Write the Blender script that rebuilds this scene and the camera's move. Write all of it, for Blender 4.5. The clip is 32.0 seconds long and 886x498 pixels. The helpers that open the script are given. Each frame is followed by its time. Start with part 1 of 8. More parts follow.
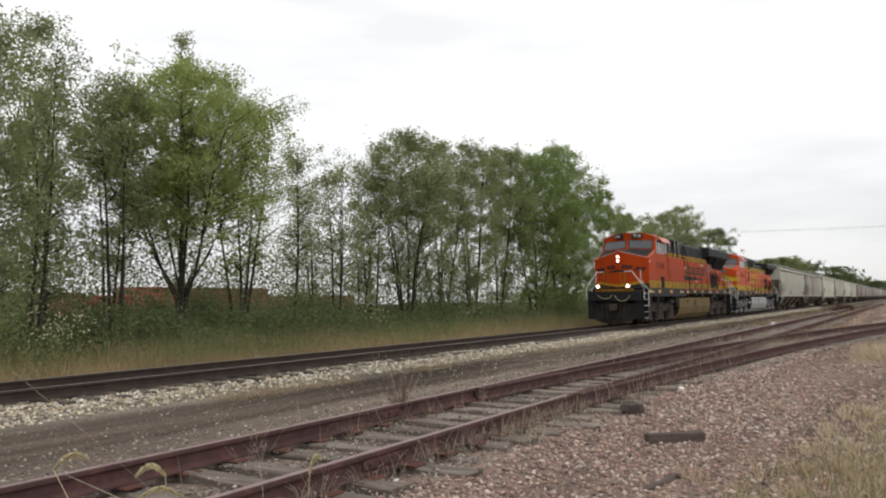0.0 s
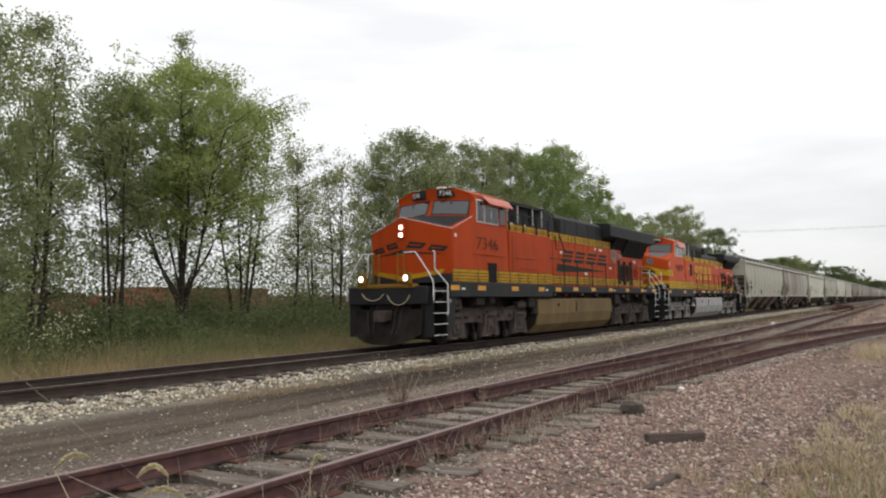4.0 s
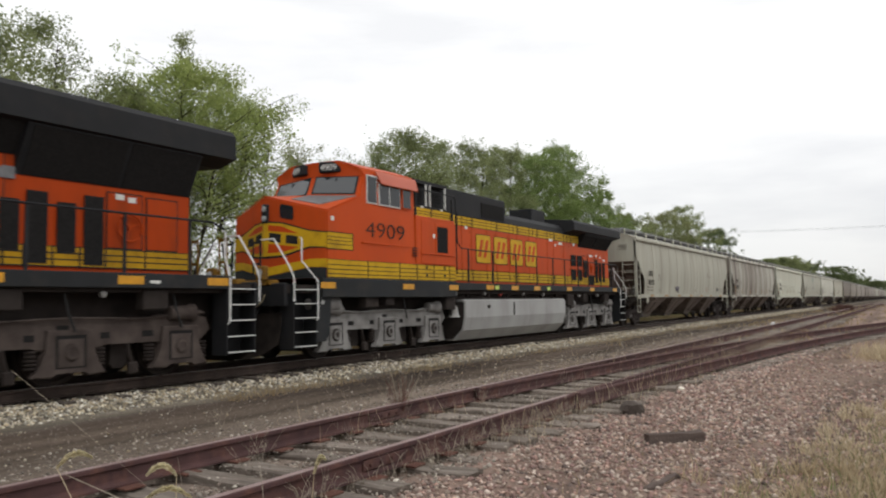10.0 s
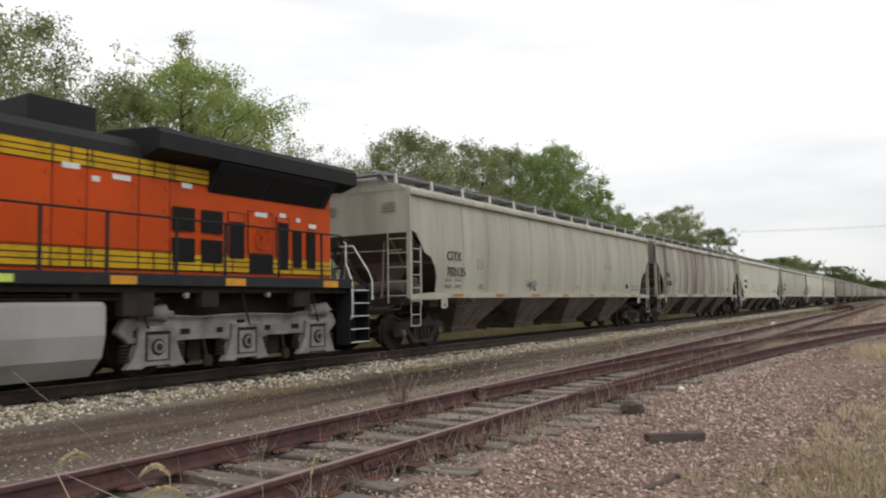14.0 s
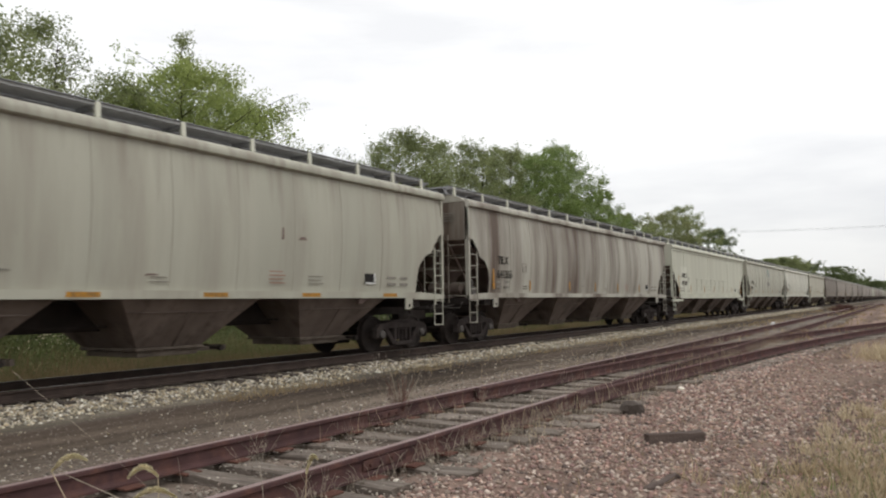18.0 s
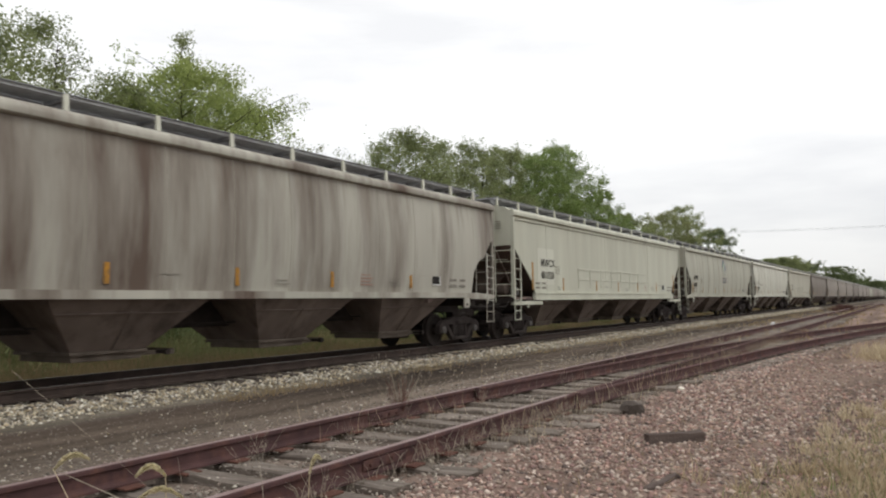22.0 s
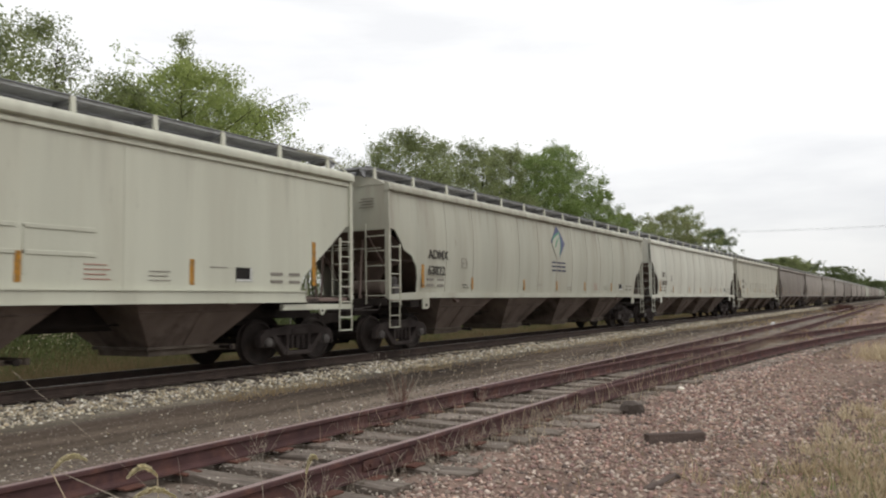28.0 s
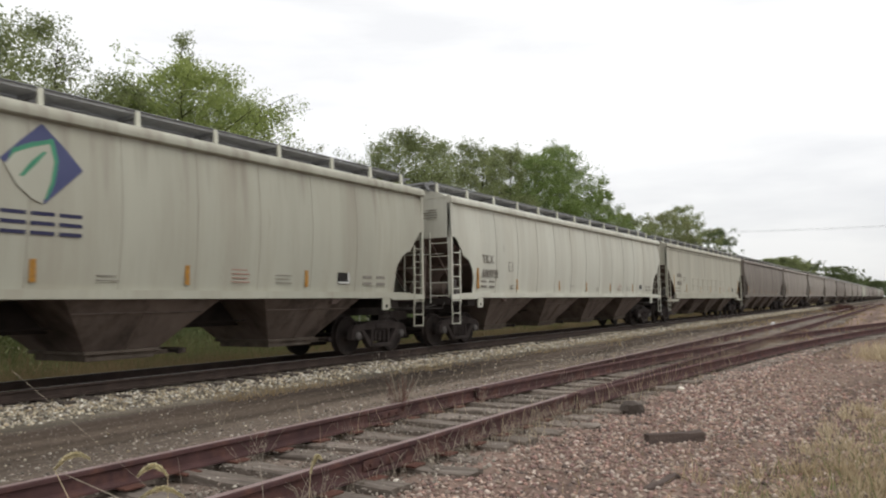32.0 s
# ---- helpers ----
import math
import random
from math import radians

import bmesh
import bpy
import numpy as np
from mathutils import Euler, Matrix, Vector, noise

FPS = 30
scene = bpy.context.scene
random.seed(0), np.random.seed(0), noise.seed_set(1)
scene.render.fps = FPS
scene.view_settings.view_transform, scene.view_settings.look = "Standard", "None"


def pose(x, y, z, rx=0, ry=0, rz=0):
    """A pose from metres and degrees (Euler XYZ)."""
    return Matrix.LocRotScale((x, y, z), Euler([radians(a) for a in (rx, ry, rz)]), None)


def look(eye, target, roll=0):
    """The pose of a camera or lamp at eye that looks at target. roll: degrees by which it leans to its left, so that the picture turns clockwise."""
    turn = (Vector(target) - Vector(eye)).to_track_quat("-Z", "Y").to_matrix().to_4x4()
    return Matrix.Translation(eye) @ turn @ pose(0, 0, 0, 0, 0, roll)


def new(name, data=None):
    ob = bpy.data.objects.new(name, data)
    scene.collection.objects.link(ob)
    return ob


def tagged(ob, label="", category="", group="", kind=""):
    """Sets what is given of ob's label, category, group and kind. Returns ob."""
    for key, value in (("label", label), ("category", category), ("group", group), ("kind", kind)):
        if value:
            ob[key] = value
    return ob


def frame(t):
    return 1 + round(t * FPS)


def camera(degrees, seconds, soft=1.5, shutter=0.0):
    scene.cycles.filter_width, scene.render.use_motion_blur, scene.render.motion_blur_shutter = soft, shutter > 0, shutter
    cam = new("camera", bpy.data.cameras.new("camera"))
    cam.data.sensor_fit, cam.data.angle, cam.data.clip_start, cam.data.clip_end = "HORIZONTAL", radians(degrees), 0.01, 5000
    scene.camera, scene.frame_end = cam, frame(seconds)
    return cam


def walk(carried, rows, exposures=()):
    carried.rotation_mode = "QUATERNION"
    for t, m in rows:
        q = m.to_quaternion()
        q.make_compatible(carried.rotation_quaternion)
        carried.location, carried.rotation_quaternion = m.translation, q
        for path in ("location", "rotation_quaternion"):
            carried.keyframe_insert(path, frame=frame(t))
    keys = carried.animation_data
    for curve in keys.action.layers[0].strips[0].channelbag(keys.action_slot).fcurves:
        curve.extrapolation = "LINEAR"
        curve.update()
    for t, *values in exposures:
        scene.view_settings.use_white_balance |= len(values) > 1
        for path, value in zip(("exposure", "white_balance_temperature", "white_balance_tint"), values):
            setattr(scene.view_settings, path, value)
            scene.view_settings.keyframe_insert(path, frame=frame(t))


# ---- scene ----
cam = camera(60.2, 32.0, soft=2.1, shutter=0.35)
EYE = Vector((0.0, 0.0, 1.196))
AIM = EYE + Vector((0.85307, 0.51698, 0.07076))
walk(cam, [(0.0, look(EYE, AIM, -0.89)), (32.0, look(EYE, AIM, -0.89))])

# ---- daylight: a closed, bright overcast sky and a weak wide sun
SUN_ELEV, SUN_TURN = radians(52), radians(200)
world = bpy.data.worlds.new("overcast_sky")
scene.world = world
world.use_nodes = True
wn, wl = world.node_tree.nodes, world.node_tree.links
wn.clear()
w_out = wn.new("ShaderNodeOutputWorld")
w_bg = wn.new("ShaderNodeBackground")
w_sky = wn.new("ShaderNodeTexSky")
w_sky.sky_type, w_sky.sun_disc = "NISHITA", False
w_sky.sun_elevation, w_sky.sun_rotation = SUN_ELEV, SUN_TURN
w_dim = wn.new("ShaderNodeVectorMath")
w_dim.operation = "SCALE"
w_dim.inputs["Scale"].default_value = 0.08
w_geo = wn.new("ShaderNodeTexCoord")
w_map = wn.new("ShaderNodeMapping")
w_map.inputs["Scale"].default_value = (1.0, 1.0, 5.0)
w_noise = wn.new("ShaderNodeTexNoise")
w_noise.inputs["Scale"].default_value = 2.6
w_noise.inputs["Detail"].default_value = 5.0
w_noise.inputs["Roughness"].default_value = 0.55
w_ramp = wn.new("ShaderNodeValToRGB")
w_ramp.color_ramp.elements[0].position, w_ramp.color_ramp.elements[0].color = 0.32, (0.905, 0.91, 0.925, 1)
w_ramp.color_ramp.elements[1].position, w_ramp.color_ramp.elements[1].color = 0.56, (1.06, 1.06, 1.055, 1)
w_sep = wn.new("ShaderNodeSeparateXYZ")
w_up = wn.new("ShaderNodeMapRange")
w_up.inputs["From Min"].default_value, w_up.inputs["From Max"].default_value = 0.0, 0.22
w_up.inputs["To Min"].default_value, w_up.inputs["To Max"].default_value = 0.84, 1.10
w_mul = wn.new("ShaderNodeVectorMath")
w_mul.operation = "SCALE"
w_mix = wn.new("ShaderNodeMix")
w_mix.data_type = "RGBA"
w_mix.inputs["Factor"].default_value = 0.08
wl.new(w_geo.outputs["Generated"], w_map.inputs["Vector"])
wl.new(w_map.outputs["Vector"], w_noise.inputs["Vector"])
wl.new(w_noise.outputs["Fac"], w_ramp.inputs["Fac"])
wl.new(w_geo.outputs["Generated"], w_sep.inputs["Vector"])
wl.new(w_sep.outputs["Z"], w_up.inputs["Value"])
wl.new(w_ramp.outputs["Color"], w_mul.inputs[0])
wl.new(w_up.outputs["Result"], w_mul.inputs["Scale"])
wl.new(w_sky.outputs["Color"], w_dim.inputs[0])
wl.new(w_mul.outputs["Vector"], w_mix.inputs["A"])
wl.new(w_dim.outputs["Vector"], w_mix.inputs["B"])
wl.new(w_mix.outputs["Result"], w_bg.inputs["Color"])
w_bg.inputs["Strength"].default_value = 1.0
wl.new(w_bg.outputs["Background"], w_out.inputs["Surface"])

sun = new("sun", bpy.data.lights.new("sun", "SUN"))
sun.data.energy, sun.data.angle, sun.data.color = 0.7, radians(25), (1.0, 0.97, 0.92)
sun.matrix_basis = look((0, 0, 60), (0 + 12, 0 + 33, 60 - 45))
scene.view_settings.exposure = 0.0

# ---- materials


def mat(name, col, col2=None, scale=4.0, rough=0.6, metal=0.0, bump=0.15, fine=60.0, stretch=(1, 1, 1), spread=0.5, dirt=None, dirt_amount=0.35,
        dirt_scale=1.2, spec=0.4, island=0.0, each=0.0, palette=(), dirt_from=0.5, dirt_to=0.72):
    """Base colour varied at two scales, stains of their own colour, and fine relief."""
    m = bpy.data.materials.new(name)
    m.use_nodes = True
    n, l = m.node_tree.nodes, m.node_tree.links
    b = n["Principled BSDF"]
    b.inputs["Roughness"].default_value, b.inputs["Metallic"].default_value = rough, metal
    b.inputs["Specular IOR Level"].default_value = spec
    col2 = col2 or tuple(c * 0.75 for c in col)
    tc = n.new("ShaderNodeTexCoord")
    info = n.new("ShaderNodeObjectInfo")
    add = n.new("ShaderNodeVectorMath")
    add.operation = "MULTIPLY_ADD"
    add.inputs[1].default_value = (37.0, 0.0, 0.0)
    l.new(info.outputs["Random"], add.inputs[0])
    l.new(tc.outputs["Object"], add.inputs[2])
    mp = n.new("ShaderNodeMapping")
    mp.inputs["Scale"].default_value = stretch
    l.new(add.outputs["Vector"], mp.inputs["Vector"])
    n1 = n.new("ShaderNodeTexNoise")
    n1.inputs["Scale"].default_value, n1.inputs["Detail"].default_value = scale, 6.0
    l.new(mp.outputs["Vector"], n1.inputs["Vector"])
    r1 = n.new("ShaderNodeMapRange")
    r1.inputs["From Min"].default_value, r1.inputs["From Max"].default_value = 0.5 - spread / 2, 0.5 + spread / 2
    l.new(n1.outputs["Fac"], r1.inputs["Value"])
    mix = n.new("ShaderNodeMix")
    mix.data_type = "RGBA"
    mix.inputs["A"].default_value, mix.inputs["B"].default_value = (*col, 1), (*col2, 1)
    l.new(r1.outputs["Result"], mix.inputs["Factor"])
    out = mix.outputs["Result"]
    n2 = n.new("ShaderNodeTexNoise")
    n2.inputs["Scale"].default_value, n2.inputs["Detail"].default_value = fine, 3.0
    l.new(tc.outputs["Object"], n2.inputs["Vector"])
    if dirt:
        n3 = n.new("ShaderNodeTexNoise")
        n3.inputs["Scale"].default_value, n3.inputs["Detail"].default_value, n3.inputs["Roughness"].default_value = dirt_scale, 8.0, 0.65
        l.new(mp.outputs["Vector"], n3.inputs["Vector"])
        r3 = n.new("ShaderNodeMapRange")
        r3.inputs["From Min"].default_value, r3.inputs["From Max"].default_value = dirt_from, dirt_to
        r3.inputs["To Max"].default_value = dirt_amount
        l.new(n3.outputs["Fac"], r3.inputs["Value"])
        mx = n.new("ShaderNodeMix")
        mx.data_type = "RGBA"
        mx.inputs["B"].default_value = (*dirt, 1)
        l.new(out, mx.inputs["A"])
        l.new(r3.outputs["Result"], mx.inputs["Factor"])
        out = mx.outputs["Result"]
    if palette:
        gp = n.new("ShaderNodeNewGeometry")
        wn2 = n.new("ShaderNodeTexWhiteNoise")
        wn2.noise_dimensions = "1D"
        l.new(gp.outputs["Random Per Island"], wn2.inputs["W"])
        pr = n.new("ShaderNodeValToRGB")
        pr.color_ramp.interpolation = "CONSTANT"
        while len(pr.color_ramp.elements) < len(palette):
            pr.color_ramp.elements.new(0.5)
        for i, (e, c) in enumerate(zip(pr.color_ramp.elements, palette)):
            e.position, e.color = i / len(palette), (*c, 1)
        l.new(wn2.outputs["Value"], pr.inputs["Fac"])
        pm = n.new("ShaderNodeMix")
        pm.data_type = "RGBA"
        pm.inputs["Factor"].default_value = 0.8
        l.new(out, pm.inputs["A"])
        l.new(pr.outputs["Color"], pm.inputs["B"])
        out = pm.outputs["Result"]
    if island or each:
        hv = n.new("ShaderNodeHueSaturation")
        rr = n.new("ShaderNodeMapRange")
        if island:
            gm = n.new("ShaderNodeNewGeometry")
            l.new(gm.outputs["Random Per Island"], rr.inputs["Value"])
        else:
            l.new(info.outputs["Random"], rr.inputs["Value"])
        k = island or each
        rr.inputs["To Min"].default_value, rr.inputs["To Max"].default_value = 1 - k, 1 + k
        l.new(rr.outputs["Result"], hv.inputs["Value"])
        l.new(out, hv.inputs["Color"])
        out = hv.outputs["Color"]
    l.new(out, b.inputs["Base Color"])
    if bump:
        bp = n.new("ShaderNodeBump")
        bp.inputs["Strength"].default_value, bp.inputs["Distance"].default_value = bump, 0.02
        l.new(n2.outputs["Fac"], bp.inputs["Height"])
        l.new(bp.outputs["Normal"], b.inputs["Normal"])
    return m


def leaf_mat(name, col, col2, back=0.35):
    """Leaves: diffuse and translucent, a little different from leaf to leaf."""
    m = mat(name, col, col2, scale=0.35, rough=0.6, bump=0, island=0.2, spread=0.4, spec=0.15)
    n, l = m.node_tree.nodes, m.node_tree.links
    b = n["Principled BSDF"]
    tr = n.new("ShaderNodeBsdfTranslucent")
    src = b.inputs["Base Color"].links[0].from_socket
    l.new(src, tr.inputs["Color"])
    mx = n.new("ShaderNodeMixShader")
    mx.inputs["Fac"].default_value = back
    l.new(b.outputs["BSDF"], mx.inputs[1])
    l.new(tr.outputs["BSDF"], mx.inputs[2])
    l.new(mx.outputs["Shader"], n["Material Output"].inputs["Surface"])
    return m


def glow_mat(name, col, strength):
    m = bpy.data.materials.new(name)
    m.use_nodes = True
    b = m.node_tree.nodes["Principled BSDF"]
    b.inputs["Base Color"].default_value = (*col, 1)
    b.inputs["Emission Color"].default_value = (*col, 1)
    b.inputs["Emission Strength"].default_value = strength
    return m


def hopper_mat(name, col, streak, amount, scale=1.0):
    """Weathered paint with vertical run-down streaks and rusty specks."""
    m = mat(name, col, tuple(c * 0.80 for c in col), scale=0.8, rough=0.62, bump=0.08, fine=25, dirt=streak, dirt_amount=amount,
            dirt_scale=1.1 * scale, stretch=(1.0, 1.0, 0.09), spec=0.2, dirt_from=0.44, dirt_to=0.64)
    # a few rust-coloured runs and scuffs with a shape of their own
    n, l = m.node_tree.nodes, m.node_tree.links
    b = n["Principled BSDF"]
    src = b.inputs["Base Color"].links[0].from_socket
    tc = n.new("ShaderNodeTexCoord")
    mp = n.new("ShaderNodeMapping")
    mp.inputs["Scale"].default_value = (2.2, 1.0, 0.45)
    l.new(tc.outputs["Object"], mp.inputs["Vector"])
    t = n.new("ShaderNodeTexNoise")
    t.inputs["Scale"].default_value, t.inputs["Detail"].default_value, t.inputs["Roughness"].default_value = 2.0, 9.0, 0.7
    l.new(mp.outputs["Vector"], t.inputs["Vector"])
    r = n.new("ShaderNodeMapRange")
    r.inputs["From Min"].default_value, r.inputs["From Max"].default_value, r.inputs["To Max"].default_value = 0.62, 0.78, 0.55
    l.new(t.outputs["Fac"], r.inputs["Value"])
    mx = n.new("ShaderNodeMix")
    mx.data_type = "RGBA"
    mx.inputs["B"].default_value = (0.165, 0.135, 0.105, 1)
    l.new(r.outputs["Result"], mx.inputs["Factor"])
    l.new(src, mx.inputs["A"])
    # dark runs that start at the eave and thin out on their way down
    pos = n.new("ShaderNodeSeparateXYZ")
    l.new(tc.outputs["Object"], pos.inputs["Vector"])
    run = n.new("ShaderNodeMapping")
    run.inputs["Scale"].default_value = (2.6, 1.0, 0.16)
    l.new(tc.outputs["Object"], run.inputs["Vector"])
    rn = n.new("ShaderNodeTexNoise")
    rn.inputs["Scale"].default_value, rn.inputs["Detail"].default_value = 1.7, 7.0
    l.new(run.outputs["Vector"], rn.inputs["Vector"])
    up = n.new("ShaderNodeMath")
    up.operation = "MULTIPLY_ADD"
    up.inputs[1].default_value, up.inputs[2].default_value = 0.16, -0.60
    l.new(pos.outputs["Z"], up.inputs[0])
    both = n.new("ShaderNodeMath")
    both.operation = "ADD"
    l.new(up.outputs["Value"], both.inputs[0])
    l.new(rn.outputs["Fac"], both.inputs[1])
    rr = n.new("ShaderNodeMapRange")
    rr.inputs["From Min"].default_value, rr.inputs["From Max"].default_value, rr.inputs["To Max"].default_value = 0.52, 0.74, 0.45 if amount > 0.35 else 0.22
    l.new(both.outputs["Value"], rr.inputs["Value"])
    m2 = n.new("ShaderNodeMix")
    m2.data_type = "RGBA"
    m2.inputs["B"].default_value = (0.20, 0.17, 0.135, 1)
    l.new(rr.outputs["Result"], m2.inputs["Factor"])
    l.new(mx.outputs["Result"], m2.inputs["A"])
    l.new(m2.outputs["Result"], b.inputs["Base Color"])
    return m


M = {
    "orange": mat("orange_paint", (0.42, 0.054, 0.006), (0.33, 0.041, 0.006), 0.8, 0.55, spec=0.10, dirt=(0.13, 0.035, 0.012), dirt_amount=0.55, dirt_scale=1.3, stretch=(1, 1, 0.3), bump=0.05),
    "orange2": mat("bright_orange_paint", (0.54, 0.073, 0.009), (0.44, 0.058, 0.009), 0.8, 0.5, spec=0.12, dirt=(0.2, 0.05, 0.015), dirt_amount=0.4, dirt_scale=1.3, stretch=(1, 1, 0.3), bump=0.05),
    "roof_orange": mat("glossy_orange_paint", (0.50, 0.085, 0.03), (0.42, 0.07, 0.02), 1.5, 0.32, spec=0.6, bump=0.05),
    "yellow2": mat("bright_yellow_paint", (0.60, 0.37, 0.015), (0.47, 0.28, 0.014), 1.2, 0.55, dirt=(0.16, 0.08, 0.012), dirt_amount=0.5, dirt_scale=3, bump=0.05, spec=0.10),
    "yellow": mat("yellow_paint", (0.47, 0.265, 0.012), (0.36, 0.20, 0.012), 1.2, 0.55, dirt=(0.10, 0.05, 0.012), dirt_amount=0.6, dirt_scale=3, bump=0.05, spec=0.10),
    "gold": mat("brownish_gold_paint", (0.25, 0.13, 0.016), (0.15, 0.08, 0.016), 3.0, 0.6, dirt=(0.07, 0.04, 0.02), dirt_amount=0.6, dirt_scale=4, bump=0.08, spec=0.10),
    "black": mat("black_paint", (0.016, 0.0165, 0.018), (0.023, 0.0235, 0.025), 1.5, 0.6, spec=0.14, dirt=(0.035, 0.031, 0.028), dirt_amount=0.4, dirt_scale=2, bump=0.06),
    "grey": mat("dark_grey_paint", (0.026, 0.028, 0.030), (0.019, 0.020, 0.021), 1.5, 0.6, spec=0.14, dirt=(0.06, 0.05, 0.042), dirt_amount=0.4, dirt_scale=2, bump=0.06),
    "frame": mat("dirty_underframe_steel", (0.025, 0.021, 0.0195), (0.046, 0.038, 0.034), 3, 0.8, bump=0.3, spec=0.06),
    "truck1": mat("brown_road_dust_on_cast_steel", (0.100, 0.080, 0.071), (0.036, 0.028, 0.025), 2.6, 0.9, bump=0.35, fine=40, spec=0.06),
    "truck3": mat("dark_dusty_cast_steel", (0.060, 0.050, 0.046), (0.024, 0.019, 0.018), 2.6, 0.9, bump=0.35, fine=40, spec=0.06),
    "plough": mat("rusty_dirt_on_plough_steel", (0.036, 0.029, 0.025), (0.011, 0.009, 0.008), 2.4, 0.9, bump=0.3, fine=30, spec=0.06),
    "truck2": mat("silver_grey_painted_cast_steel", (0.29, 0.28, 0.268), (0.10, 0.092, 0.086), 2.6, 0.8, bump=0.3, fine=40, spec=0.15),
    "tank1": mat("dusty_tan_steel", (0.19, 0.135, 0.062), (0.115, 0.08, 0.042), 1.0, 0.75, spec=0.12, dirt=(0.055, 0.04, 0.028), dirt_amount=0.6, stretch=(1, 1, 0.4), bump=0.1),
    "tank2": mat("silver_paint_steel", (0.36, 0.36, 0.35), (0.27, 0.265, 0.255), 1.2, 0.55, dirt=(0.16, 0.14, 0.12), dirt_amount=0.35, stretch=(1, 1, 0.4), bump=0.06),
    "white": mat("white_paint", (0.75, 0.75, 0.73), (0.62, 0.62, 0.6), 6, 0.5, bump=0.03),
    "plate": mat("white_sticker", (0.7, 0.7, 0.68), (0.55, 0.55, 0.5), 9, 0.5, bump=0),
    "reflector": mat("amber_reflector_tape", (0.64, 0.31, 0.010), (0.46, 0.21, 0.012), 8, 0.4, bump=0),
    "worn_amber": mat("worn_amber_tape", (0.44, 0.20, 0.012), (0.22, 0.115, 0.025), 14, 0.5, bump=0, spread=0.3),
    "lime": mat("lime_reflector", (0.55, 0.68, 0.12), None, 8, 0.5, bump=0),
    "red": mat("red_paint", (0.45, 0.03, 0.02), None, 5, 0.5, bump=0.03),
    "steel": mat("worn_wheel_steel", (0.040, 0.031, 0.027), (0.020, 0.016, 0.0145), 5, 0.65, metal=0.2, bump=0.2, spec=0.15),
    "cap": mat("pale_dusty_bearing_cap", (0.13, 0.12, 0.112), (0.06, 0.052, 0.048), 7, 0.7, bump=0.2, spec=0.15),
    "bright": mat("polished_tread_steel", (0.45, 0.43, 0.42), (0.3, 0.28, 0.27), 9, 0.35, metal=0.9, bump=0.05),
    "rubber": mat("black_rubber_hose", (0.02, 0.02, 0.02), None, 8, 0.7, bump=0.1),
    "hose": mat("pale_air_hose", (0.42, 0.35, 0.22), None, 8, 0.6, bump=0.05),
    "grille": mat("dark_grille_and_recess_shade", (0.014, 0.0135, 0.0135), (0.024, 0.0225, 0.022), 20, 0.8, bump=0.3, spec=0.05),
    "letter_black": mat("black_lettering", (0.016, 0.015, 0.015), (0.032, 0.028, 0.025), 5, 0.65, bump=0, spec=0.10),
    "scrawl": mat("faded_purple_spray_paint", (0.10, 0.088, 0.13), (0.16, 0.145, 0.18), 6, 0.7, bump=0, spec=0.1),
    "letter_worn": mat("worn_dark_lettering", (0.085, 0.034, 0.024), (0.05, 0.028, 0.022), 3, 0.65, bump=0, spec=0.10),
    "letter_faint": mat("faded_stencil_ink", (0.27, 0.25, 0.215), (0.16, 0.145, 0.125), 9, 0.7, bump=0, spec=0.1),
    "letter_mid": mat("weathered_dark_lettering", (0.085, 0.078, 0.068), (0.05, 0.046, 0.04), 9, 0.7, bump=0, spec=0.1),
    "red_faint": mat("faded_red_stencil_ink", (0.36, 0.20, 0.16), (0.30, 0.13, 0.10), 9, 0.7, bump=0, spec=0.1),
    "letter_yellow": mat("yellow_lettering", (0.62, 0.38, 0.022), (0.46, 0.27, 0.02), 3, 0.55, bump=0, spec=0.10),
    "navy": mat("navy_lettering", (0.035, 0.035, 0.075), (0.05, 0.05, 0.09), 3, 0.6, bump=0, spec=0.1),
    "blue": mat("blue_sign_paint", (0.045, 0.053, 0.135), (0.06, 0.068, 0.155), 3, 0.5, bump=0),
    "green": mat("green_sign_paint", (0.05, 0.25, 0.14), None, 3, 0.5, bump=0),
    "slope": mat("brown_slope_sheet", (0.155, 0.112, 0.098), (0.21, 0.16, 0.14), 1.5, 0.8, bump=0.2, stretch=(1, 1, 0.4), spec=0.12),
    "bay": mat("dusty_brown_grey_bay_sheet", (0.20, 0.158, 0.135), (0.10, 0.078, 0.066), 1.6, 0.8, dirt=(0.022, 0.017, 0.015), dirt_amount=0.75, dirt_scale=1.5, bump=0.15, stretch=(1, 1, 0.35), spec=0.12),
    "gate": mat("tan_dusty_gate_steel", (0.16, 0.13, 0.105), (0.07, 0.056, 0.046), 3.0, 0.85, bump=0.2, spec=0.1),
    "seam": mat("grimy_weld_seam", (0.42, 0.405, 0.34), (0.27, 0.245, 0.20), 1.2, 0.8, bump=0.1),
    "mesh": mat("dark_grating", (0.34, 0.345, 0.355), (0.22, 0.225, 0.23), 8, 0.7, bump=0.3),
    "fresh": mat("fresh_cream_and_skylit_paint", (0.585, 0.585, 0.49), (0.54, 0.535, 0.45), 1.0, 0.6, bump=0.05, spec=0.2),
    "grating": mat("weathered_steel_grating", (0.42, 0.425, 0.435), (0.30, 0.305, 0.31), 8, 0.7, metal=0.0, bump=0.2, spec=0.2),
    "galv": mat("galvanised_grating", (0.20, 0.205, 0.21), (0.13, 0.13, 0.135), 8, 0.6, metal=0.3, bump=0.2),
    "rail": mat("dark_rail_steel", (0.070, 0.050, 0.042), (0.036, 0.027, 0.023), 4, 0.7, bump=0.3, fine=90, spec=0.12),
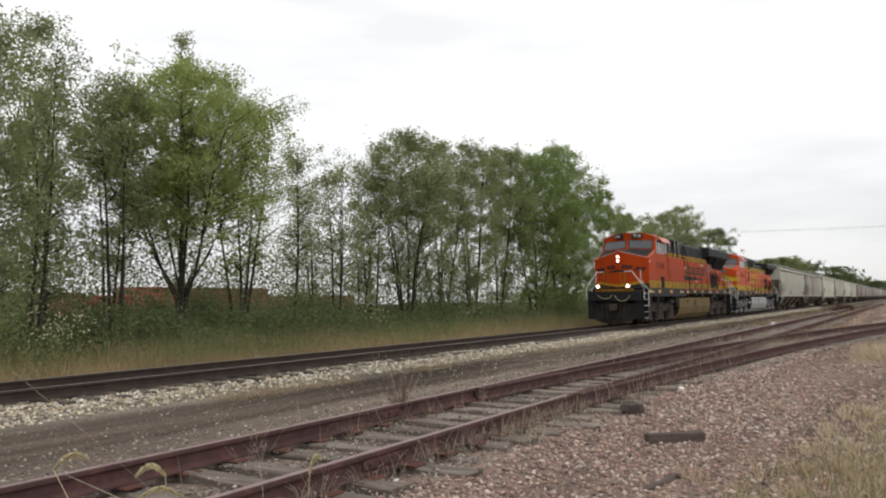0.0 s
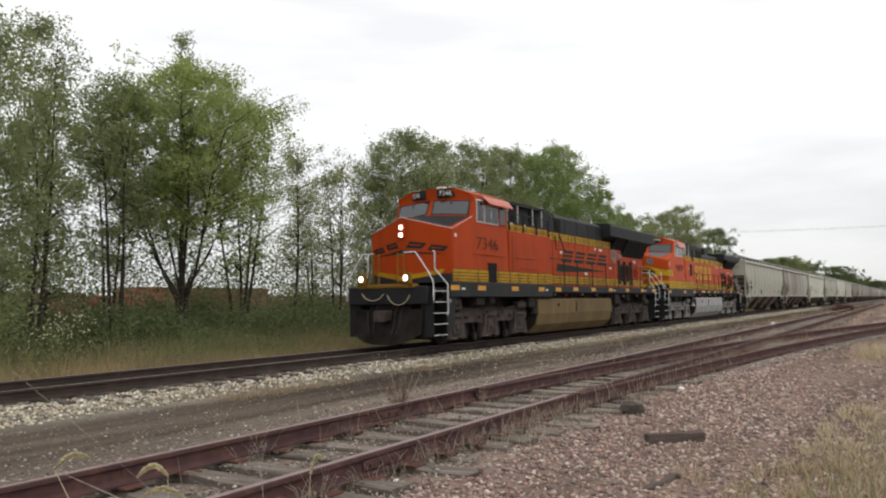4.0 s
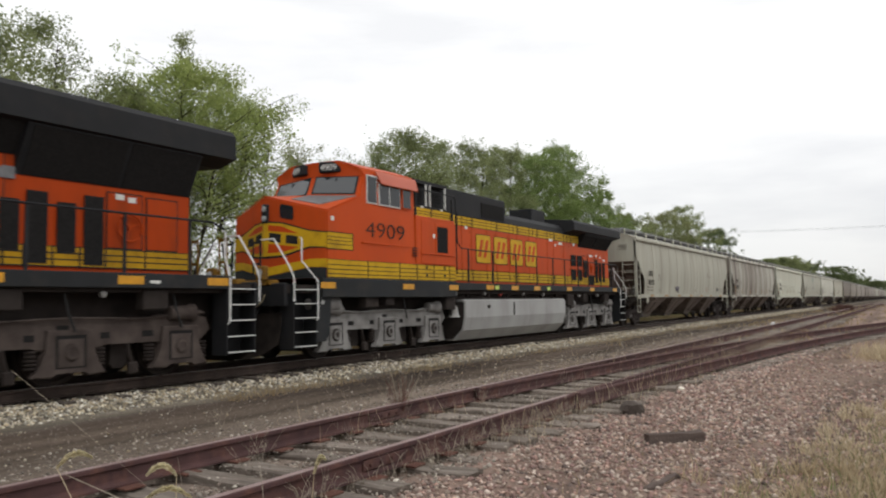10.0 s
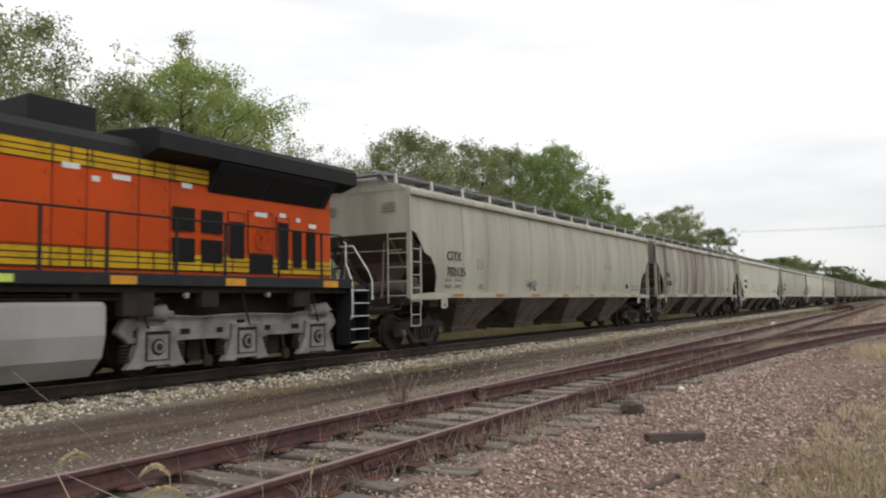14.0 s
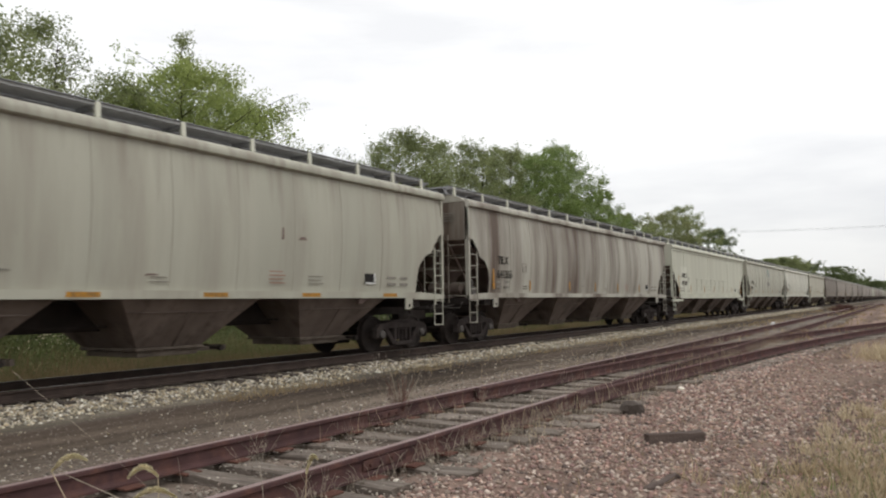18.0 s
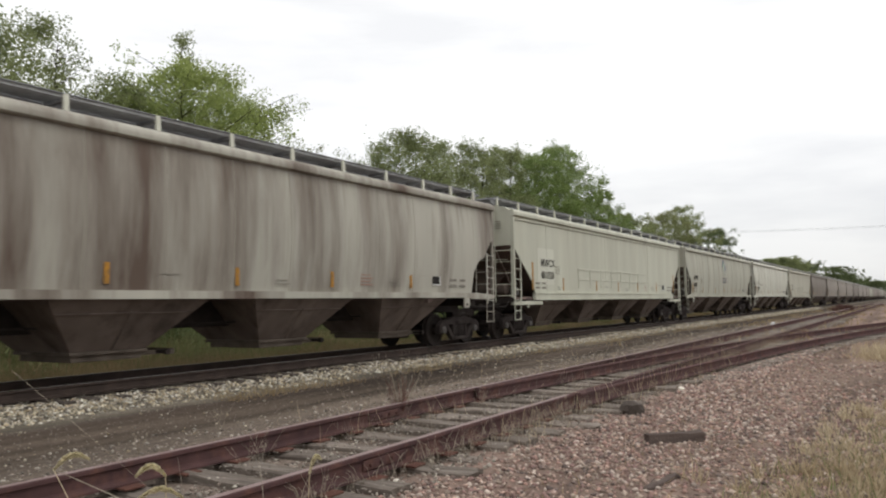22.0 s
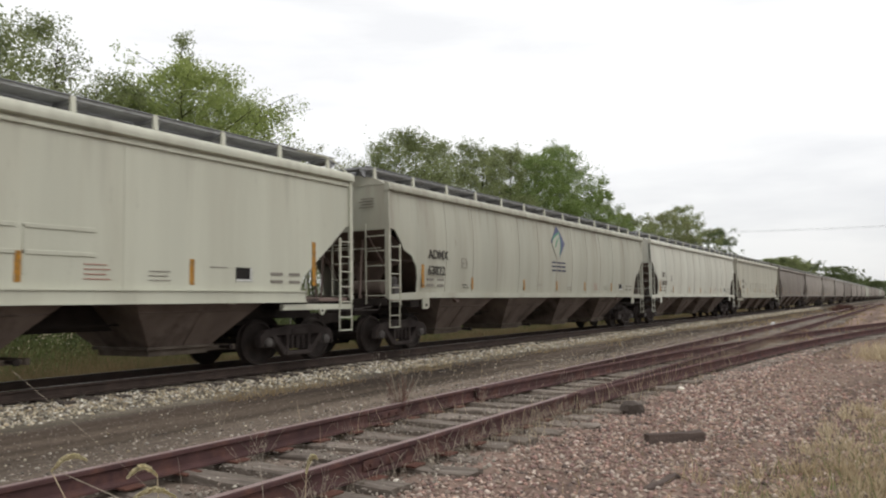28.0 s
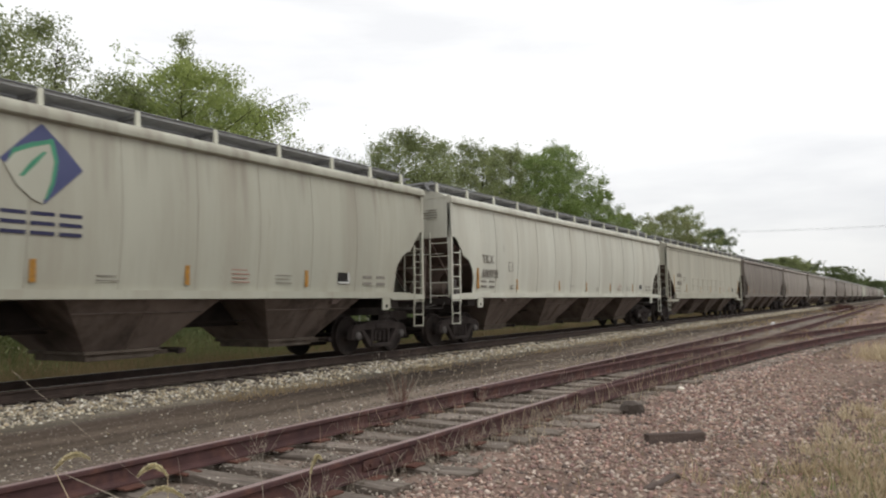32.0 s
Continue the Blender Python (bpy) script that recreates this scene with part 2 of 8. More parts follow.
    "rustplate": mat("orange_brown_rust", (0.15, 0.072, 0.054), (0.10, 0.05, 0.04), 5.0, 0.9, bump=0.4, fine=90, spec=0.1),
    "rust": mat("purple_brown_rust", (0.112, 0.061, 0.058), (0.058, 0.034, 0.034), 3.0, 0.85, dirt=(0.18, 0.085, 0.06), dirt_amount=0.6, dirt_scale=4, bump=0.4, fine=120, spec=0.12),
    "rusthead": mat("worn_rusty_rail_head", (0.31, 0.235, 0.225), (0.22, 0.145, 0.135), 5, 0.55, metal=0.3, bump=0.2, fine=120),
    "tie": mat("weathered_grey_timber", (0.275, 0.235, 0.20), (0.10, 0.08, 0.067), 4.0, 0.9, bump=0.6, fine=30, stretch=(6, 0.6, 6), each=0.25, spec=0.12),
    "darktie": mat("creosoted_timber", (0.07, 0.058, 0.05), (0.12, 0.10, 0.085), 3.0, 0.9, bump=0.5, fine=30, stretch=(6, 0.6, 6), each=0.2, spec=0.12),
    "bark": mat("grey_brown_bark", (0.075, 0.062, 0.05), (0.04, 0.033, 0.028), 3, 0.95, bump=0.8, fine=18, stretch=(3, 3, 0.6), spec=0.12),
    "leaf": leaf_mat("green_elm_leaves", (0.288, 0.325, 0.148), (0.212, 0.242, 0.114), 0.5),
    "leaf_bright": leaf_mat("bright_green_leaves", (0.37, 0.43, 0.145), (0.275, 0.33, 0.12), 0.52),
    "leaf_olive": leaf_mat("olive_yellowing_leaves", (0.32, 0.335, 0.165), (0.23, 0.25, 0.12), 0.5),
    "leaf_green": leaf_mat("deep_green_leaves", (0.255, 0.33, 0.112), (0.18, 0.235, 0.085), 0.5),
    "leaf_dark": leaf_mat("dark_green_leaves", (0.175, 0.212, 0.095), (0.12, 0.150, 0.07), 0.45),
    "weed": leaf_mat("green_roadside_weeds", (0.195, 0.245, 0.095), (0.235, 0.21, 0.11), 0.45),
    "dry": leaf_mat("dry_straw_grass", (0.42, 0.32, 0.18), (0.27, 0.20, 0.115), 0.3),
    "pale_stalk": mat("pale_dead_stalk", (0.36, 0.31, 0.24), (0.24, 0.20, 0.16), 6, 0.9, bump=0, spec=0.1),
    "tan": leaf_mat("tan_dead_grass", (0.63, 0.535, 0.375), (0.40, 0.315, 0.20), 0.3),
    "reddish": leaf_mat("reddish_brown_weed", (0.16, 0.075, 0.06), (0.10, 0.055, 0.045), 0.2),
    "seed": leaf_mat("straw_yellow_seed_head", (0.68, 0.62, 0.42), (0.55, 0.49, 0.31), 0.35),
    "ballast": mat("white_limestone_ballast", (0.50, 0.46, 0.39), (0.36, 0.32, 0.265), 3, 0.9, bump=0.4, island=0.35, palette=((0.56, 0.50, 0.38), (0.44, 0.37, 0.25), (0.26, 0.23, 0.18), (0.64, 0.60, 0.52), (0.16, 0.135, 0.11), (0.36, 0.28, 0.17)), spec=0.12),
    "gravel": mat("pink_and_grey_gravel", (0.36, 0.255, 0.215), (0.25, 0.20, 0.175), 2.5, 0.9, bump=0.4, island=0.35, palette=((0.36, 0.225, 0.185), (0.28, 0.205, 0.17), (0.42, 0.30, 0.24), (0.14, 0.11, 0.10), (0.37, 0.30, 0.24), (0.24, 0.15, 0.135), (0.52, 0.44, 0.375)), spec=0.12),
    "greygravel": mat("grey_yard_stones", (0.34, 0.30, 0.255), (0.22, 0.19, 0.16), 3, 0.9, bump=0.4, island=0.35, palette=((0.34, 0.30, 0.25), (0.22, 0.185, 0.155), (0.44, 0.40, 0.34), (0.27, 0.215, 0.18), (0.13, 0.11, 0.095)), spec=0.12),
    "rock": mat("dark_brown_rock", (0.12, 0.10, 0.088), (0.07, 0.058, 0.05), 6, 0.9, bump=0.7, fine=25, spec=0.12),
    "oldwood": mat("dark_rotten_timber", (0.085, 0.065, 0.058), (0.13, 0.10, 0.085), 5, 0.9, bump=0.7, fine=40, stretch=(0.6, 4, 4), spec=0.12),
    "farred": mat("faded_red_boxcar_paint", (0.40, 0.105, 0.07), (0.28, 0.085, 0.06), 0.6, 0.7, dirt=(0.12, 0.07, 0.05), dirt_amount=0.5, bump=0.1),
    "farbrown": mat("rust_brown_car_paint", (0.27, 0.105, 0.075), (0.18, 0.085, 0.065), 0.6, 0.8, bump=0.1),
    "pole": mat("weathered_pole", (0.12, 0.10, 0.085), None, 4, 0.9, bump=0.3),
}


def glass_mat(name, col, rough=0.06):
    m = bpy.data.materials.new(name)
    m.use_nodes = True
    b = m.node_tree.nodes["Principled BSDF"]
    b.inputs["Base Color"].default_value = (*col, 1)
    b.inputs["Roughness"].default_value = rough
    b.inputs["Specular IOR Level"].default_value = 1.0
    b.inputs["IOR"].default_value = 1.5
    b.inputs["Coat Weight"].default_value = 0.15
    return m


M["glass"] = glass_mat("dark_tinted_cab_glass", (0.02, 0.024, 0.027))
M["glass_side"] = glass_mat("dark_side_glass", (0.015, 0.017, 0.02))
M["glass_side"].node_tree.nodes["Principled BSDF"].inputs["IOR"].default_value = 1.3
M["glass_side"].node_tree.nodes["Principled BSDF"].inputs["Coat Weight"].default_value = 0.0
M["lamp_lit"] = glow_mat("lit_headlight", (1.0, 0.90, 0.74), 4.0)
M["lamp_off"] = glass_mat("unlit_lamp_lens", (0.35, 0.36, 0.36), 0.15)


def ground_mat():
    """One sheet of yard ground: shoulder stone, packed dirt, weedy gravel and field soil, laid by distance from the tracks."""
    m = mat("yard_ground", (0.20, 0.165, 0.135), (0.14, 0.115, 0.095), 1.4, 1.0, bump=0.5, fine=45, spec=0.05)
    n, l = m.node_tree.nodes, m.node_tree.links
    b = n["Principled BSDF"]
    base = b.inputs["Base Color"].links[0].from_socket
    tc = n.new("ShaderNodeTexCoord")
    sep = n.new("ShaderNodeSeparateXYZ")
    l.new(tc.outputs["Object"], sep.inputs["Vector"])
    wob = n.new("ShaderNodeTexNoise")
    wob.inputs["Scale"].default_value, wob.inputs["Detail"].default_value = 0.9, 5.0
    l.new(tc.outputs["Object"], wob.inputs["Vector"])
    ofs = n.new("ShaderNodeMath")
    ofs.operation = "MULTIPLY_ADD"
    ofs.inputs[1].default_value, ofs.inputs[2].default_value = 0.9, -0.45
    l.new(wob.outputs["Fac"], ofs.inputs[0])
    yy = n.new("ShaderNodeMath")
    yy.operation = "ADD"
    l.new(sep.outputs["Y"], yy.inputs[0])
    l.new(ofs.outputs["Value"], yy.inputs[1])
    mr = n.new("ShaderNodeMapRange")
    mr.inputs["From Min"].default_value, mr.inputs["From Max"].default_value = -2.0, 22.0
    l.new(yy.outputs["Value"], mr.inputs["Value"])
    ramp = n.new("ShaderNodeValToRGB")
    stops = [(-2.0, (0.20, 0.15, 0.12)), (3.2, (0.19, 0.135, 0.11)), (4.0, (0.125, 0.097, 0.080)), (5.9, (0.135, 0.108, 0.088)), (7.0, (0.142, 0.114, 0.092)),
             (7.9, (0.098, 0.077, 0.060)), (9.6, (0.078, 0.060, 0.048)), (10.3, (0.17, 0.15, 0.12)), (13.2, (0.15, 0.125, 0.10)), (14.4, (0.21, 0.16, 0.095)), (22.0, (0.06, 0.055, 0.03))]
    els = ramp.color_ramp.elements
    while len(els) < len(stops):
        els.new(0.5)
    for e, (y, c) in zip(els, stops):
        e.position, e.color = (y + 2.0) / 24.0, (*c, 1)
    l.new(mr.outputs["Result"], ramp.inputs["Fac"])
    mx = n.new("ShaderNodeMix")
    mx.data_type, mx.blend_type = "RGBA", "MULTIPLY"
    mx.inputs["Factor"].default_value = 1.0
    gn = n.new("ShaderNodeTexNoise")
    gn.inputs["Scale"].default_value, gn.inputs["Detail"].default_value, gn.inputs["Roughness"].default_value = 14.0, 7.0, 0.75
    l.new(tc.outputs["Object"], gn.inputs["Vector"])
    gr = n.new("ShaderNodeMapRange")
    gr.inputs["From Min"].default_value, gr.inputs["From Max"].default_value = 0.3, 0.7
    gr.inputs["To Min"].default_value, gr.inputs["To Max"].default_value = 0.55, 1.45
    l.new(gn.outputs["Fac"], gr.inputs["Value"])
    big = n.new("ShaderNodeTexNoise")
    big.inputs["Scale"].default_value, big.inputs["Detail"].default_value = 1.0, 4.0
    bm = n.new("ShaderNodeMapping")
    bm.inputs["Scale"].default_value = (0.10, 1.6, 1.0)
    l.new(tc.outputs["Object"], bm.inputs["Vector"])
    l.new(bm.outputs["Vector"], big.inputs["Vector"])
    bgr = n.new("ShaderNodeMapRange")
    bgr.inputs["From Min"].default_value, bgr.inputs["From Max"].default_value = 0.3, 0.7
    bgr.inputs["To Min"].default_value, bgr.inputs["To Max"].default_value = 0.5, 1.6
    l.new(big.outputs["Fac"], bgr.inputs["Value"])
    mb = n.new("ShaderNodeMath")
    mb.operation = "MULTIPLY"
    l.new(gr.outputs["Result"], mb.inputs[0])
    l.new(bgr.outputs["Result"], mb.inputs[1])
    l.new(ramp.outputs["Color"], mx.inputs["A"])
    l.new(mb.outputs["Value"], mx.inputs["B"])
    l.new(mx.outputs["Result"], b.inputs["Base Color"])
    return m


M["ground"] = ground_mat()

# ---- mesh building


def bx(bm, x0, x1, y0, y1, z0, z1, bev=0.0, seg=1):
    """A box, with rounded edges if bev is given."""
    vs = [bm.verts.new((x, y, z)) for z in (z0, z1) for y in (y0, y1) for x in (x0, x1)]
    fs = [bm.faces.new([vs[i] for i in f]) for f in ((0, 2, 3, 1), (4, 5, 7, 6), (0, 1, 5, 4), (2, 6, 7, 3), (0, 4, 6, 2), (1, 3, 7, 5))]
    if bev:
        es = list({e for f in fs for e in f.edges})
        bmesh.ops.bevel(bm, geom=es, offset=bev, segments=seg, affect="EDGES", profile=0.5)
    return bm


def prism(bm, pts, a0, a1, axis="y", bev=0.0):
    """A flat outline pushed out along an axis: (x, z) for y, (y, z) for x, (x, y) for z."""
    def place(p, a):
        return (p[0], a, p[1]) if axis == "y" else (a, p[0], p[1]) if axis == "x" else (p[0], p[1], a)
    lo, hi = [bm.verts.new(place(p, a0)) for p in pts], [bm.verts.new(place(p, a1)) for p in pts]
    k = len(pts)
    fs = [bm.faces.new(lo[::-1]), bm.faces.new(hi)]
    fs += [bm.faces.new((lo[i], lo[(i + 1) % k], hi[(i + 1) % k], hi[i])) for i in range(k)]
    if bev:
        es = list({e for f in fs[:2] for e in f.edges})
        bmesh.ops.bevel(bm, geom=es, offset=bev, segments=1, affect="EDGES")
    return bm


def tube(bm, pts, r, n=6, caps=True):
    """A round bar along a line of points; r may be one radius or one for each point."""
    pts = [Vector(p) for p in pts]
    rs = r if isinstance(r, (list, tuple)) else [r] * len(pts)
    rings = []
    for i, p in enumerate(pts):
        d = (pts[min(i + 1, len(pts) - 1)] - pts[max(i - 1, 0)]).normalized()
        a = d.cross(Vector((0, 0, 1)) if abs(d.z) < 0.9 else Vector((1, 0, 0))).normalized()
        c = d.cross(a)
        rings.append([bm.verts.new(p + rs[i] * (math.cos(6.28319 * k / n) * a + math.sin(6.28319 * k / n) * c)) for k in range(n)])
    for q, w in zip(rings, rings[1:]):
        for k in range(n):
            bm.faces.new((q[k], q[(k + 1) % n], w[(k + 1) % n], w[k]))
    if caps:
        bm.faces.new(rings[0][::-1])
        bm.faces.new(rings[-1])
    return bm


def lathe(bm, prof, centre, n=20, axis="y"):
    """A turned form: (distance along the axis, radius) pairs round an axis through centre."""
    c = Vector(centre)
    rings = []
    for a, r in prof:
        ring = []
        for k in range(n):
            u, v = r * math.cos(6.28319 * k / n), r * math.sin(6.28319 * k / n)
            ring.append(bm.verts.new(c + (Vector((u, a, v)) if axis == "y" else Vector((a, u, v)) if axis == "x" else Vector((u, v, a)))))
        rings.append(ring)
    for q, w in zip(rings, rings[1:]):
        for k in range(n):
            bm.faces.new((q[k], q[(k + 1) % n], w[(k + 1) % n], w[k]))
    bm.faces.new(rings[0][::-1])
    bm.faces.new(rings[-1])
    return bm


def B():
    return bmesh.new()


def finish(bm, name, smooth=False):
    bmesh.ops.recalc_face_normals(bm, faces=bm.faces)
    me = bpy.data.meshes.new(name)
    bm.to_mesh(me)
    bm.free()
    if smooth:
        me.shade_smooth()
        me.set_sharp_from_angle(angle=radians(38))
    return me


def part(name, bm, material, parent, label="", smooth=False):
    """One mesh object under a thing or a part. bm may be a bmesh or a mesh that is shared between alike parts."""
    me = finish(bm, name, smooth) if isinstance(bm, bmesh.types.BMesh) else bm
    ob = new(name, me)
    if not me.materials:
        me.materials.append(material)
    elif me.materials[0] != material:
        ob.material_slots[0].link = "OBJECT"
        ob.material_slots[0].material = material
    ob.parent = parent
    if label:
        ob["label"] = label
    return ob


def thing(name, label, category, m=None, group="", kind=""):
    ob = new(name)
    ob.empty_display_size = 0.3
    if m:
        ob.matrix_basis = m
    return tagged(ob, label, category, group, kind)


def solo(name, bm, material, label, category, m=None, group="", kind="", smooth=False):
    """A thing that is one mesh."""
    me = finish(bm, name, smooth) if isinstance(bm, bmesh.types.BMesh) else bm
    if not me.materials:
        me.materials.append(material)
    ob = new(name, me)
    if m:
        ob.matrix_basis = m
    return tagged(ob, label, category, group, kind)


def text_mesh(body, height, bold=0.0, shear=0.0, depth=0.004):
    """Lettering of the built-in font as a mesh in the xz plane, facing -y, its lower left corner at the origin."""
    cu = bpy.data.curves.new("lettering", "FONT")
    cu.body, cu.size, cu.extrude, cu.shear, cu.offset, cu.resolution_u = body, height / 0.73, depth, shear, bold, 3
    ob = bpy.data.objects.new("lettering", cu)
    me = bpy.data.meshes.new_from_object(ob)
    me.transform(Matrix.Rotation(radians(90), 4, "X"))
    bpy.data.objects.remove(ob)
    bpy.data.curves.remove(cu)
    me.materials.clear()
    return me


def soup(name, verts, count):
    """A mesh of loose faces with count corners each, from an array of corners."""
    verts = np.asarray(verts, dtype=np.float32).reshape(-1, 3)
    nf = len(verts) // count
    me = bpy.data.meshes.new(name)
    me.vertices.add(len(verts))
    me.vertices.foreach_set("co", verts.ravel())
    me.loops.add(len(verts))
    me.loops.foreach_set("vertex_index", np.arange(len(verts), dtype=np.int32))
    me.polygons.add(nf)
    me.polygons.foreach_set("loop_start", np.arange(0, len(verts), count, dtype=np.int32))
    me.update(calc_edges=True)
    me.validate()
    return me


def shells(name, centres, sizes, rng):
    """Many small broken stones: uneven eight-sided lumps."""
    k = len(centres)
    base = np.array([(1, 0, 0), (0, 1, 0), (-1, 0, 0), (0, -1, 0), (0, 0, 1), (0, 0, -1)], dtype=np.float32)
    v = base[None] * rng.uniform(0.55, 1.15, (k, 6, 1)) + rng.uniform(-0.22, 0.22, (k, 6, 3))
    ang = rng.uniform(0, 6.283, k)
    ca, sa = np.cos(ang), np.sin(ang)
    v = v * (sizes[:, None, None] * np.stack([rng.uniform(0.8, 1.3, k), rng.uniform(0.6, 1.0, k), rng.uniform(0.45, 0.8, k)], -1)[:, None])
    x, y = v[..., 0] * ca[:, None] - v[..., 1] * sa[:, None], v[..., 0] * sa[:, None] + v[..., 1] * ca[:, None]
    v = np.stack([x, y, v[..., 2]], -1) + centres[:, None]
    f = np.array([(0, 1, 4), (1, 2, 4), (2, 3, 4), (3, 0, 4), (1, 0, 5), (2, 1, 5), (3, 2, 5), (0, 3, 5)], dtype=np.int32)
    me = bpy.data.meshes.new(name)
    me.vertices.add(k * 6)
    me.vertices.foreach_set("co", v.astype(np.float32).ravel())
    loops = (f[None] + (np.arange(k, dtype=np.int32) * 6)[:, None, None]).ravel()
    me.loops.add(len(loops))
    me.loops.foreach_set("vertex_index", loops)
    me.polygons.add(k * 8)
    me.polygons.foreach_set("loop_start", np.arange(0, len(loops), 3, dtype=np.int32))
    me.update(calc_edges=True)
    return me


# ---- the plan: x runs along the main line, y across it, z = 0 at the rail heads
MAIN = 12.18
SIDING = 4.555
GAUGE = 0.755


def ground_z(x, y):
    """Height of the ground across the tracks."""
    prof = ((-400, -0.3), (-3, -0.27), (2.5, -0.245), (3.15, -0.235), (3.6, -0.25), (5.5, -0.25), (6.1, -0.24), (6.8, -0.26), (8.2, -0.33), (10.0, -0.36), (10.35, -0.34), (11.0, -0.23), (13.4, -0.23),
            (14.3, -0.42), (17.0, -0.45), (24.0, -0.35), (60.0, -0.3), (2500.0, -0.3))
    for (a, za), (b, zb) in zip(prof, prof[1:]):
        if y <= b:
            z = za + (zb - za) * max(0.0, y - a) / (b - a)
            break
    near = max(0.0, 1 - abs(y - 8) / 25)
    return z + near * 0.03 * noise.noise(Vector((x * 0.45, y * 0.6, 3.1))) + near * 0.012 * noise.noise(Vector((x * 2.1, y * 2.3, 7.7)))


def ground():
    ys = [-2500, -600, -150, -40, -15, -8, -5] + [(-14 + k) * 0.25 for k in range(100)] + [21.8, 23, 25, 28, 35, 50, 90, 200, 600, 2500]
    xs = [-2500, -600, -150, -50, -20, -10, -5, -2] + [k * 0.3 for k in range(110)] + [33 + k * 1.5 for k in range(40)] + [95, 105, 120, 140, 170, 220, 300, 450, 700, 1200, 3500]
    verts = [(x, y, ground_z(x, y)) for x in xs for y in ys]
    k = len(ys)
    faces = [(i * k + j, (i + 1) * k + j, (i + 1) * k + j + 1, i * k + j + 1) for i in range(len(xs) - 1) for j in range(k - 1)]
    me = bpy.data.meshes.new("ground")
    me.from_pydata(verts, [], faces)
    me.shade_smooth()
    solo("ground", me, M["ground"], "flat rail yard ground of packed dirt, gravel and weeds", "ground", kind="structure")


ground()

RAIL = [(-0.07, -0.175), (0.07, -0.175), (0.07, -0.160), (0.02, -0.145), (0.009, -0.13), (0.009, -0.048), (0.036, -0.036), (0.036, -0.008), (0.028, 0.0),
        (-0.028, 0.0), (-0.036, -0.008), (-0.036, -0.036), (-0.009, -0.048), (-0.009, -0.13), (-0.02, -0.145), (-0.07, -0.160)]


def rail(bm, line):
    """A rail of true section along a line of (x, y) points."""
    rings = []
    for i, (x, y) in enumerate(line):
        a, b = line[max(i - 1, 0)], line[min(i + 1, len(line) - 1)]
        d = Vector((b[0] - a[0], b[1] - a[1], 0)).normalized()
        s = Vector((-d.y, d.x, 0))
        rings.append([bm.verts.new(Vector((x, y, z)) + s * u) for u, z in RAIL])
    k = len(RAIL)
    for q, w in zip(rings, rings[1:]):
        for j in range(k):
            bm.faces.new((q[j], q[(j + 1) % k], w[(j + 1) % k], w[j]))
    bm.faces.new(rings[0][::-1])
    bm.faces.new(rings[-1])
    return bm


def track(name, label, x0, x1, y, steel, wood, pitch, first):
    t = thing(name, label, "railway track", kind="structure")
    for s in (-1, 1):
        part("rail", rail(B(), [(x0 + (x1 - x0) * k / 4, y + s * GAUGE) for k in range(5)]), steel, t)
    return t


main_track = track("main_track", "main line track of dark steel rails on limestone ballast", -400, 900, MAIN, M["rail"], None, 0.6, 0)
siding_track = track("siding_track", "rusty old siding track on weathered grey ties", -60, 160, SIDING, M["rust"], None, 0.6, 0)


def branch_y(x):
    """The near rail of the track that leaves the siding through the switch."""
    u = max(0.0, x - 8.0)
    return SIDING - GAUGE - 0.045 * u - 0.0026 * u * u


branch_track = thing("branch_track", "rusty branch track that curves away through a switch", "railway track", kind="structure")
part("rail", rail(B(), [(x, branch_y(x)) for x in [9.5 + 1.5 * k for k in range(38)]]), M["rust"], branch_track)
part("rail", rail(B(), [(x, branch_y(x) + 2 * GAUGE) for x in [9.5 + 1.5 * k for k in range(38)]]), M["rust"], branch_track)
for s in (-1, 1):
    b = B()
    bx(b, -60, 9.3 if s < 0 else 160, SIDING + s * GAUGE - 0.03, SIDING + s * GAUGE + 0.03, 0.0005, 0.003)
    part("rail_head", b, M["rusthead"], siding_track, "worn shiny running surface")
    b = B()
    bx(b, -400, 900, MAIN + s * GAUGE - 0.03, MAIN + s * GAUGE + 0.03, 0.0005, 0.003)
    part("rail_head", b, M["bright"], main_track, "polished running surface")

# ---- the train: local x runs back from the front, the near side is -y, z from the rail head
WHEELS = []  # (wheelset, radius)


def wheel_mesh(r, n=26):
    b = B()
    for s in (-1, 1):
        lathe(b, [(s * 0.68, 0.10), (s * 0.685, r * 0.80), (s * 0.675, r * 0.82), (s * 0.675, r + 0.027), (s * 0.70, r + 0.027), (s * 0.712, r), (s * 0.81, r - 0.006), (s * 0.815, r * 0.86),
                  (s * 0.785, r * 0.82), (s * 0.755, r * 0.55), (s * 0.79, 0.15), (s * 0.86, 0.13)], (0, 0, 0), n)
    lathe(b, [(-1.0, 0.075), (1.0, 0.075)], (0, 0, 0), 10)
    for s in (-1, 1):
        for k in range(3):
            a = 2.094 * k
            bx(b, 0.05 * math.cos(a) - 0.015, 0.05 * math.cos(a) + 0.015, s * 1.0 - 0.012, s * 1.0 + 0.012, 0.05 * math.sin(a) - 0.015, 0.05 * math.sin(a) + 0.015)
    return finish(b, "wheelset", True)


WHEEL_BIG, WHEEL_SMALL = wheel_mesh(0.533), wheel_mesh(0.457)


def wheelset(parent, x, r, material):
    ob = part("wheelset", WHEEL_BIG if r > 0.5 else WHEEL_SMALL, material, parent)
    ob.location = (x, 0, r)
    WHEELS.append((ob, r, x))
    return ob


SHARED = {}


def shared(key, make, smooth=False):
    if key not in SHARED:
        SHARED[key] = finish(make(), key, smooth)
    return SHARED[key]


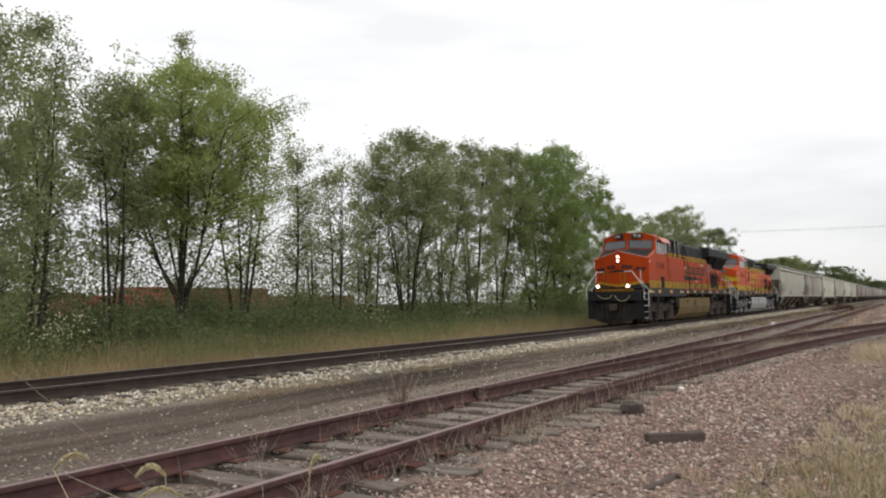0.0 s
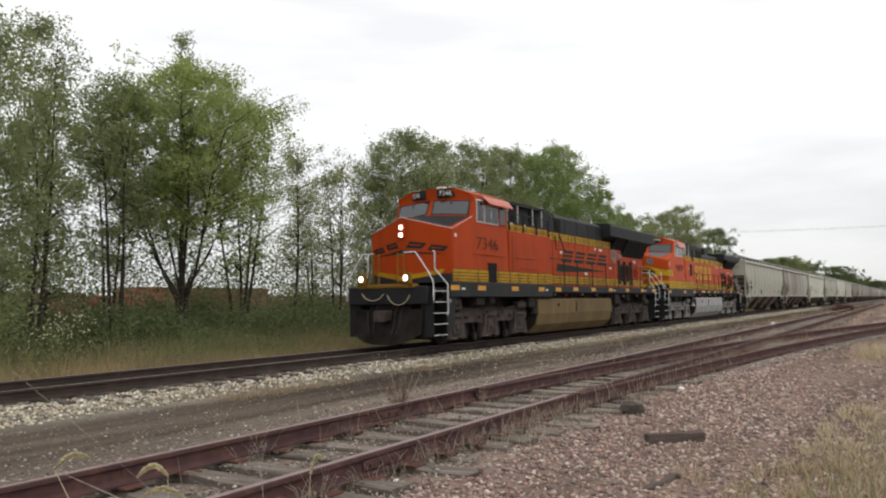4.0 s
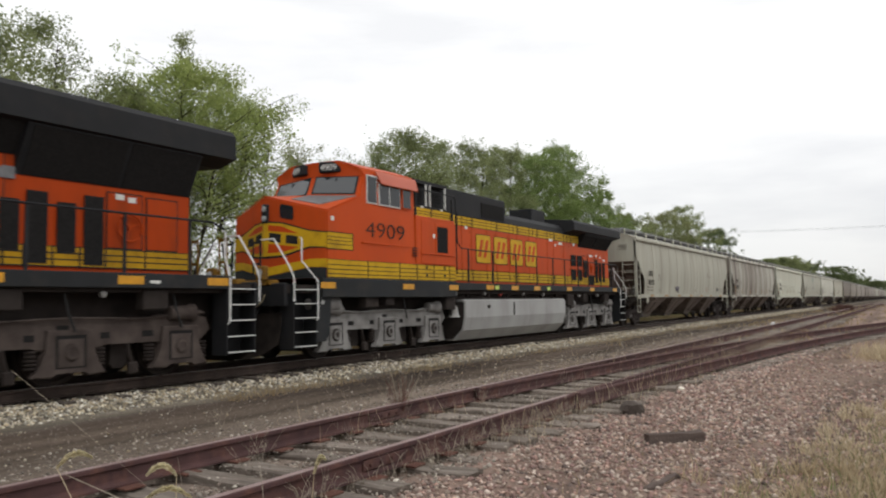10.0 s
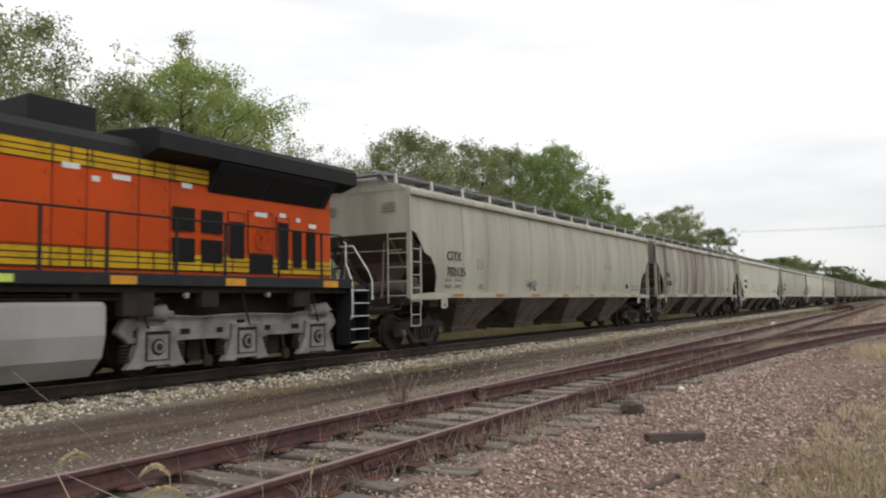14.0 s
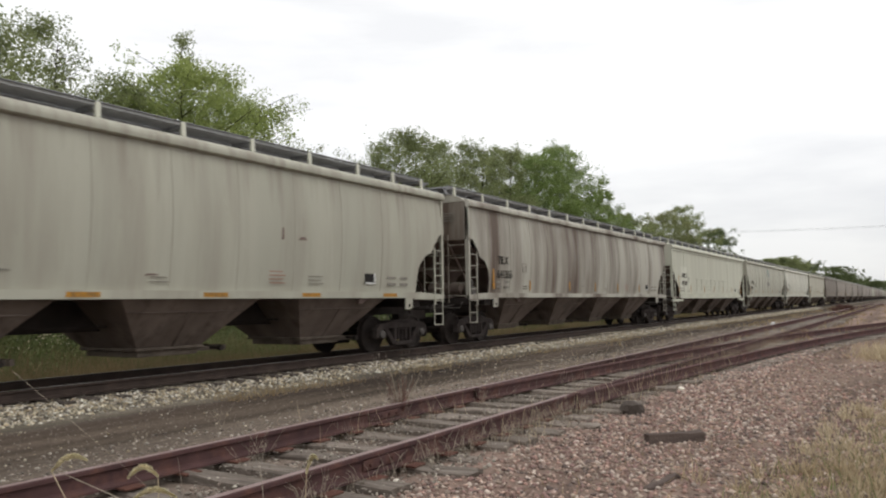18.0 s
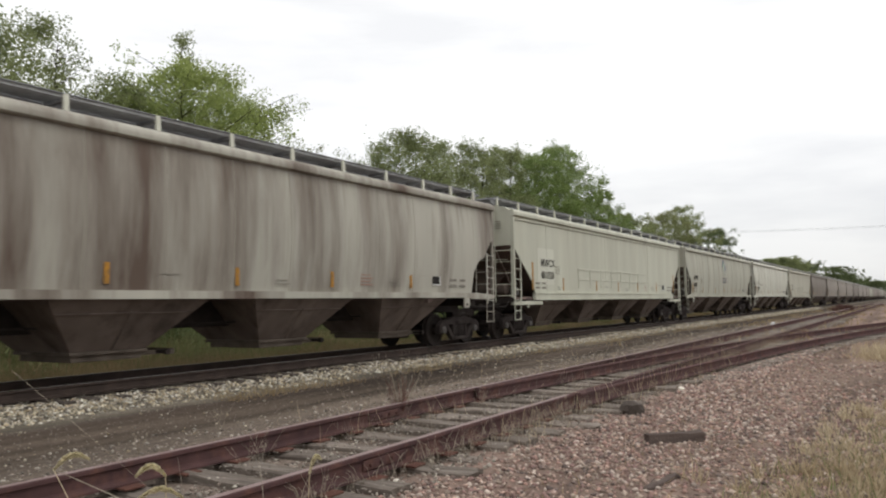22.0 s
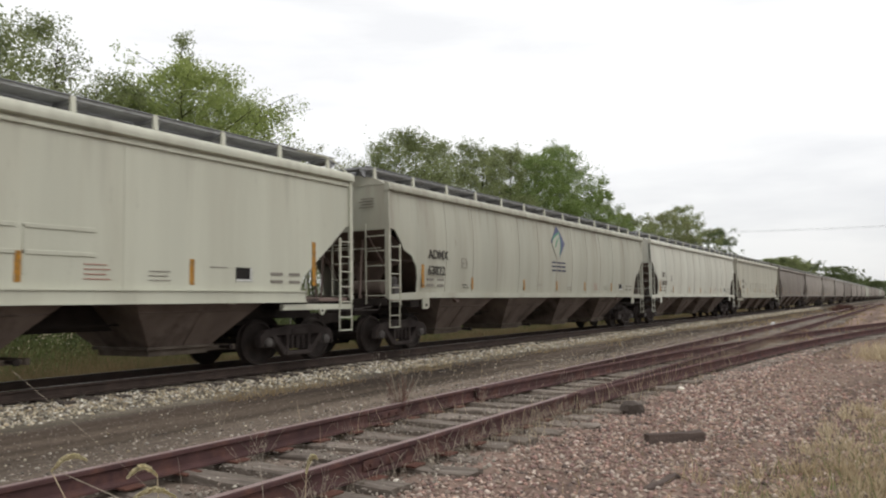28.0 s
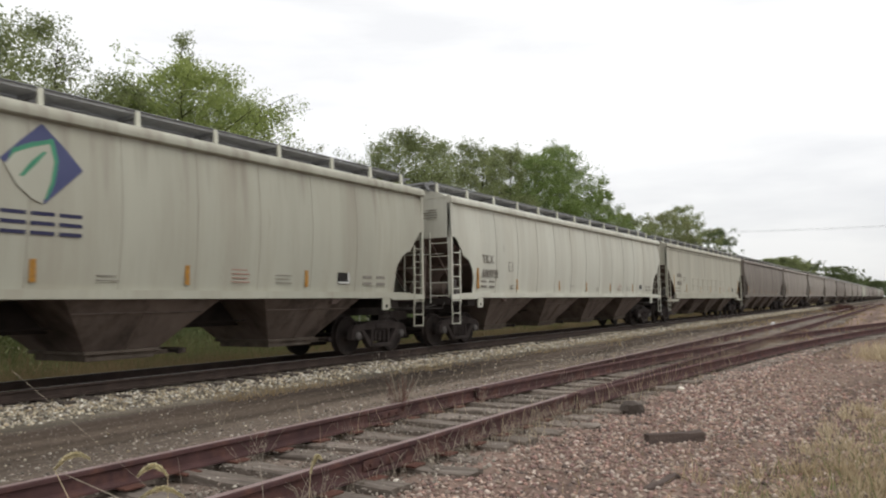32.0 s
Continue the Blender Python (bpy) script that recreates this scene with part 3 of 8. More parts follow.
# -- six-wheel locomotive bogie
def bogie_frame(s):
    b = B()
    y0, y1 = s * 1.02, s * 1.20
    top = [(2.78, 0.80), (2.66, 1.02), (2.3, 1.10), (1.65, 1.08), (1.42, 1.0), (0.75, 0.98), (0.5, 1.06)]
    low = [(2.78, 0.80), (2.55, 0.60), (1.62, 0.60), (1.42, 0.65), (0.64, 0.65), (0.48, 0.57)]
    prism(b, [(-x, z) for x, z in top] + top[::-1] + low[1:] + [(-x, z) for x, z in low[:0:-1]], y0, y1, "y", 0.025)
    return b


def bogie(parent, xc, paint, flip=1):
    t = part("bogie", shared("bogie_bolster", lambda: bx(B(), -2.4, 2.4, -0.95, 0.95, 0.78, 0.98, 0.03)), M["frame"], parent)
    t.location = (xc, 0, 0)
    for s in (-1, 1):
        part("side_frame", shared("bogie_frame%d" % s, lambda: bogie_frame(s)), paint, t)
        for ax in (-2.05, 0.0, 2.05):
            def box():
                b = B()
                prism(b, [(-0.60, 0.19), (-0.46, 0.36), (-0.38, 0.58), (-0.37, 0.88), (0.37, 0.88), (0.38, 0.58), (0.46, 0.36), (0.60, 0.19), (0.30, 0.17), (0.24, 0.25), (-0.24, 0.25), (-0.30, 0.17)], s * 1.12, s * 1.28, "y", 0.02)
                return b
            o = part("axle_box", shared("axle_box%d" % s, box), paint, t)
            o.location.x = ax
            # flat near-black plate: the shade inside the pedestal, put in as colour
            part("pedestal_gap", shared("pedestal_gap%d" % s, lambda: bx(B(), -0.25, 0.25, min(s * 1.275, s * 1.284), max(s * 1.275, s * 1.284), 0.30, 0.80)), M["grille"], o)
            part("box_plate", shared("box_plate%d" % s, lambda: bx(B(), -0.21, 0.21, min(s * 1.275, s * 1.294), max(s * 1.275, s * 1.294), 0.32, 0.74, 0.006)), paint, o)

            def cap():
                b = B()
                lathe(b, [(s * 1.27, 0.145), (s * 1.30, 0.145), (s * 1.31, 0.12), (s * 1.33, 0.11), (s * 1.335, 0.03)], (0, 0, 0.533), 16)
                return b
            o = part("bearing_cap", shared("bearing_cap%d" % s, cap, True), M["truck1"] if paint == M["truck1"] else M["steel"], t)
            o.location.x = ax
            part("cap_ring", shared("cap_ring%d" % s, lambda: lathe(B(), [(s * 1.325, 0.105), (s * 1.339, 0.10), (s * 1.339, 0.07), (s * 1.325, 0.065)], (0, 0, 0.533), 16)), M["truck2"] if paint == M["truck2"] else M["truck1"], t).location.x = ax
            for q in (-1, 1):
                def spring():
                    b = B()
                    for k in range(5):
                        lathe(b, [(0.30 + 0.06 * k, 0.075), (0.315 + 0.06 * k, 0.098), (0.335 + 0.06 * k, 0.098), (0.35 + 0.06 * k, 0.075)], (0, s * 1.13, 0), 12, "z")
                    return b
                o = part("coil_spring", shared("coil_spring%d" % s, spring), M["steel"], t)
                o.location.x = ax + q * 0.56
        for q, z, w, hh in ((-1.42, 0.72, 0.22, 0.10), (-0.62, 0.72, 0.16, 0.10), (0.62, 0.72, 0.16, 0.10), (1.42, 0.72, 0.22, 0.10), (-2.42, 0.70, 0.12, 0.12), (2.42, 0.70, 0.12, 0.12), (-0.1, 0.88, 0.2, 0.07)):
            # frame pockets are not cut; dark plates paint their shade
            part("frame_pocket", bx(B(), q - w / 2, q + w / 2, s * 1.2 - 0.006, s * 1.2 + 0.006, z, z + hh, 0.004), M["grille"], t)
        for q in (-1, 1):
            def cylinder():
                b = B()
                lathe(b, [(-0.32, 0.06), (-0.3, 0.125), (0.12, 0.135), (0.16, 0.16), (0.22, 0.16), (0.24, 0.05), (0.42, 0.035)], (0, s * 1.22, 1.10), 14, "x")
                return b
            o = part("brake_cylinder", shared("brake_cylinder%d" % s, cylinder, True), paint, t)
            o.location.x = q * 2.12

            def hanger():
                b = B()
                tube(b, [(0, s * 1.2, 0.62), (0.05, s * 1.2, 0.42), (0.12, s * 1.2, 0.22)], 0.035)
                bx(b, 0.02, 0.2, s * 1.2 - 0.05, s * 1.2 + 0.05, 0.12, 0.32, 0.02)
                return b
            o = part("brake_hanger", shared("brake_hanger%d" % s, hanger), M["steel"], t)
            o.location.x = q * 1.02
        b = B()
        tube(b, [(-2.6, s * 1.24, 1.1), (-1.2, s * 1.26, 1.02), (0, s * 1.27, 1.06), (1.2, s * 1.26, 1.02), (2.6, s * 1.24, 1.1)], 0.016, 5)
        part("air_pipe", b, paint, t)
    for ax in (-2.05, 0.0, 2.05):
        wheelset(t, ax, 0.533, M["steel"])

        def motor():
            b = B()
            bx(b, 0.12, 0.98, -0.60, 0.60, 0.16, 0.86, 0.10)
            bx(b, -0.42, 0.30, -0.66, 0.66, 0.18, 0.70, 0.08)
            return b
        part("traction_motor", shared("traction_motor", motor), M["frame"], t).location.x = ax
    for s in (-1, 1):
        for q in (-1.02, 1.02):
            def shoe():
                b = B()
                prism(b, [(-0.16, 0.30), (-0.12, 0.84), (0.12, 0.84), (0.16, 0.30), (0.10, 0.22), (-0.10, 0.22)], s * 0.78, s * 0.96)
                return b
            part("brake_shoe", shared("brake_shoe%d" % s, shoe), M["frame"], t).location.x = q
    return t


def lerp(a, b, k):
    return Vector(a) + (Vector(b) - Vector(a)) * k


def patch(bm, a, b, c, d, u0, u1, v0, v1, lift, thick=0.02):
    """A plate on the four-cornered face a b c d (a to b along u, a to d along v), lifted off it."""
    a, b, c, d = (Vector(p) for p in (a, b, c, d))
    nrm = (b - a).cross(d - a).normalized()

    def at(u, v):
        return lerp(lerp(a, b, u), lerp(d, c, u), v)
    lo = [bm.verts.new(at(u, v) + nrm * (lift - thick)) for u, v in ((u0, v0), (u1, v0), (u1, v1), (u0, v1))]
    hi = [bm.verts.new(at(u, v) + nrm * lift) for u, v in ((u0, v0), (u1, v0), (u1, v1), (u0, v1))]
    bm.faces.new(lo[::-1])
    bm.faces.new(hi)
    for i in range(4):
        bm.faces.new((lo[i], lo[(i + 1) % 4], hi[(i + 1) % 4], hi[i]))
    return bm


def decal(bm, face, pts, lift, thick=0.006):
    """A thin plate with an outline given along and up a four-cornered face a b c d."""
    a, b, c, d = (Vector(p) for p in face)
    nrm = (b - a).cross(d - a).normalized()
    nrm = -nrm if nrm.x > 0 else nrm
    at = [lerp(lerp(a, b, u), lerp(d, c, u), v) for u, v in pts]
    hi, lo = [bm.verts.new(p + nrm * lift) for p in at], [bm.verts.new(p + nrm * (lift - thick)) for p in at]
    bm.faces.new(hi), bm.faces.new(lo[::-1])
    for i in range(len(at)):
        j = (i + 1) % len(at)
        bm.faces.new((hi[i], lo[i], lo[j], hi[j]))
    bmesh.ops.recalc_face_normals(bm, faces=bm.faces)
    return bm


def locomotive(name, label, x, number, old):
    """old: the second engine, with the older paint scheme and an older hood."""
    loco = thing(name, label, "locomotive", pose(x, MAIN, 0), "engines at the head of the train")
    paint = M["orange2"] if old else M["orange"]
    cast = M["truck2"] if old else M["truck1"]
    gold = M["yellow2"] if old else M["yellow"]
    # frame, deck and couplers
    b = B()
    bx(b, 0.85, 22.05, -0.75, 0.75, 0.98, 1.45)
    bx(b, 0.70, 22.2, -1.40, 1.40, 1.45, 1.62)
    part("underframe", b, M["frame"], loco)
    for xe, d in ((0.75, -1), (22.15, 1)):
        b = B()
        bx(b, xe - 0.30, xe + 0.30, -0.16, 0.16, 0.74, 1.02, 0.03)
        prism(b, [(xe + d * 0.2, -0.10), (xe + d * 0.45, -0.19), (xe + d * 0.62, -0.12), (xe + d * 0.62, 0.05), (xe + d * 0.50, 0.10), (xe + d * 0.42, 0.16), (xe + d * 0.2, 0.12)], 0.72, 1.02, "z", 0.02)
        part("coupler", b, M["truck1"], loco, "knuckle coupler of rusty cast steel")
        for q in (-0.55, -0.35, 0.38, 0.6):
            b = B()
            tube(b, [(xe, q, 1.15), (xe + d * 0.18, q * 1.02, 0.95), (xe + d * 0.22, q * 0.98, 0.62), (xe + d * 0.30, q * 0.85, 0.40)], 0.026, 6)
            part("air_hose", b, M["rubber"], loco)
        for q in (-1, 1):
            b = B()
            tube(b, [(xe + d * 0.14, q * 0.46 + 0.42 * math.cos(0.35 + 0.4 * k), 1.58 - 0.42 * math.sin(0.35 + 0.4 * k) * (1.0 if q < 0 else 0.7)) for k in range(7)], 0.016, 6)
            part("jumper_hose", b, M["hose"], loco, "pale looped air hose")
        # end plate with the snow plough below it
        b = B()
        bx(b, xe - 0.1 if d < 0 else xe - 0.02, xe + 0.02 if d < 0 else xe + 0.1, -1.40, 1.40, 1.18, 1.66, 0.02)
        part("end_plate", b, M["black"], loco)
        b = B()
        bx(b, xe - 0.13, xe + 0.13, -1.0, 1.0, 1.62, 1.73, 0.02)
        part("anticlimber", b, M["gold"], loco, "brownish-gold anticlimber ledge")
        b = B()
        sheets = []
        for back in (0.0, 0.03):
            sheets.append([[b.verts.new((xe + d * ((0.04 + 0.30 * (1 - v / 6) ** 2.2) * (1 - 0.62 * abs(u / 5) ** 1.4) - back), 1.20 * u / 5, 0.10 + 0.30 * abs(u / 5) ** 3 + (0.95 - 0.30 * abs(u / 5) ** 3) * v / 6)) for v in range(7)] for u in range(-5, 6)])
        for g in sheets:
            for u in range(10):
                for v in range(6):
                    b.faces.new((g[u][v], g[u + 1][v], g[u + 1][v + 1], g[u][v + 1]))
        g, k = sheets
        for u in range(10):
            for v in (0, 6):
                b.faces.new((g[u][v], g[u + 1][v], k[u + 1][v], k[u][v]))
        for u in (0, 10):
            for v in range(6):
                b.faces.new((g[u][v], g[u][v + 1], k[u][v + 1], k[u][v]))
        bmesh.ops.recalc_face_normals(b, faces=b.faces)
        part("snow_plough", b, M["plough"], loco, "dirty rust-brown curved snow plough", True)
        # corner steps
        for s in (-1, 1):
            b = B()
            bx(b, min(xe - d * 0.08, xe - d * 0.78), max(xe - d * 0.08, xe - d * 0.78), s * 1.07, s * 1.09, 0.30, 1.62)
            w = part("stepwell", b, M["black"], loco)
            for q in (0.08, 0.78):
                part("step_side", bx(B(), xe - d * q - 0.012, xe - d * q + 0.012, min(s * 1.08, s * 1.5), max(s * 1.08, s * 1.5), 0.30, 1.62), M["black"], w)
            if d < 0:
                pn = part("side_panel", prism(B(), [(xe + 0.80, 0.42), (xe + 0.80, 1.62), (xe + 1.30, 1.62), (xe + 1.22, 0.62), (xe + 1.10, 0.42)], min(s * 1.44, s * 1.49), max(s * 1.44, s * 1.49), "y", 0.008), M["grey"], loco, "dark grey plate behind the steps")
                part("round_cap", lathe(B(), [(s * 1.485, 0.055), (s * 1.50, 0.05), (s * 1.502, 0.02)], (xe + 0.98, 0, 1.26), 12), M["tank2"], pn)
            for k in range(5):
                b = B()
                z = 0.34 + 0.292 * k
                bx(b, min(xe - d * 0.09, xe - d * 0.77), max(xe - d * 0.09, xe - d * 0.77), s * 1.30, s * 1.52, z, z + 0.028, 0.005)
                part("step", b, M["black"], w)
                b = B()
                bx(b, min(xe - d * 0.09, xe - d * 0.77), max(xe - d * 0.09, xe - d * 0.77), s * 1.52, s * 1.527, z + 0.004, z + 0.022)
                part("step_edge", b, M["white"], w, "white-painted step edge")
            b = B()
            tube(b, [(xe - d * 0.02, s * 0.55, 2.58), (xe - d * 0.02, s * 0.95, 2.58), (xe - d * 0.02, s * 1.02, 2.50), (xe - d * 0.02, s * 1.42, 2.0), (xe - d * 0.02, s * 1.56, 1.75), (xe - d * 0.02, s * 1.56, 1.28)], 0.018, 6)
            part("grab_rail", b, M["white"], loco, "white-painted bent grab rail")
            b = B()
            tube(b, [(xe - d * 0.62, s * 1.16, 2.64), (xe - d * 0.60, s * 1.22, 2.60), (xe - d * 0.60, s * 1.22, 2.14), (xe - d * 0.76, s * 1.56, 1.70), (xe - d * 0.76, s * 1.56, 0.92), (xe - d * 0.76, s * 1.50, 0.88)], 0.018, 6)
            part("grab_rail", b, M["white"], loco, "white-painted bent grab rail")
            b = B()
            for q in (0.34, 0.56):
                bx(b, xe - 0.018, xe + 0.018, s * q - 0.018, s * q + 0.018, 1.70, 2.58, 0.006)
            bx(b, xe - 0.015, xe + 0.015, min(s * 0.32, s * 0.58), max(s * 0.32, s * 0.58), 2.05, 2.10)
            bx(b, xe - 0.014, xe + 0.014, min(s * 0.32, s * 0.58), max(s * 0.32, s * 0.58), 2.50, 2.55)
            part("end_railing", b, M["gold"] if not old else M["grey"], loco, "brownish-gold end railing" if not old else "grey end railing")
    # walkway sills: deep below the cab, shallow beside the hood
    xs = 7.30 if old else 8.67
    for s in (-1, 1):
        b = B()
        y0, y1 = sorted((s * 1.42, s * 1.56))
        prism(b, [(1.66, 1.78), (1.66, 1.36), (xs, 1.36), (xs, 1.78)], y0, y1, "y", 0.015)
        part("deep_sill", b, M["grey"], loco, "dark grey side sill")
        b = B()
        bx(b, xs, 21.4, y0, y1, 1.52 if not old else 1.56, 1.76, 0.008)
        part("walkway_sill", b, M["grey"], loco)
        b = B()
        bx(b, xs, 21.4, min(s * 1.0, s * 1.42), max(s * 1.0, s * 1.42), 1.62, 1.70)
        part("walkway", b, M["grille"], loco)
        for q in (1.60, 4.70, 6.92, 9.06, 10.75, 12.45, 15.3, 17.67, 20.4) if old else (1.66, 3.20, 5.42, 7.46, 8.93, 10.60, 12.50, 14.55, 16.79, 19.05, 20.86):
            zc = 1.62 if q < (7.3 if old else 9.2) else 1.645
            b = B()
            bx(b, q, q + 0.48, s * 1.562 - 0.003, s * 1.562 + 0.003, zc - 0.068, zc + 0.068)
            part("reflector", b, M["reflector"], loco, "amber reflector strip")
            if q in (1.66, 7.46, 14.55, 19.05):
                b = B()
                bx(b, q + 0.60, q + 0.80, s * 1.562 - 0.003, s * 1.562 + 0.003, zc - 0.05, zc + 0.0)
                part("notice", b, M["plate"], loco)
        for q in (9.62, 13.53) if old else ():
            part("notice", bx(B(), q, q + 0.25, s * 1.562 - 0.003, s * 1.562 + 0.003, 1.585, 1.70), M["lime"], loco, "lime-green reflective notice")
    # nose and cab
    H = {}
    for s in (-1, 1):
        H[s] = dict(A0=(1.40, 0, 1.78), A1=(1.40, 0, 3.62), B0=(1.86, s * 1.5, 1.78), B1=(1.86, s * 1.5, 3.25), C0=(2.85, 0, 3.80), C1=(3.02, s * 1.5, 3.70), D0=(3.06, 0, 4.28), D1=(3.233, s * 1.46, 4.20),
                    E=(3.12, s * 1.42, 4.38), E1=(3.05, s * 0.80, 4.60), E0=(3.05, 0, 4.62), F=(5.38, s * 1.44, 4.40), F1=(5.38, s * 0.80, 4.62), F0=(5.38, 0, 4.65), G0=(5.38, s * 1.5, 1.78),
                    G=(5.38, 0, 1.78))
    b = B()
    for s in (-1, 1):
        h = {k: b.verts.new(v) for k, v in H[s].items()}
        for f in (("A0", "B0", "B1", "A1"), ("A1", "B1", "C0"), ("B1", "C1", "C0"), ("C0", "C1", "D1", "D0"), ("D0", "D1", "E", "E1", "E0"), ("E0", "E1", "F1", "F0"), ("E1", "E", "F", "F1"), ("B0", "G0", "C1"),
                  ("B0", "C1", "B1"), ("G0", "F", "D1", "C1"), ("F", "E", "D1"), ("G0", "F", "F1", "F0", "G"), ("A0", "G", "G0", "B0")):
            b.faces.new([h[k] for k in f])
    bmesh.ops.remove_doubles(b, verts=b.verts, dist=0.001)
    bmesh.ops.recalc_face_normals(b, faces=b.faces)
    bmesh.ops.bevel(b, geom=[e for e in b.edges if e.is_manifold and e.calc_face_angle(0) > 0.25], offset=0.03, segments=2, affect="EDGES")
    cab = part("cab", b, paint, loco, "orange wide-nosed cab", True)
    for s in (-1, 1):
        h = H[s]
        ws = (h["C1"], h["C0"], h["D0"], h["D1"]) if s > 0 else (h["C0"], h["C1"], h["D1"], h["D0"])
        a, c = (0.05, 0.92) if s < 0 else (0.08, 0.95)
        flip = -1 if (Vector(ws[1]) - Vector(ws[0])).cross(Vector(ws[3]) - Vector(ws[0])).x > 0 else 1
        b = B()
        patch(b, *ws, a, c, 0.05, 0.97, flip * 0.012, flip * 0.02)
        part("windscreen_frame", b, M["black"], cab)
        b = B()
        patch(b, *ws, a + 0.03, c - 0.03, 0.11, 0.91, flip * 0.018, flip * 0.02)
        part("windscreen", b, M["glass"], cab, "dark glass windscreen")
        b = B()
        p0 = lerp(lerp(ws[0], ws[1], 0.5), lerp(ws[3], ws[2], 0.5), 0.9)
        tube(b, [p0 + Vector((-0.05, 0, 0)), p0 + Vector((-0.06, 0.18, -0.28))], 0.012, 5)
        part("wiper", b, M["black"], cab)
        # number board over each windscreen
        b = B()
        bx(b, -0.02, 0.16, -0.29, 0.29, 4.33, 4.58, 0.02)
        turn = Matrix.Translation((3.03, s * 0.55, 0)) @ Matrix.Rotation(s * radians(-22), 4, "Z")
        b.transform(turn)
        nb = part("number_board", b, M["black"], cab, "black number board")
        me = text_mesh(number, 0.155, 0.0)
        me.transform(turn @ Matrix.Translation((-0.027, 0.235, 4.375)) @ Matrix.Rotation(radians(-90), 4, "Z"))
        part("number", me, M["plate"], nb)
        # side windows, each in its own frame, and the visor over them
        y = s * 1.5

        def flat(x0, x1, z0, z1, t, bev=0.0):
            return bx(B(), x0, x1, min(y - s * 0.02, y + s * t), max(y - s * 0.02, y + s * t), z0, z1, bev)
        rim = M["plate"]
        for x0, x1, z0, z1 in ((3.30, 3.70, 3.555, 4.23), (3.78, 4.68, 3.55, 4.10), (4.76, 5.16, 3.56, 4.14)):
            wf = part("window_frame", flat(x0, x1, z0, z1, 0.012, 0.006), rim if x0 < 4 else paint, cab, "pale window frame" if x0 < 4 else "")
            mids = ((x0 + 0.025, x1 - 0.025),) if x1 - x0 < 0.5 else ((x0 + 0.025, x0 + 0.42), (x0 + 0.45, x1 - 0.025))
            for a0, a1 in mids:
                part("side_window", flat(a0, a1, z0 + 0.03, z1 - 0.03, 0.016), M["glass_side"], wf, "dark cab side window")
        b = B()
        dz = 0.24 if not old else 0.30
        out = 0.20 if not old else 0.09
        rows = [(4.36 - dz * k / 5, y + s * (0.01 + out * (k / 5) ** 0.8)) for k in range(6)]
        for p, q in zip(rows, rows[1:]):
            k = rows.index(p)
            xa, xb = 3.62 + 0.035 * k, 3.62 + 0.035 * (k + 1)
            v = [b.verts.new(c) for c in ((xa, p[1], p[0]), (5.36, p[1], p[0]), (5.36, q[1], q[0]), (xb, q[1], q[0]))]
            w = [b.verts.new((c.co.x, c.co.y - s * 0.012, c.co.z - 0.02)) for c in v]
            b.faces.new(v), b.faces.new(w[::-1])
            for m in range(4):
                b.faces.new((v[m], w[m], w[(m + 1) % 4], v[(m + 1) % 4]))
        bmesh.ops.recalc_face_normals(b, faces=b.faces)
        part("sun_visor", b, M["roof_orange"], cab, "orange awning over the cab windows")
        # road number on the cab side
        me = text_mesh(number, 0.38, -0.004)
        w = max(v.co.x for v in me.vertices)
        k = (1.40 if not old else 1.62) / w
        me.transform(Matrix.Diagonal((k, 1, 1, 1)))
        me.transform(Matrix.Translation((3.23, y - 0.009, 2.77)) if s < 0 else Matrix.Translation((4.7, y + 0.009, 2.77)) @ Matrix.Rotation(radians(180), 4, "Z"))
        part("road_number", me, M["letter_worn"], cab, "black road number")
        b = B()
        if not old:
            # opening drawn as a near-black plate, its inner shade in the colour
            bx(b, 3.95, 4.50, y - 0.022, y + 0.022, 1.80, 2.38)
            part("access_opening", b, M["grille"], cab)
        b = B()
        tube(b, [(3.1, y + s * 0.04, 2.62), (5.0, y + s * 0.04, 2.62)], 0.012, 5)
        for q in (3.1, 4.05, 5.0):
            tube(b, [(q, y, 2.62), (q, y + s * 0.04, 2.62)], 0.01, 5)
        part("hand_hold", b, paint, cab)
        b = B()
        bx(b, 2.0, 2.11, y - 0.006, y + 0.006, 3.04, 3.14)
        part("notice", b, M["plate"], cab)
        # dull dark panel on top of the nose, painted paler on the second engine
        mid = lerp(h["B1"], h["C0"], 0.5)
        gp = [lerp(h["A1"], mid, 0.5 if old else 0.16), lerp(h["B1"], h["C0"], 0.35 if old else 0.12), lerp(h["C1"], mid, 0.07), lerp(h["C0"], h["B1"], 0.03)]
        b = B()
        hi, lo = ([b.verts.new(p + Vector((-dz * 0.3, 0, dz))) for p in gp] for dz in (0.014, -0.01))
        for f in ((0, 1, 3), (1, 2, 3)):
            b.faces.new([hi[i] for i in f]), b.faces.new([lo[i] for i in f[::-1]])
        for i in range(4):
            b.faces.new((hi[i], lo[i], lo[(i + 1) % 4], hi[(i + 1) % 4]))
        bmesh.ops.recalc_face_normals(b, faces=b.faces)
        # the second engine's paler grey carries the sky's reflection as colour
        part("glare_panel", b, M["grey"] if not old else M["galv"], cab, "dull dark grey anti-glare panel")
        # white edge line of the nose
        b = B()
        tube(b, [Vector(h["A1"]) + Vector((-0.01, 0, 0.0)), Vector(h["B1"]) + Vector((-0.0, s * 0.005, 0.01)), Vector(h["C1"]) + Vector((0, s * 0.006, 0.0))], 0.008, 5)
        part("edge_line", b, M["plate"] if not old else M["orange2"], cab)
        # company lettering on the nose as plain slanted shapes, and the coloured band below it
        face = (h["A0"], h["B0"], h["B1"], h["A1"])
        fl = -1 if (Vector(face[1]) - Vector(face[0])).cross(Vector(face[3]) - Vector(face[0])).x > 0 else 1
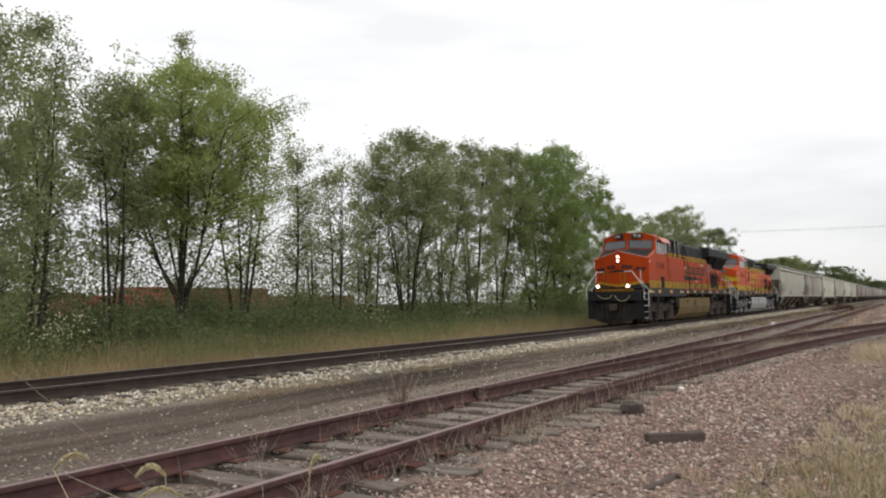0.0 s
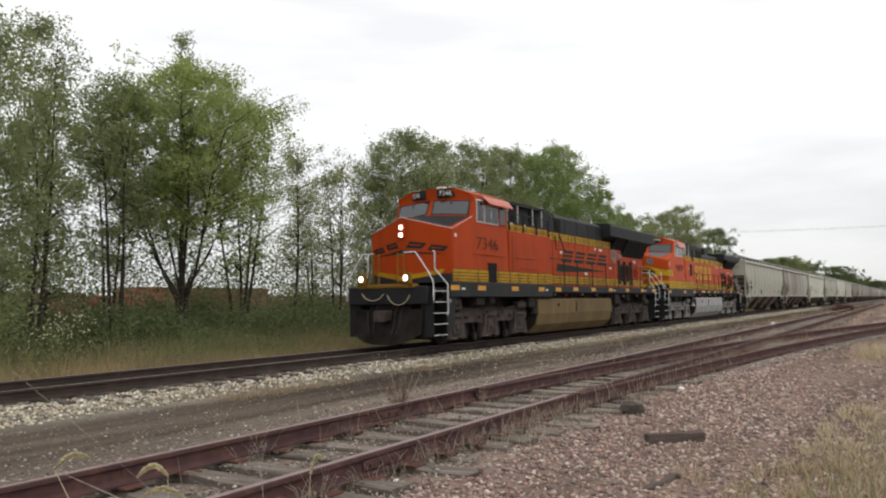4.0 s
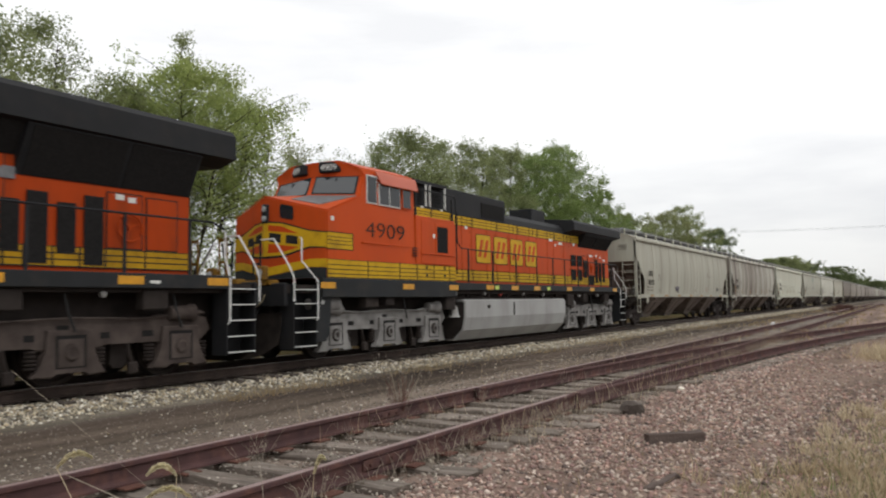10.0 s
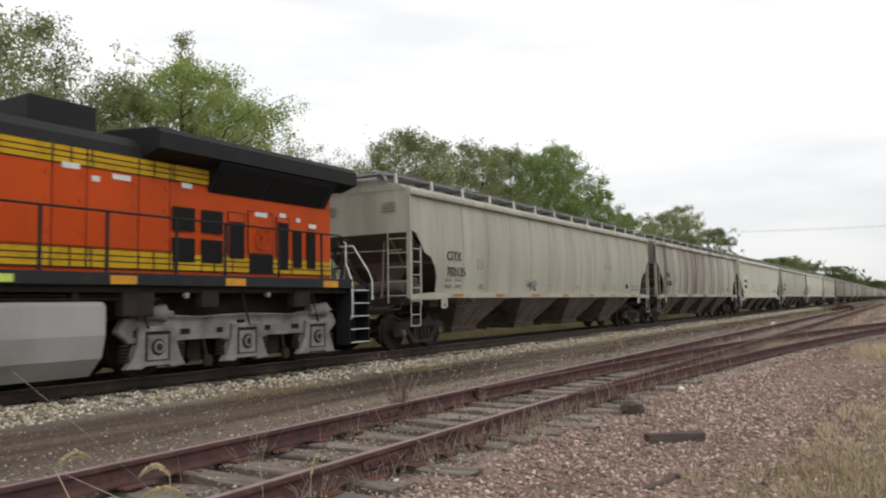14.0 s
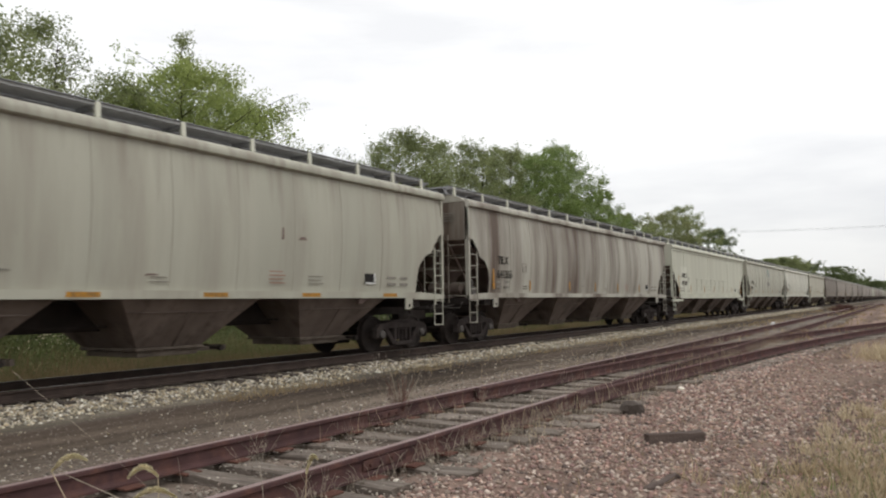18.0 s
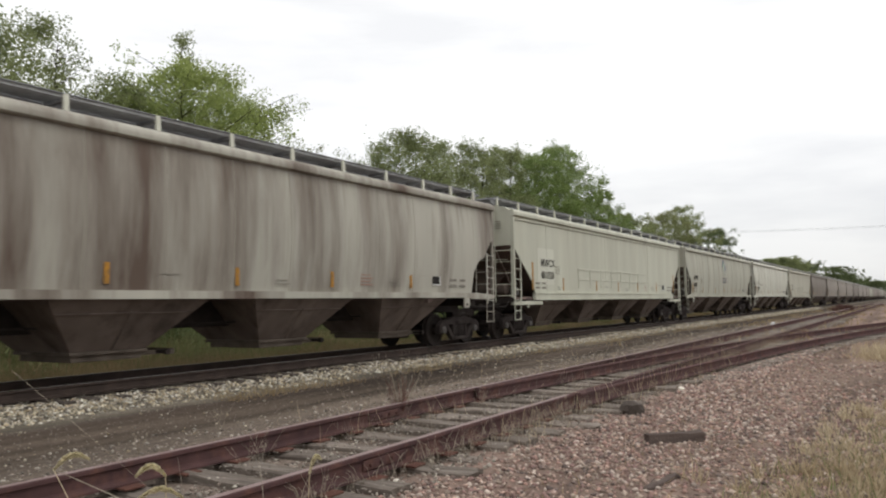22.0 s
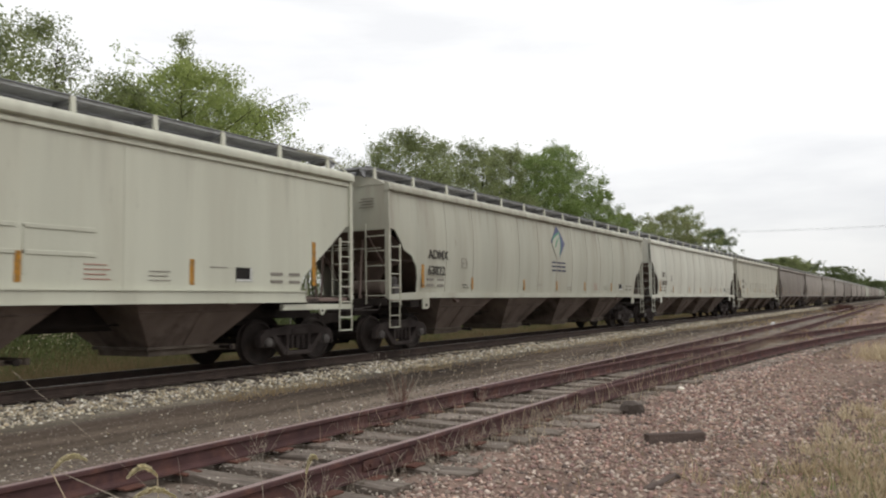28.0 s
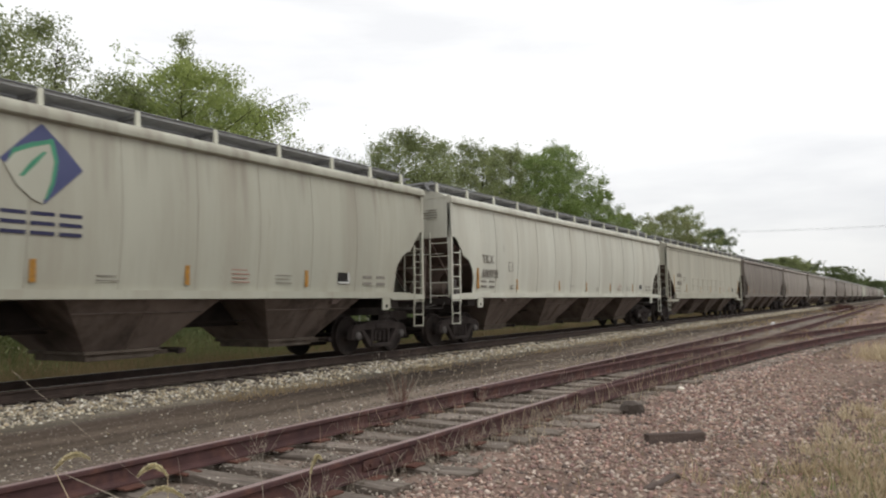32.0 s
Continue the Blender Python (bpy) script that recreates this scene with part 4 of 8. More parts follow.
        if not old:
            for k in range(2):
                u0 = 0.08 + 0.43 * k
                part("lettering", decal(B(), face, ((u0, 0.54), (u0 + 0.33, 0.555), (u0 + 0.42, 0.66), (u0 + 0.09, 0.65)), 0.008), M["letter_black"], cab, "plain black lettering shape")
                part("lettering_slit", decal(B(), face, ((u0 + 0.07, 0.59), (u0 + 0.30, 0.60), (u0 + 0.32, 0.615), (u0 + 0.09, 0.605)), 0.011), paint, cab)
            part("swoosh", decal(B(), face, ((0.0, 0.44), (0.5, 0.475), (0.92, 0.51), (0.5, 0.50), (0.0, 0.50)), 0.008), M["letter_black"], cab)
            part("nose_skirt", decal(B(), face, ((0.0, 0.0), (1.0, 0.0), (1.0, 0.16), (0.86, 0.16), (0.0, 0.02)), 0.006), M["grey"], cab)
            part("nose_stripe", decal(B(), face, ((0.0, 0.03), (0.80, 0.16), (0.84, 0.24), (0.0, 0.10)), 0.009), gold, cab)
        else:
            part("emblem_rim", decal(B(), face, ((0, .70), (.3, .72), (.72, .675), (1, .688), (1, .442), (.72, .42), (.3, .275), (0, .245)), 0.006), M["letter_black"], cab)
            part("nose_emblem", decal(B(), face, ((0, .68), (.3, .70), (.72, .655), (1, .668), (1, .46), (.72, .44), (.3, .30), (0, .27)), 0.010), gold, cab, "yellow pinched nose emblem with dark rim")
            part("emblem_field", decal(B(), face, ((.06, .655), (.28, .665), (.56, .60), (.06, .585)), 0.013), paint, cab)
            part("emblem_field", decal(B(), face, ((.06, .315), (.28, .335), (.56, .42), (.06, .43)), 0.013), paint, cab)
            for k in range(2):
                part("lettering", decal(B(), face, ((.08 + .27 * k, .455), (.27 + .27 * k, .455), (.27 + .27 * k, .565), (.08 + .27 * k, .565)), 0.014), M["letter_black"], cab, "plain black lettering shape")
            part("nose_stripe", decal(B(), face, ((0.0, 0.03), (0.75, 0.16), (1.0, 0.16), (1.0, 0.285), (0.75, 0.27), (0.0, 0.13)), 0.009), gold, cab)
            part("nose_skirt", decal(B(), face, ((0.0, 0.0), (1.0, 0.0), (1.0, 0.155), (0.75, 0.155), (0.0, 0.025)), 0.007), M["grey"], cab)
            b = B()
            bx(b, 1.87, 2.76, y - 0.006, y + 0.006, 2.43, 2.78)
            sd = part("side_stripe", b, gold, cab)
            b = B()
            for z0, z1 in ((2.41, 2.43), (2.52, 2.535), (2.60, 2.615), (2.68, 2.695), (2.78, 2.80)):
                bx(b, 1.87, 2.74, y - 0.009, y + 0.009, z0, z1)
            bx(b, 2.76, 2.78, y - 0.0093, y + 0.0093, 2.41, 2.80)
            part("pin_lines", b, M["letter_black"], sd)
    # headlights on the nose, one above the other; ditch lights on the deck
    hb = part("headlight_box", bx(B(), 1.38, 1.50, -0.11, 0.11, 3.00, 3.44, 0.03), paint if not old else M["black"], cab)
    for z in (3.12, 3.33):
        part("headlight", lathe(B(), [(-0.02, 0.03), (-0.012, 0.062), (0.02, 0.066)], (1.372, 0, z), 14, "x"), M["lamp_lit"] if not old else M["lamp_off"], hb, "lit white headlight" if not old else "unlit headlight")
    if old:
        part("nose_window", decal(B(), (H[-1]["A0"], H[-1]["B0"], H[-1]["B1"], H[-1]["A1"]), ((.27, .77), (.45, .77), (.47, .80), (.47, .92), (.45, .95), (.27, .95), (.25, .92), (.25, .80)), 0.012), M["glass"], cab)
    for s in (-1, 1):
        b = B()
        bx(b, 0.50, 0.66, s * 0.80 - 0.13, s * 0.80 + 0.13, 1.72, 2.02, 0.03)
        bx(b, 0.54, 0.62, s * 0.80 - 0.05, s * 0.80 + 0.05, 1.62, 1.74)
        d = part("ditch_light", b, M["gold"], loco, "deck lamp in a brownish-gold housing")
        part("lens", lathe(B(), [(-0.02, 0.04), (-0.012, 0.075), (0.0, 0.078)], (0.497, s * 0.80, 1.88), 14, "x"), M["lamp_lit"] if not old else M["lamp_off"], d)
    # body behind the cab: equipment cabinet, hood, roof
    xc = 7.34 if old else 8.70
    xh = 21.15 if old else 20.80
    for s in (-1, 1):
        y = s * 1.5

        def plate(x0, x1, z0, z1, at=1.10, t=0.01, bev=0.0):
            return bx(B(), x0, x1, min(s * (at - t), s * (at + t)), max(s * (at - t), s * (at + t)), z0, z1, bev)

        def stripe(name, x0, x1, z0, z1, at, lines, seams):
            """A yellow band with dark pin lines along it and dark door joints across it."""
            st = part(name, plate(x0, x1, z0, z1, at, 0.010), gold, loco, "yellow stripe with dark pin lines")
            for f, w in lines:
                zz = z0 + f * (z1 - z0)
                part("pin_line", plate(x0, x1, zz - w / 2, zz + w / 2, at + 0.010, 0.003), M["letter_black"], st)
            me = finish(plate(0, 0.028, z0 - 0.01, z1 + 0.01, at + 0.012, 0.004), "door_joint")
            for q in seams:
                part("door_joint", me, M["letter_black"], st).location.x = q
            return st
        b = B()
        y0, y1 = sorted((s * 0.6, y))
        prism(b, [(5.385, 1.78), (5.385, 3.46), (xc, 3.46), (xc, 1.78)], y0, y1, "y", 0.02)
        part("equipment_cabinet", b, paint, loco, "orange equipment cabinet flush with the cab")
        b = B()
        prism(b, [(5.385, 3.462), (5.385, 3.70), (xc, 3.70), (xc, 3.462)], min(0, s * 1.36), max(0, s * 1.36))
        part("cabinet_top", b, gold, loco)
        stripe("upper_stripe", 5.39, xc, 3.468, 3.70, 1.365, ((0.03, 0.016), (0.34, 0.02), (0.62, 0.02)), (6.1, 6.9, 7.6) if not old else (6.3,))
        part("cabinet_door", plate(5.62, xc - 0.35, 2.20, 3.36, 1.502, 0.008, 0.004), paint, loco)
        # resistor grid housing: openings framed by white-edged posts
        ztop = 4.46
        xr = 9.45 if not old else 11.2
        b = B()
        prism(b, [(5.385, 3.70), (5.385, ztop), (xr, ztop), (xr, 3.70)], min(0, s * 1.12), max(0, s * 1.12), "y", 0.03)
        xg = 7.28 if old else 8.70
        bx(b, 5.385, xg, min(s * 1.1, s * 1.30), max(s * 1.1, s * 1.30), 3.70, 3.79)
        bx(b, 5.385, xg, min(s * 1.1, s * 1.30), max(s * 1.1, s * 1.30), 4.36, 4.455)
        part("grid_box", b, M["black"], loco, "black resistor grid housing")
        for x0, x1 in (((5.44, 6.18), (6.38, 7.16)) if old else ((5.73, 6.48), (7.66, 8.42))):
            g = part("grille", plate(x0, x1, 3.79, 4.36, 1.13, 0.012), M["grille"], loco)
            b = B()
            for k in range(9):
                bx(b, x0, x1, s * 1.145 - 0.012, s * 1.145 + 0.012, 3.81 + 0.062 * k, 3.825 + 0.062 * k)
            part("louvre", b, M["black"], g)
            for xx in (x0, x1):
                part("grille_edge", bx(B(), xx - (0.02 if old else 0.012), xx + (0.02 if old else 0.012), min(s * 1.265, s * 1.305), max(s * 1.265, s * 1.305), 3.78, 4.37), M["plate"], g, "white-painted grille edge")
        for q in (5.9, 6.9):
            part("lifting_lug", plate(q, q + 0.12, 3.72, 3.77, 1.305, 0.008), M["plate"], loco)
        part("grille", plate(*((9.87, 10.44) if not old else (9.55, 11.06)), 3.79, 4.24, 1.125, 0.012), M["grille"], loco, "dark air intake screen")
        # pipe rails beside the cabinet and the grid box
        b = B()
        if not old:
            tube(b, [(5.5, s * 1.42, 4.04), (8.75, s * 1.42, 4.04), (8.9, s * 1.42, 4.3), (9.10, s * 1.40, 4.34), (10.27, s * 1.36, 3.08), (9.49, s * 1.36, 3.08), (9.49, s * 1.30, 3.56)], 0.022, 6)
            posts = (5.55, 6.6, 7.65, 8.65)
        else:
            tube(b, [(5.4, s * 1.42, 4.17), (7.45, s * 1.42, 4.17), (7.52, s * 1.42, 4.08), (7.52, s * 1.45, 2.0)], 0.02, 6)
            tube(b, [(7.64, s * 1.40, 3.75), (7.64, s * 1.40, 2.90), (7.78, s * 1.45, 2.74), (8.6, s * 1.5, 2.72)], 0.018, 6)
            posts = (5.45, 7.30)
        for q in posts:
            bx(b, q - 0.03, q + 0.03, s * 1.44 - 0.02, s * 1.44 + 0.02, 3.42, 4.05)
        part("upper_handrail", b, M["black"], loco)
        # hood with its doors
        b = B()
        prism(b, [(xc, 1.70), (xc, 3.70), (xh, 3.70), (xh, 1.70)], min(0, s * 1.08), max(0, s * 1.08))
        part("hood_side", b, paint, loco)
        joints = []
        x, k = xc + 0.12, 0
        xd = 16.6
        while x < xd:
            x1 = x + (0.92, 0.58, 0.96, 0.64)[k % 4]
            dr = part("hood_door", plate(x, x1 - 0.022, 2.18, 3.44, 1.087, 0.016, 0.006), paint, loco)
            part("door_gap", plate(x1 - 0.024, x1 - 0.004, 2.16, 3.45, 1.088, 0.005), M["letter_black"], dr)
            for z in (2.35, 2.85, 3.25):
                part("latch", plate(x1 - 0.13, x1 - 0.07, z, z + 0.07, 1.105, 0.012), paint, dr)
            joints += [x1 - 0.026, x1 + 0.28] if k % 2 == 0 else [x1 - 0.026, x1 + 0.06]
            x, k = x1, k + 1
        pins = ((0.03, 0.02), (0.36, 0.022), (0.66, 0.022), (0.97, 0.014))
        stripe("lower_stripe", xc + 0.01, xh, 1.84, 2.16, 1.10, pins, [q for q in joints if q < xh - 0.1] + [17.45, 17.75, 18.2, 18.65, 19.1, 19.85])
        xe = 16.1 if not old else 17.74
        stripe("upper_stripe", xc + 0.01, xe, 3.44, 3.74, 1.10, pins, [q for q in joints if q < xe - 0.1])
        st = stripe("side_stripe", 1.88, xc - 0.01, 1.785, 2.20 if old else 2.16, 1.505, ((0.03, 0.018), (0.22, 0.02), (0.46, 0.02), (0.70, 0.02), (0.98, 0.014)), (3.3, 4.6, 5.38, 6.2, 7.0) if old else (3.3, 4.6, 5.38, 6.0, 6.7, 7.5, 8.1))
        if old:
            for q in (5.85, 6.75):
                for z in (1.92, 2.13):
                    # black discs paint the shade of the holes
                    part("bolt_hole", lathe(B(), [(s * 1.50, 0.045), (s * 1.525, 0.045), (s * 1.526, 0.01)], (q, 0, z), 10), M["letter_black"], st)
        # cabinet details
        if old:
            fr = part("door_frame", plate(6.30, 7.00, 2.50, 3.32, 1.512, 0.010, 0.004), paint, loco)
            part("door_screen", plate(6.38, 6.93, 2.54, 3.24, 1.520, 0.006), M["grille"], fr, "dark screened opening")
            part("notice", plate(6.18, 6.30, 2.92, 3.03, 1.512, 0.003), M["plate"], loco)
            for i in range(4):
                part("vent_fin", plate(5.2, 5.42, 2.40 + 0.065 * i, 2.425 + 0.065 * i, 1.515, 0.012), M["letter_black"], loco)
        for q, z, w in ((5.6, 2.48, 1.7), (5.7, 2.24, 1.5)) if old else ((5.9, 2.62, 1.6), (6.2, 2.30, 1.2)):
            b = B()
            tube(b, [(q, y + s * 0.03, z), (q + w, y + s * 0.03, z)], 0.014, 5)
            for i in range(4):
                tube(b, [(q + w * i / 3, y, z), (q + w * i / 3, y + s * 0.03, z)], 0.012, 5)
            part("hand_hold", b, paint, loco)
        # lettering on the hood, as plain slabs with a rim of the other colour
        for k in range(4):
            def slab(grow, h=0.45, w=0.98, tilt=0.27):
                b = B()
                if not old:
                    prism(b, [(-grow, -grow), (w + grow, -grow), (w + tilt + grow, h + grow), (tilt - grow, h + grow)], -0.004, 0.004)
                else:
                    u, v, w, c = 0.92 + grow, 0.84 + grow, 0.03 - grow, 0.05
                    prism(b, [(w + c, -grow), (u - c, -grow), (u, c - grow), (u, v - c), (u - c, v), (w + c, v), (w, v - c), (w, c - grow)], -0.004, 0.004)
                return b

            x0, z0, wd = (10.5 + 1.28 * k, 2.68, 1.29) if not old else (9.20 + 1.16 * k, 2.41, 1.02)

            def put(ob, lift):
                ob.location = (x0 if s < 0 else x0 + wd, s * (1.112 + lift), z0)
                ob.rotation_euler = (0, 0, 0 if s < 0 else math.pi)
            rim = part("lettering_rim", shared("rim%d" % old, lambda: slab(0.012 if not old else 0.024)), M["gold"] if not old else M["letter_black"], loco)
            put(rim, 0.0)
            slab_ob = part("lettering", shared("slab%d" % old, lambda: slab(0.0)), M["letter_black"] if not old else M["letter_yellow"], loco, "plain %s lettering shape" % ("yellow" if old else "black"))
            put(slab_ob, 0.004)

            def slits():
                b = B()
                if old:
                    for q in (0.0, 0.34):
                        prism(b, [(0.12 + q, 0.16), (0.30 + q, 0.16), (0.48 + q, 0.70), (0.30 + q, 0.70)], -0.0065, -0.003)
                else:
                    for z in (0.135, 0.285):
                        prism(b, [(0.6 * z - 0.014, z), (1.0 + 0.6 * z, z), (1.03 + 0.6 * z, z + 0.05), (0.6 * z + 0.016, z + 0.05)], -0.0065, -0.003)
                return b
            part("lettering_slit", shared("slit%d" % old, slits), paint, slab_ob)
        if not old:
            for grow, lift, m in ((0.012, 0.0, "gold"), (0.0, 0.004, "letter_black")):
                b = B()
                yy = s * (1.112 + lift)
                prism(b, [(9.98 - grow, 2.31 - grow), (10.12 - grow, 2.60 + grow), (11.4, 2.565 + grow), (15.5 + 2 * grow, 2.43), (12.6, 2.36 - grow), (11.0, 2.31 - grow)], yy - 0.004, yy + 0.004)
                part("swoosh", b, M[m], loco)
        # vents and doors near the rear
        slots = ((17.02, 0.30, 1.95, 2.98), (17.42, 0.26, 2.08, 2.80), (17.81, 0.30, 1.90, 2.95), (18.29, 0.28, 2.08, 2.82), (18.74, 0.31, 1.90, 2.97)) if not old else \
            ((16.82, 0.47, 2.58, 2.97), (17.47, 0.48, 2.58, 2.97), (16.82, 0.47, 2.02, 2.42), (17.47, 0.48, 2.02, 2.42), (18.15, 0.35, 2.13, 2.81), (18.68, 0.62, 1.86, 2.20), (19.46, 0.28, 1.95, 2.90), (19.92, 0.24, 2.0, 2.76), (20.35, 0.25, 2.0, 2.76))
        for q, w, z0, z1 in slots:
            fr = part("vent_frame", plate(q - 0.014, q + w + 0.014, z0 - 0.018, z1 + 0.018, 1.112, 0.008), M["letter_black"], loco)
            part("vent_slot", plate(q, q + w, z0, z1, 1.1215, 0.003), M["grille"], fr, "dark vent slot")
        for q, w, z0, z1 in ((19.12, 0.69, 2.16, 3.10), (19.88, 0.66, 2.16, 3.08)) if not old else ((18.62, 0.70, 2.22, 3.08), (18.10, 0.44, 2.20, 3.02), (19.40, 0.40, 2.20, 3.02)):
            rim = part("door_gap", plate(q, q + w, z0, z1, 1.0935, 0.006), M["letter_black"], loco)
            part("rear_door", plate(q + 0.022, q + w - 0.022, z0 + 0.022, z1 - 0.022, 1.096, 0.010, 0.004), paint, rim)
        for q, w, z in ((10.4, 0.2, 2.98), (14.1, 0.2, 3.30), (14.62, 0.34, 3.28), (15.9, 0.22, 2.56), (12.9, 0.3, 2.24), (19.28, 0.16, 2.98), (19.52, 0.14, 2.95)) if not old else \
                ((8.55, 0.14, 3.36), (14.72, 0.3, 3.38), (15.23, 0.14, 3.23), (15.6, 0.34, 3.31), (17.0, 0.22, 3.34), (18.8, 0.34, 2.98), (19.5, 0.18, 3.02), (20.0, 0.12, 2.96), (20.4, 0.24, 2.86)):
            part("notice", plate(q, q + w, z, z + 0.09, 1.112, 0.005), M["plate"], loco)
        if not old:
            b = B()
            yy = s * 1.111
            prism(b, [(16.10, 3.36), (16.22, 3.02), (16.42, 2.90), (16.62, 2.86), (16.80, 2.98), (16.92, 3.22), (16.88, 3.38), (16.5, 3.44)], yy - 0.004, yy + 0.004)
            bp = part("bare_patch", b, M["galv"], loco, "scorched bare metal patch")
            b = B()
            prism(b, [(16.22, 3.32), (16.32, 3.10), (16.55, 3.02), (16.74, 3.14), (16.76, 3.30), (16.5, 3.36)], yy - 0.006, yy + 0.006)
            part("scorch", b, M["farbrown"], bp)
            part("scraped_plate", plate(17.12, 17.62, 3.10, 3.28, 1.109, 0.004, 0.002), M["galv"], loco, "scraped bare metal plate")
        b = B()
        wx, wz = (19.52, 2.52) if not old else (18.99, 2.56)
        ring = [(wx + 0.23 * math.cos(6.28319 * i / 16), s * 1.17, wz + 0.23 * math.sin(6.28319 * i / 16)) for i in range(17)]
        tube(b, ring, 0.018, 5, False)
        tube(b, [(wx, s * 1.10, wz), (wx, s * 1.18, wz)], 0.04, 8)
        for i in range(3):
            tube(b, [(wx, s * 1.17, wz), ring[i * 5 + 1]], 0.012, 5)
        part("brake_wheel", b, paint, loco, "round hand brake wheel")
        for q, w, z0, z1 in ((3.3, 0.5, 1.12, 1.36), (4.1, 0.35, 1.16, 1.40), (6.9, 0.5, 1.02, 1.40), (15.6, 0.6, 1.05, 1.45), (17.2, 0.4, 1.18, 1.50), (19.6, 0.5, 1.16, 1.50)):
            b = B()
            bx(b, q, q + w, min(s * 1.22, s * 1.46), max(s * 1.22, s * 1.46), z0, z1, 0.02)
            part("equipment_box", b, M["frame"], loco)
        for q, z in ((2.75, 1.42), (7.5, 1.46), (9.2, 1.46), (11.9, 1.46), (13.5, 1.45), (16.9, 1.40), (18.9, 1.42)):
            b = B()
            lathe(b, [(s * 1.30, 0.03), (s * 1.36, 0.055), (s * 1.42, 0.055), (s * 1.44, 0.02)], (q, 0, z), 10)
            part("pipe_cap", b, M["tank2"], loco, "pale pipe cap")
        for q in (5.0, 7.2, 16.0, 18.3, 20.3):
            b = B()
            tube(b, [(q, s * 1.30, 1.5), (q + 0.05, s * 1.34, 1.15), (q + 0.2, s * 1.30, 0.85)], 0.02, 6)
            part("sand_hose", b, M["rubber"], loco)
        # radiator wing: overhanging black fascia, sloped orange underside with dark screens
        xw0, xw1 = (15.0, 21.55) if not old else (16.2, 21.6)
        zt, zb = (4.46, 3.90) if not old else (4.27, 3.86)
        b = B()
        prism(b, [(0, zb - 0.05), (s * 1.08, zb - 0.10), (s * 1.40, zb), (s * 1.55, zb + 0.03), (s * 1.55, zt - 0.10), (s * 1.45, zt), (0, zt + 0.10)], xw0, xw1, "x", 0.02)
        part("radiator_wing", b, M["black"], loco, "black overhanging radiator housing")
        x0, x1, zs = (17.62, 20.80, 3.18) if not old else (17.62, 20.95, 3.33)
        b = B()
        prism(b, [(0, zs), (s * 1.09, zs), (s * 1.46, zb - 0.02), (s * 1.46, zb + 0.02), (0, zb + 0.02)], x0, x1, "x")
        sl = part("radiator_side", b, M["black"], loco, "black sloped radiator side")
        n = 2
        for q in range(n):
            a0, a1 = ((17.72, 19.30), (19.38, 20.74))[q] if not old else ((17.70, 18.96), (19.04, 20.80))[q]
            v = [(a0, s * 1.09, zs), (a1, s * 1.09, zs), (a1, s * 1.46, zb - 0.02), (a0, s * 1.46, zb - 0.02)]
            b = patch(B(), *(v if s < 0 else v[::-1]), 0, 1, 0.03 if s < 0 else 0.13 * old, 1.0 - 0.13 * old if s < 0 else 0.97, 0.014, 0.02)
            part("radiator_screen", b, M["grille"], sl, "dark radiator screen")
        if not old:
            # near-black block that stands in for the shade under the wing
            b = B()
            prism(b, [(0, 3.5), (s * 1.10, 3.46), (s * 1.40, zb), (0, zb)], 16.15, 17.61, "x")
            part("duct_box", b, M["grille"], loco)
        # roof of the hood
        b = B()
        if not old:
            prism(b, [(0, 3.70), (s * 1.12, 3.742), (s * 1.12, 4.30), (s * 0.95, 4.44), (0, 4.48)], 9.45, 15.0, "x", 0.02)
        else:
            prism(b, [(0, 3.72), (s * 1.10, 3.742), (s * 1.06, 3.92), (s * 0.9, 4.08), (s * 0.5, 4.16), (0, 4.18)], 11.2, 16.2, "x", 0.02)
        part("hood_roof", b, M["black"], loco)
        if not old:
            for q in (10.9, 12.1, 13.3, 14.3):
                part("roof_joint", plate(q, q + 0.03, 3.76, 4.28, 1.121, 0.006), M["frame"], loco)
        # side handrail
        b = B()
        posts = [9.9, 11.2, 12.8, 14.4, 16.0, 17.6, 19.2, 20.5] if not old else [8.1, 9.6, 11.2, 12.8, 14.18, 15.27, 16.6, 17.7, 19.1, 20.4]
        tube(b, [(8.62 if not old else 8.5, s * 1.5, 2.72), (21.0, s * 1.5, 2.72), (21.3, s * 1.5, 2.6)], 0.021, 6)
        hr = part("handrail", b, M["black"], loco)
        for q in posts:
            b = B()
            bx(b, q - 0.028, q + 0.028, s * 1.5 - 0.012, s * 1.5 + 0.012, 1.60, 2.72)
            part("stanchion", b, M["black"], hr)
        # fuel tank half
        b = B()
        xt = 15.05 if not old else 15.3
        prism(b, [(0, 0.13), (s * 1.05, 0.13), (s * 1.38, 0.42), (s * 1.48, 0.78), (s * 1.48, 1.24), (s * 1.40, 1.30), (0, 1.30)], 7.9 if old else 7.56, xt, "x", 0.03)
        # plate over the tank's front end, darker than its sides
        part("tank_end", prism(B(), [(0, 0.17), (s * 1.02, 0.17), (s * 1.34, 0.45), (s * 1.43, 0.80), (s * 1.43, 1.22), (0, 1.26)], (7.9 if old else 7.56) - 0.012, (7.9 if old else 7.56) - 0.003, "x"), M["frame"], loco, "grimy dark tank end")
        tk = part("fuel_tank", b, M["tank2"] if old else M["tank1"], loco, "silver-painted fuel tank" if old else "dusty tan fuel tank")
        b = B()
        bx(b, 11.0, 11.06, s * 1.49 - 0.012, s * 1.49 + 0.012, 0.8, 1.2)
        lathe(b, [(s * 1.48, 0.05), (s * 1.53, 0.05)], (9.3, 0, 1.08), 10)
        part("tank_fitting", b, M["steel"], tk)
        # piping and boxes between sill and tank
        b = B()
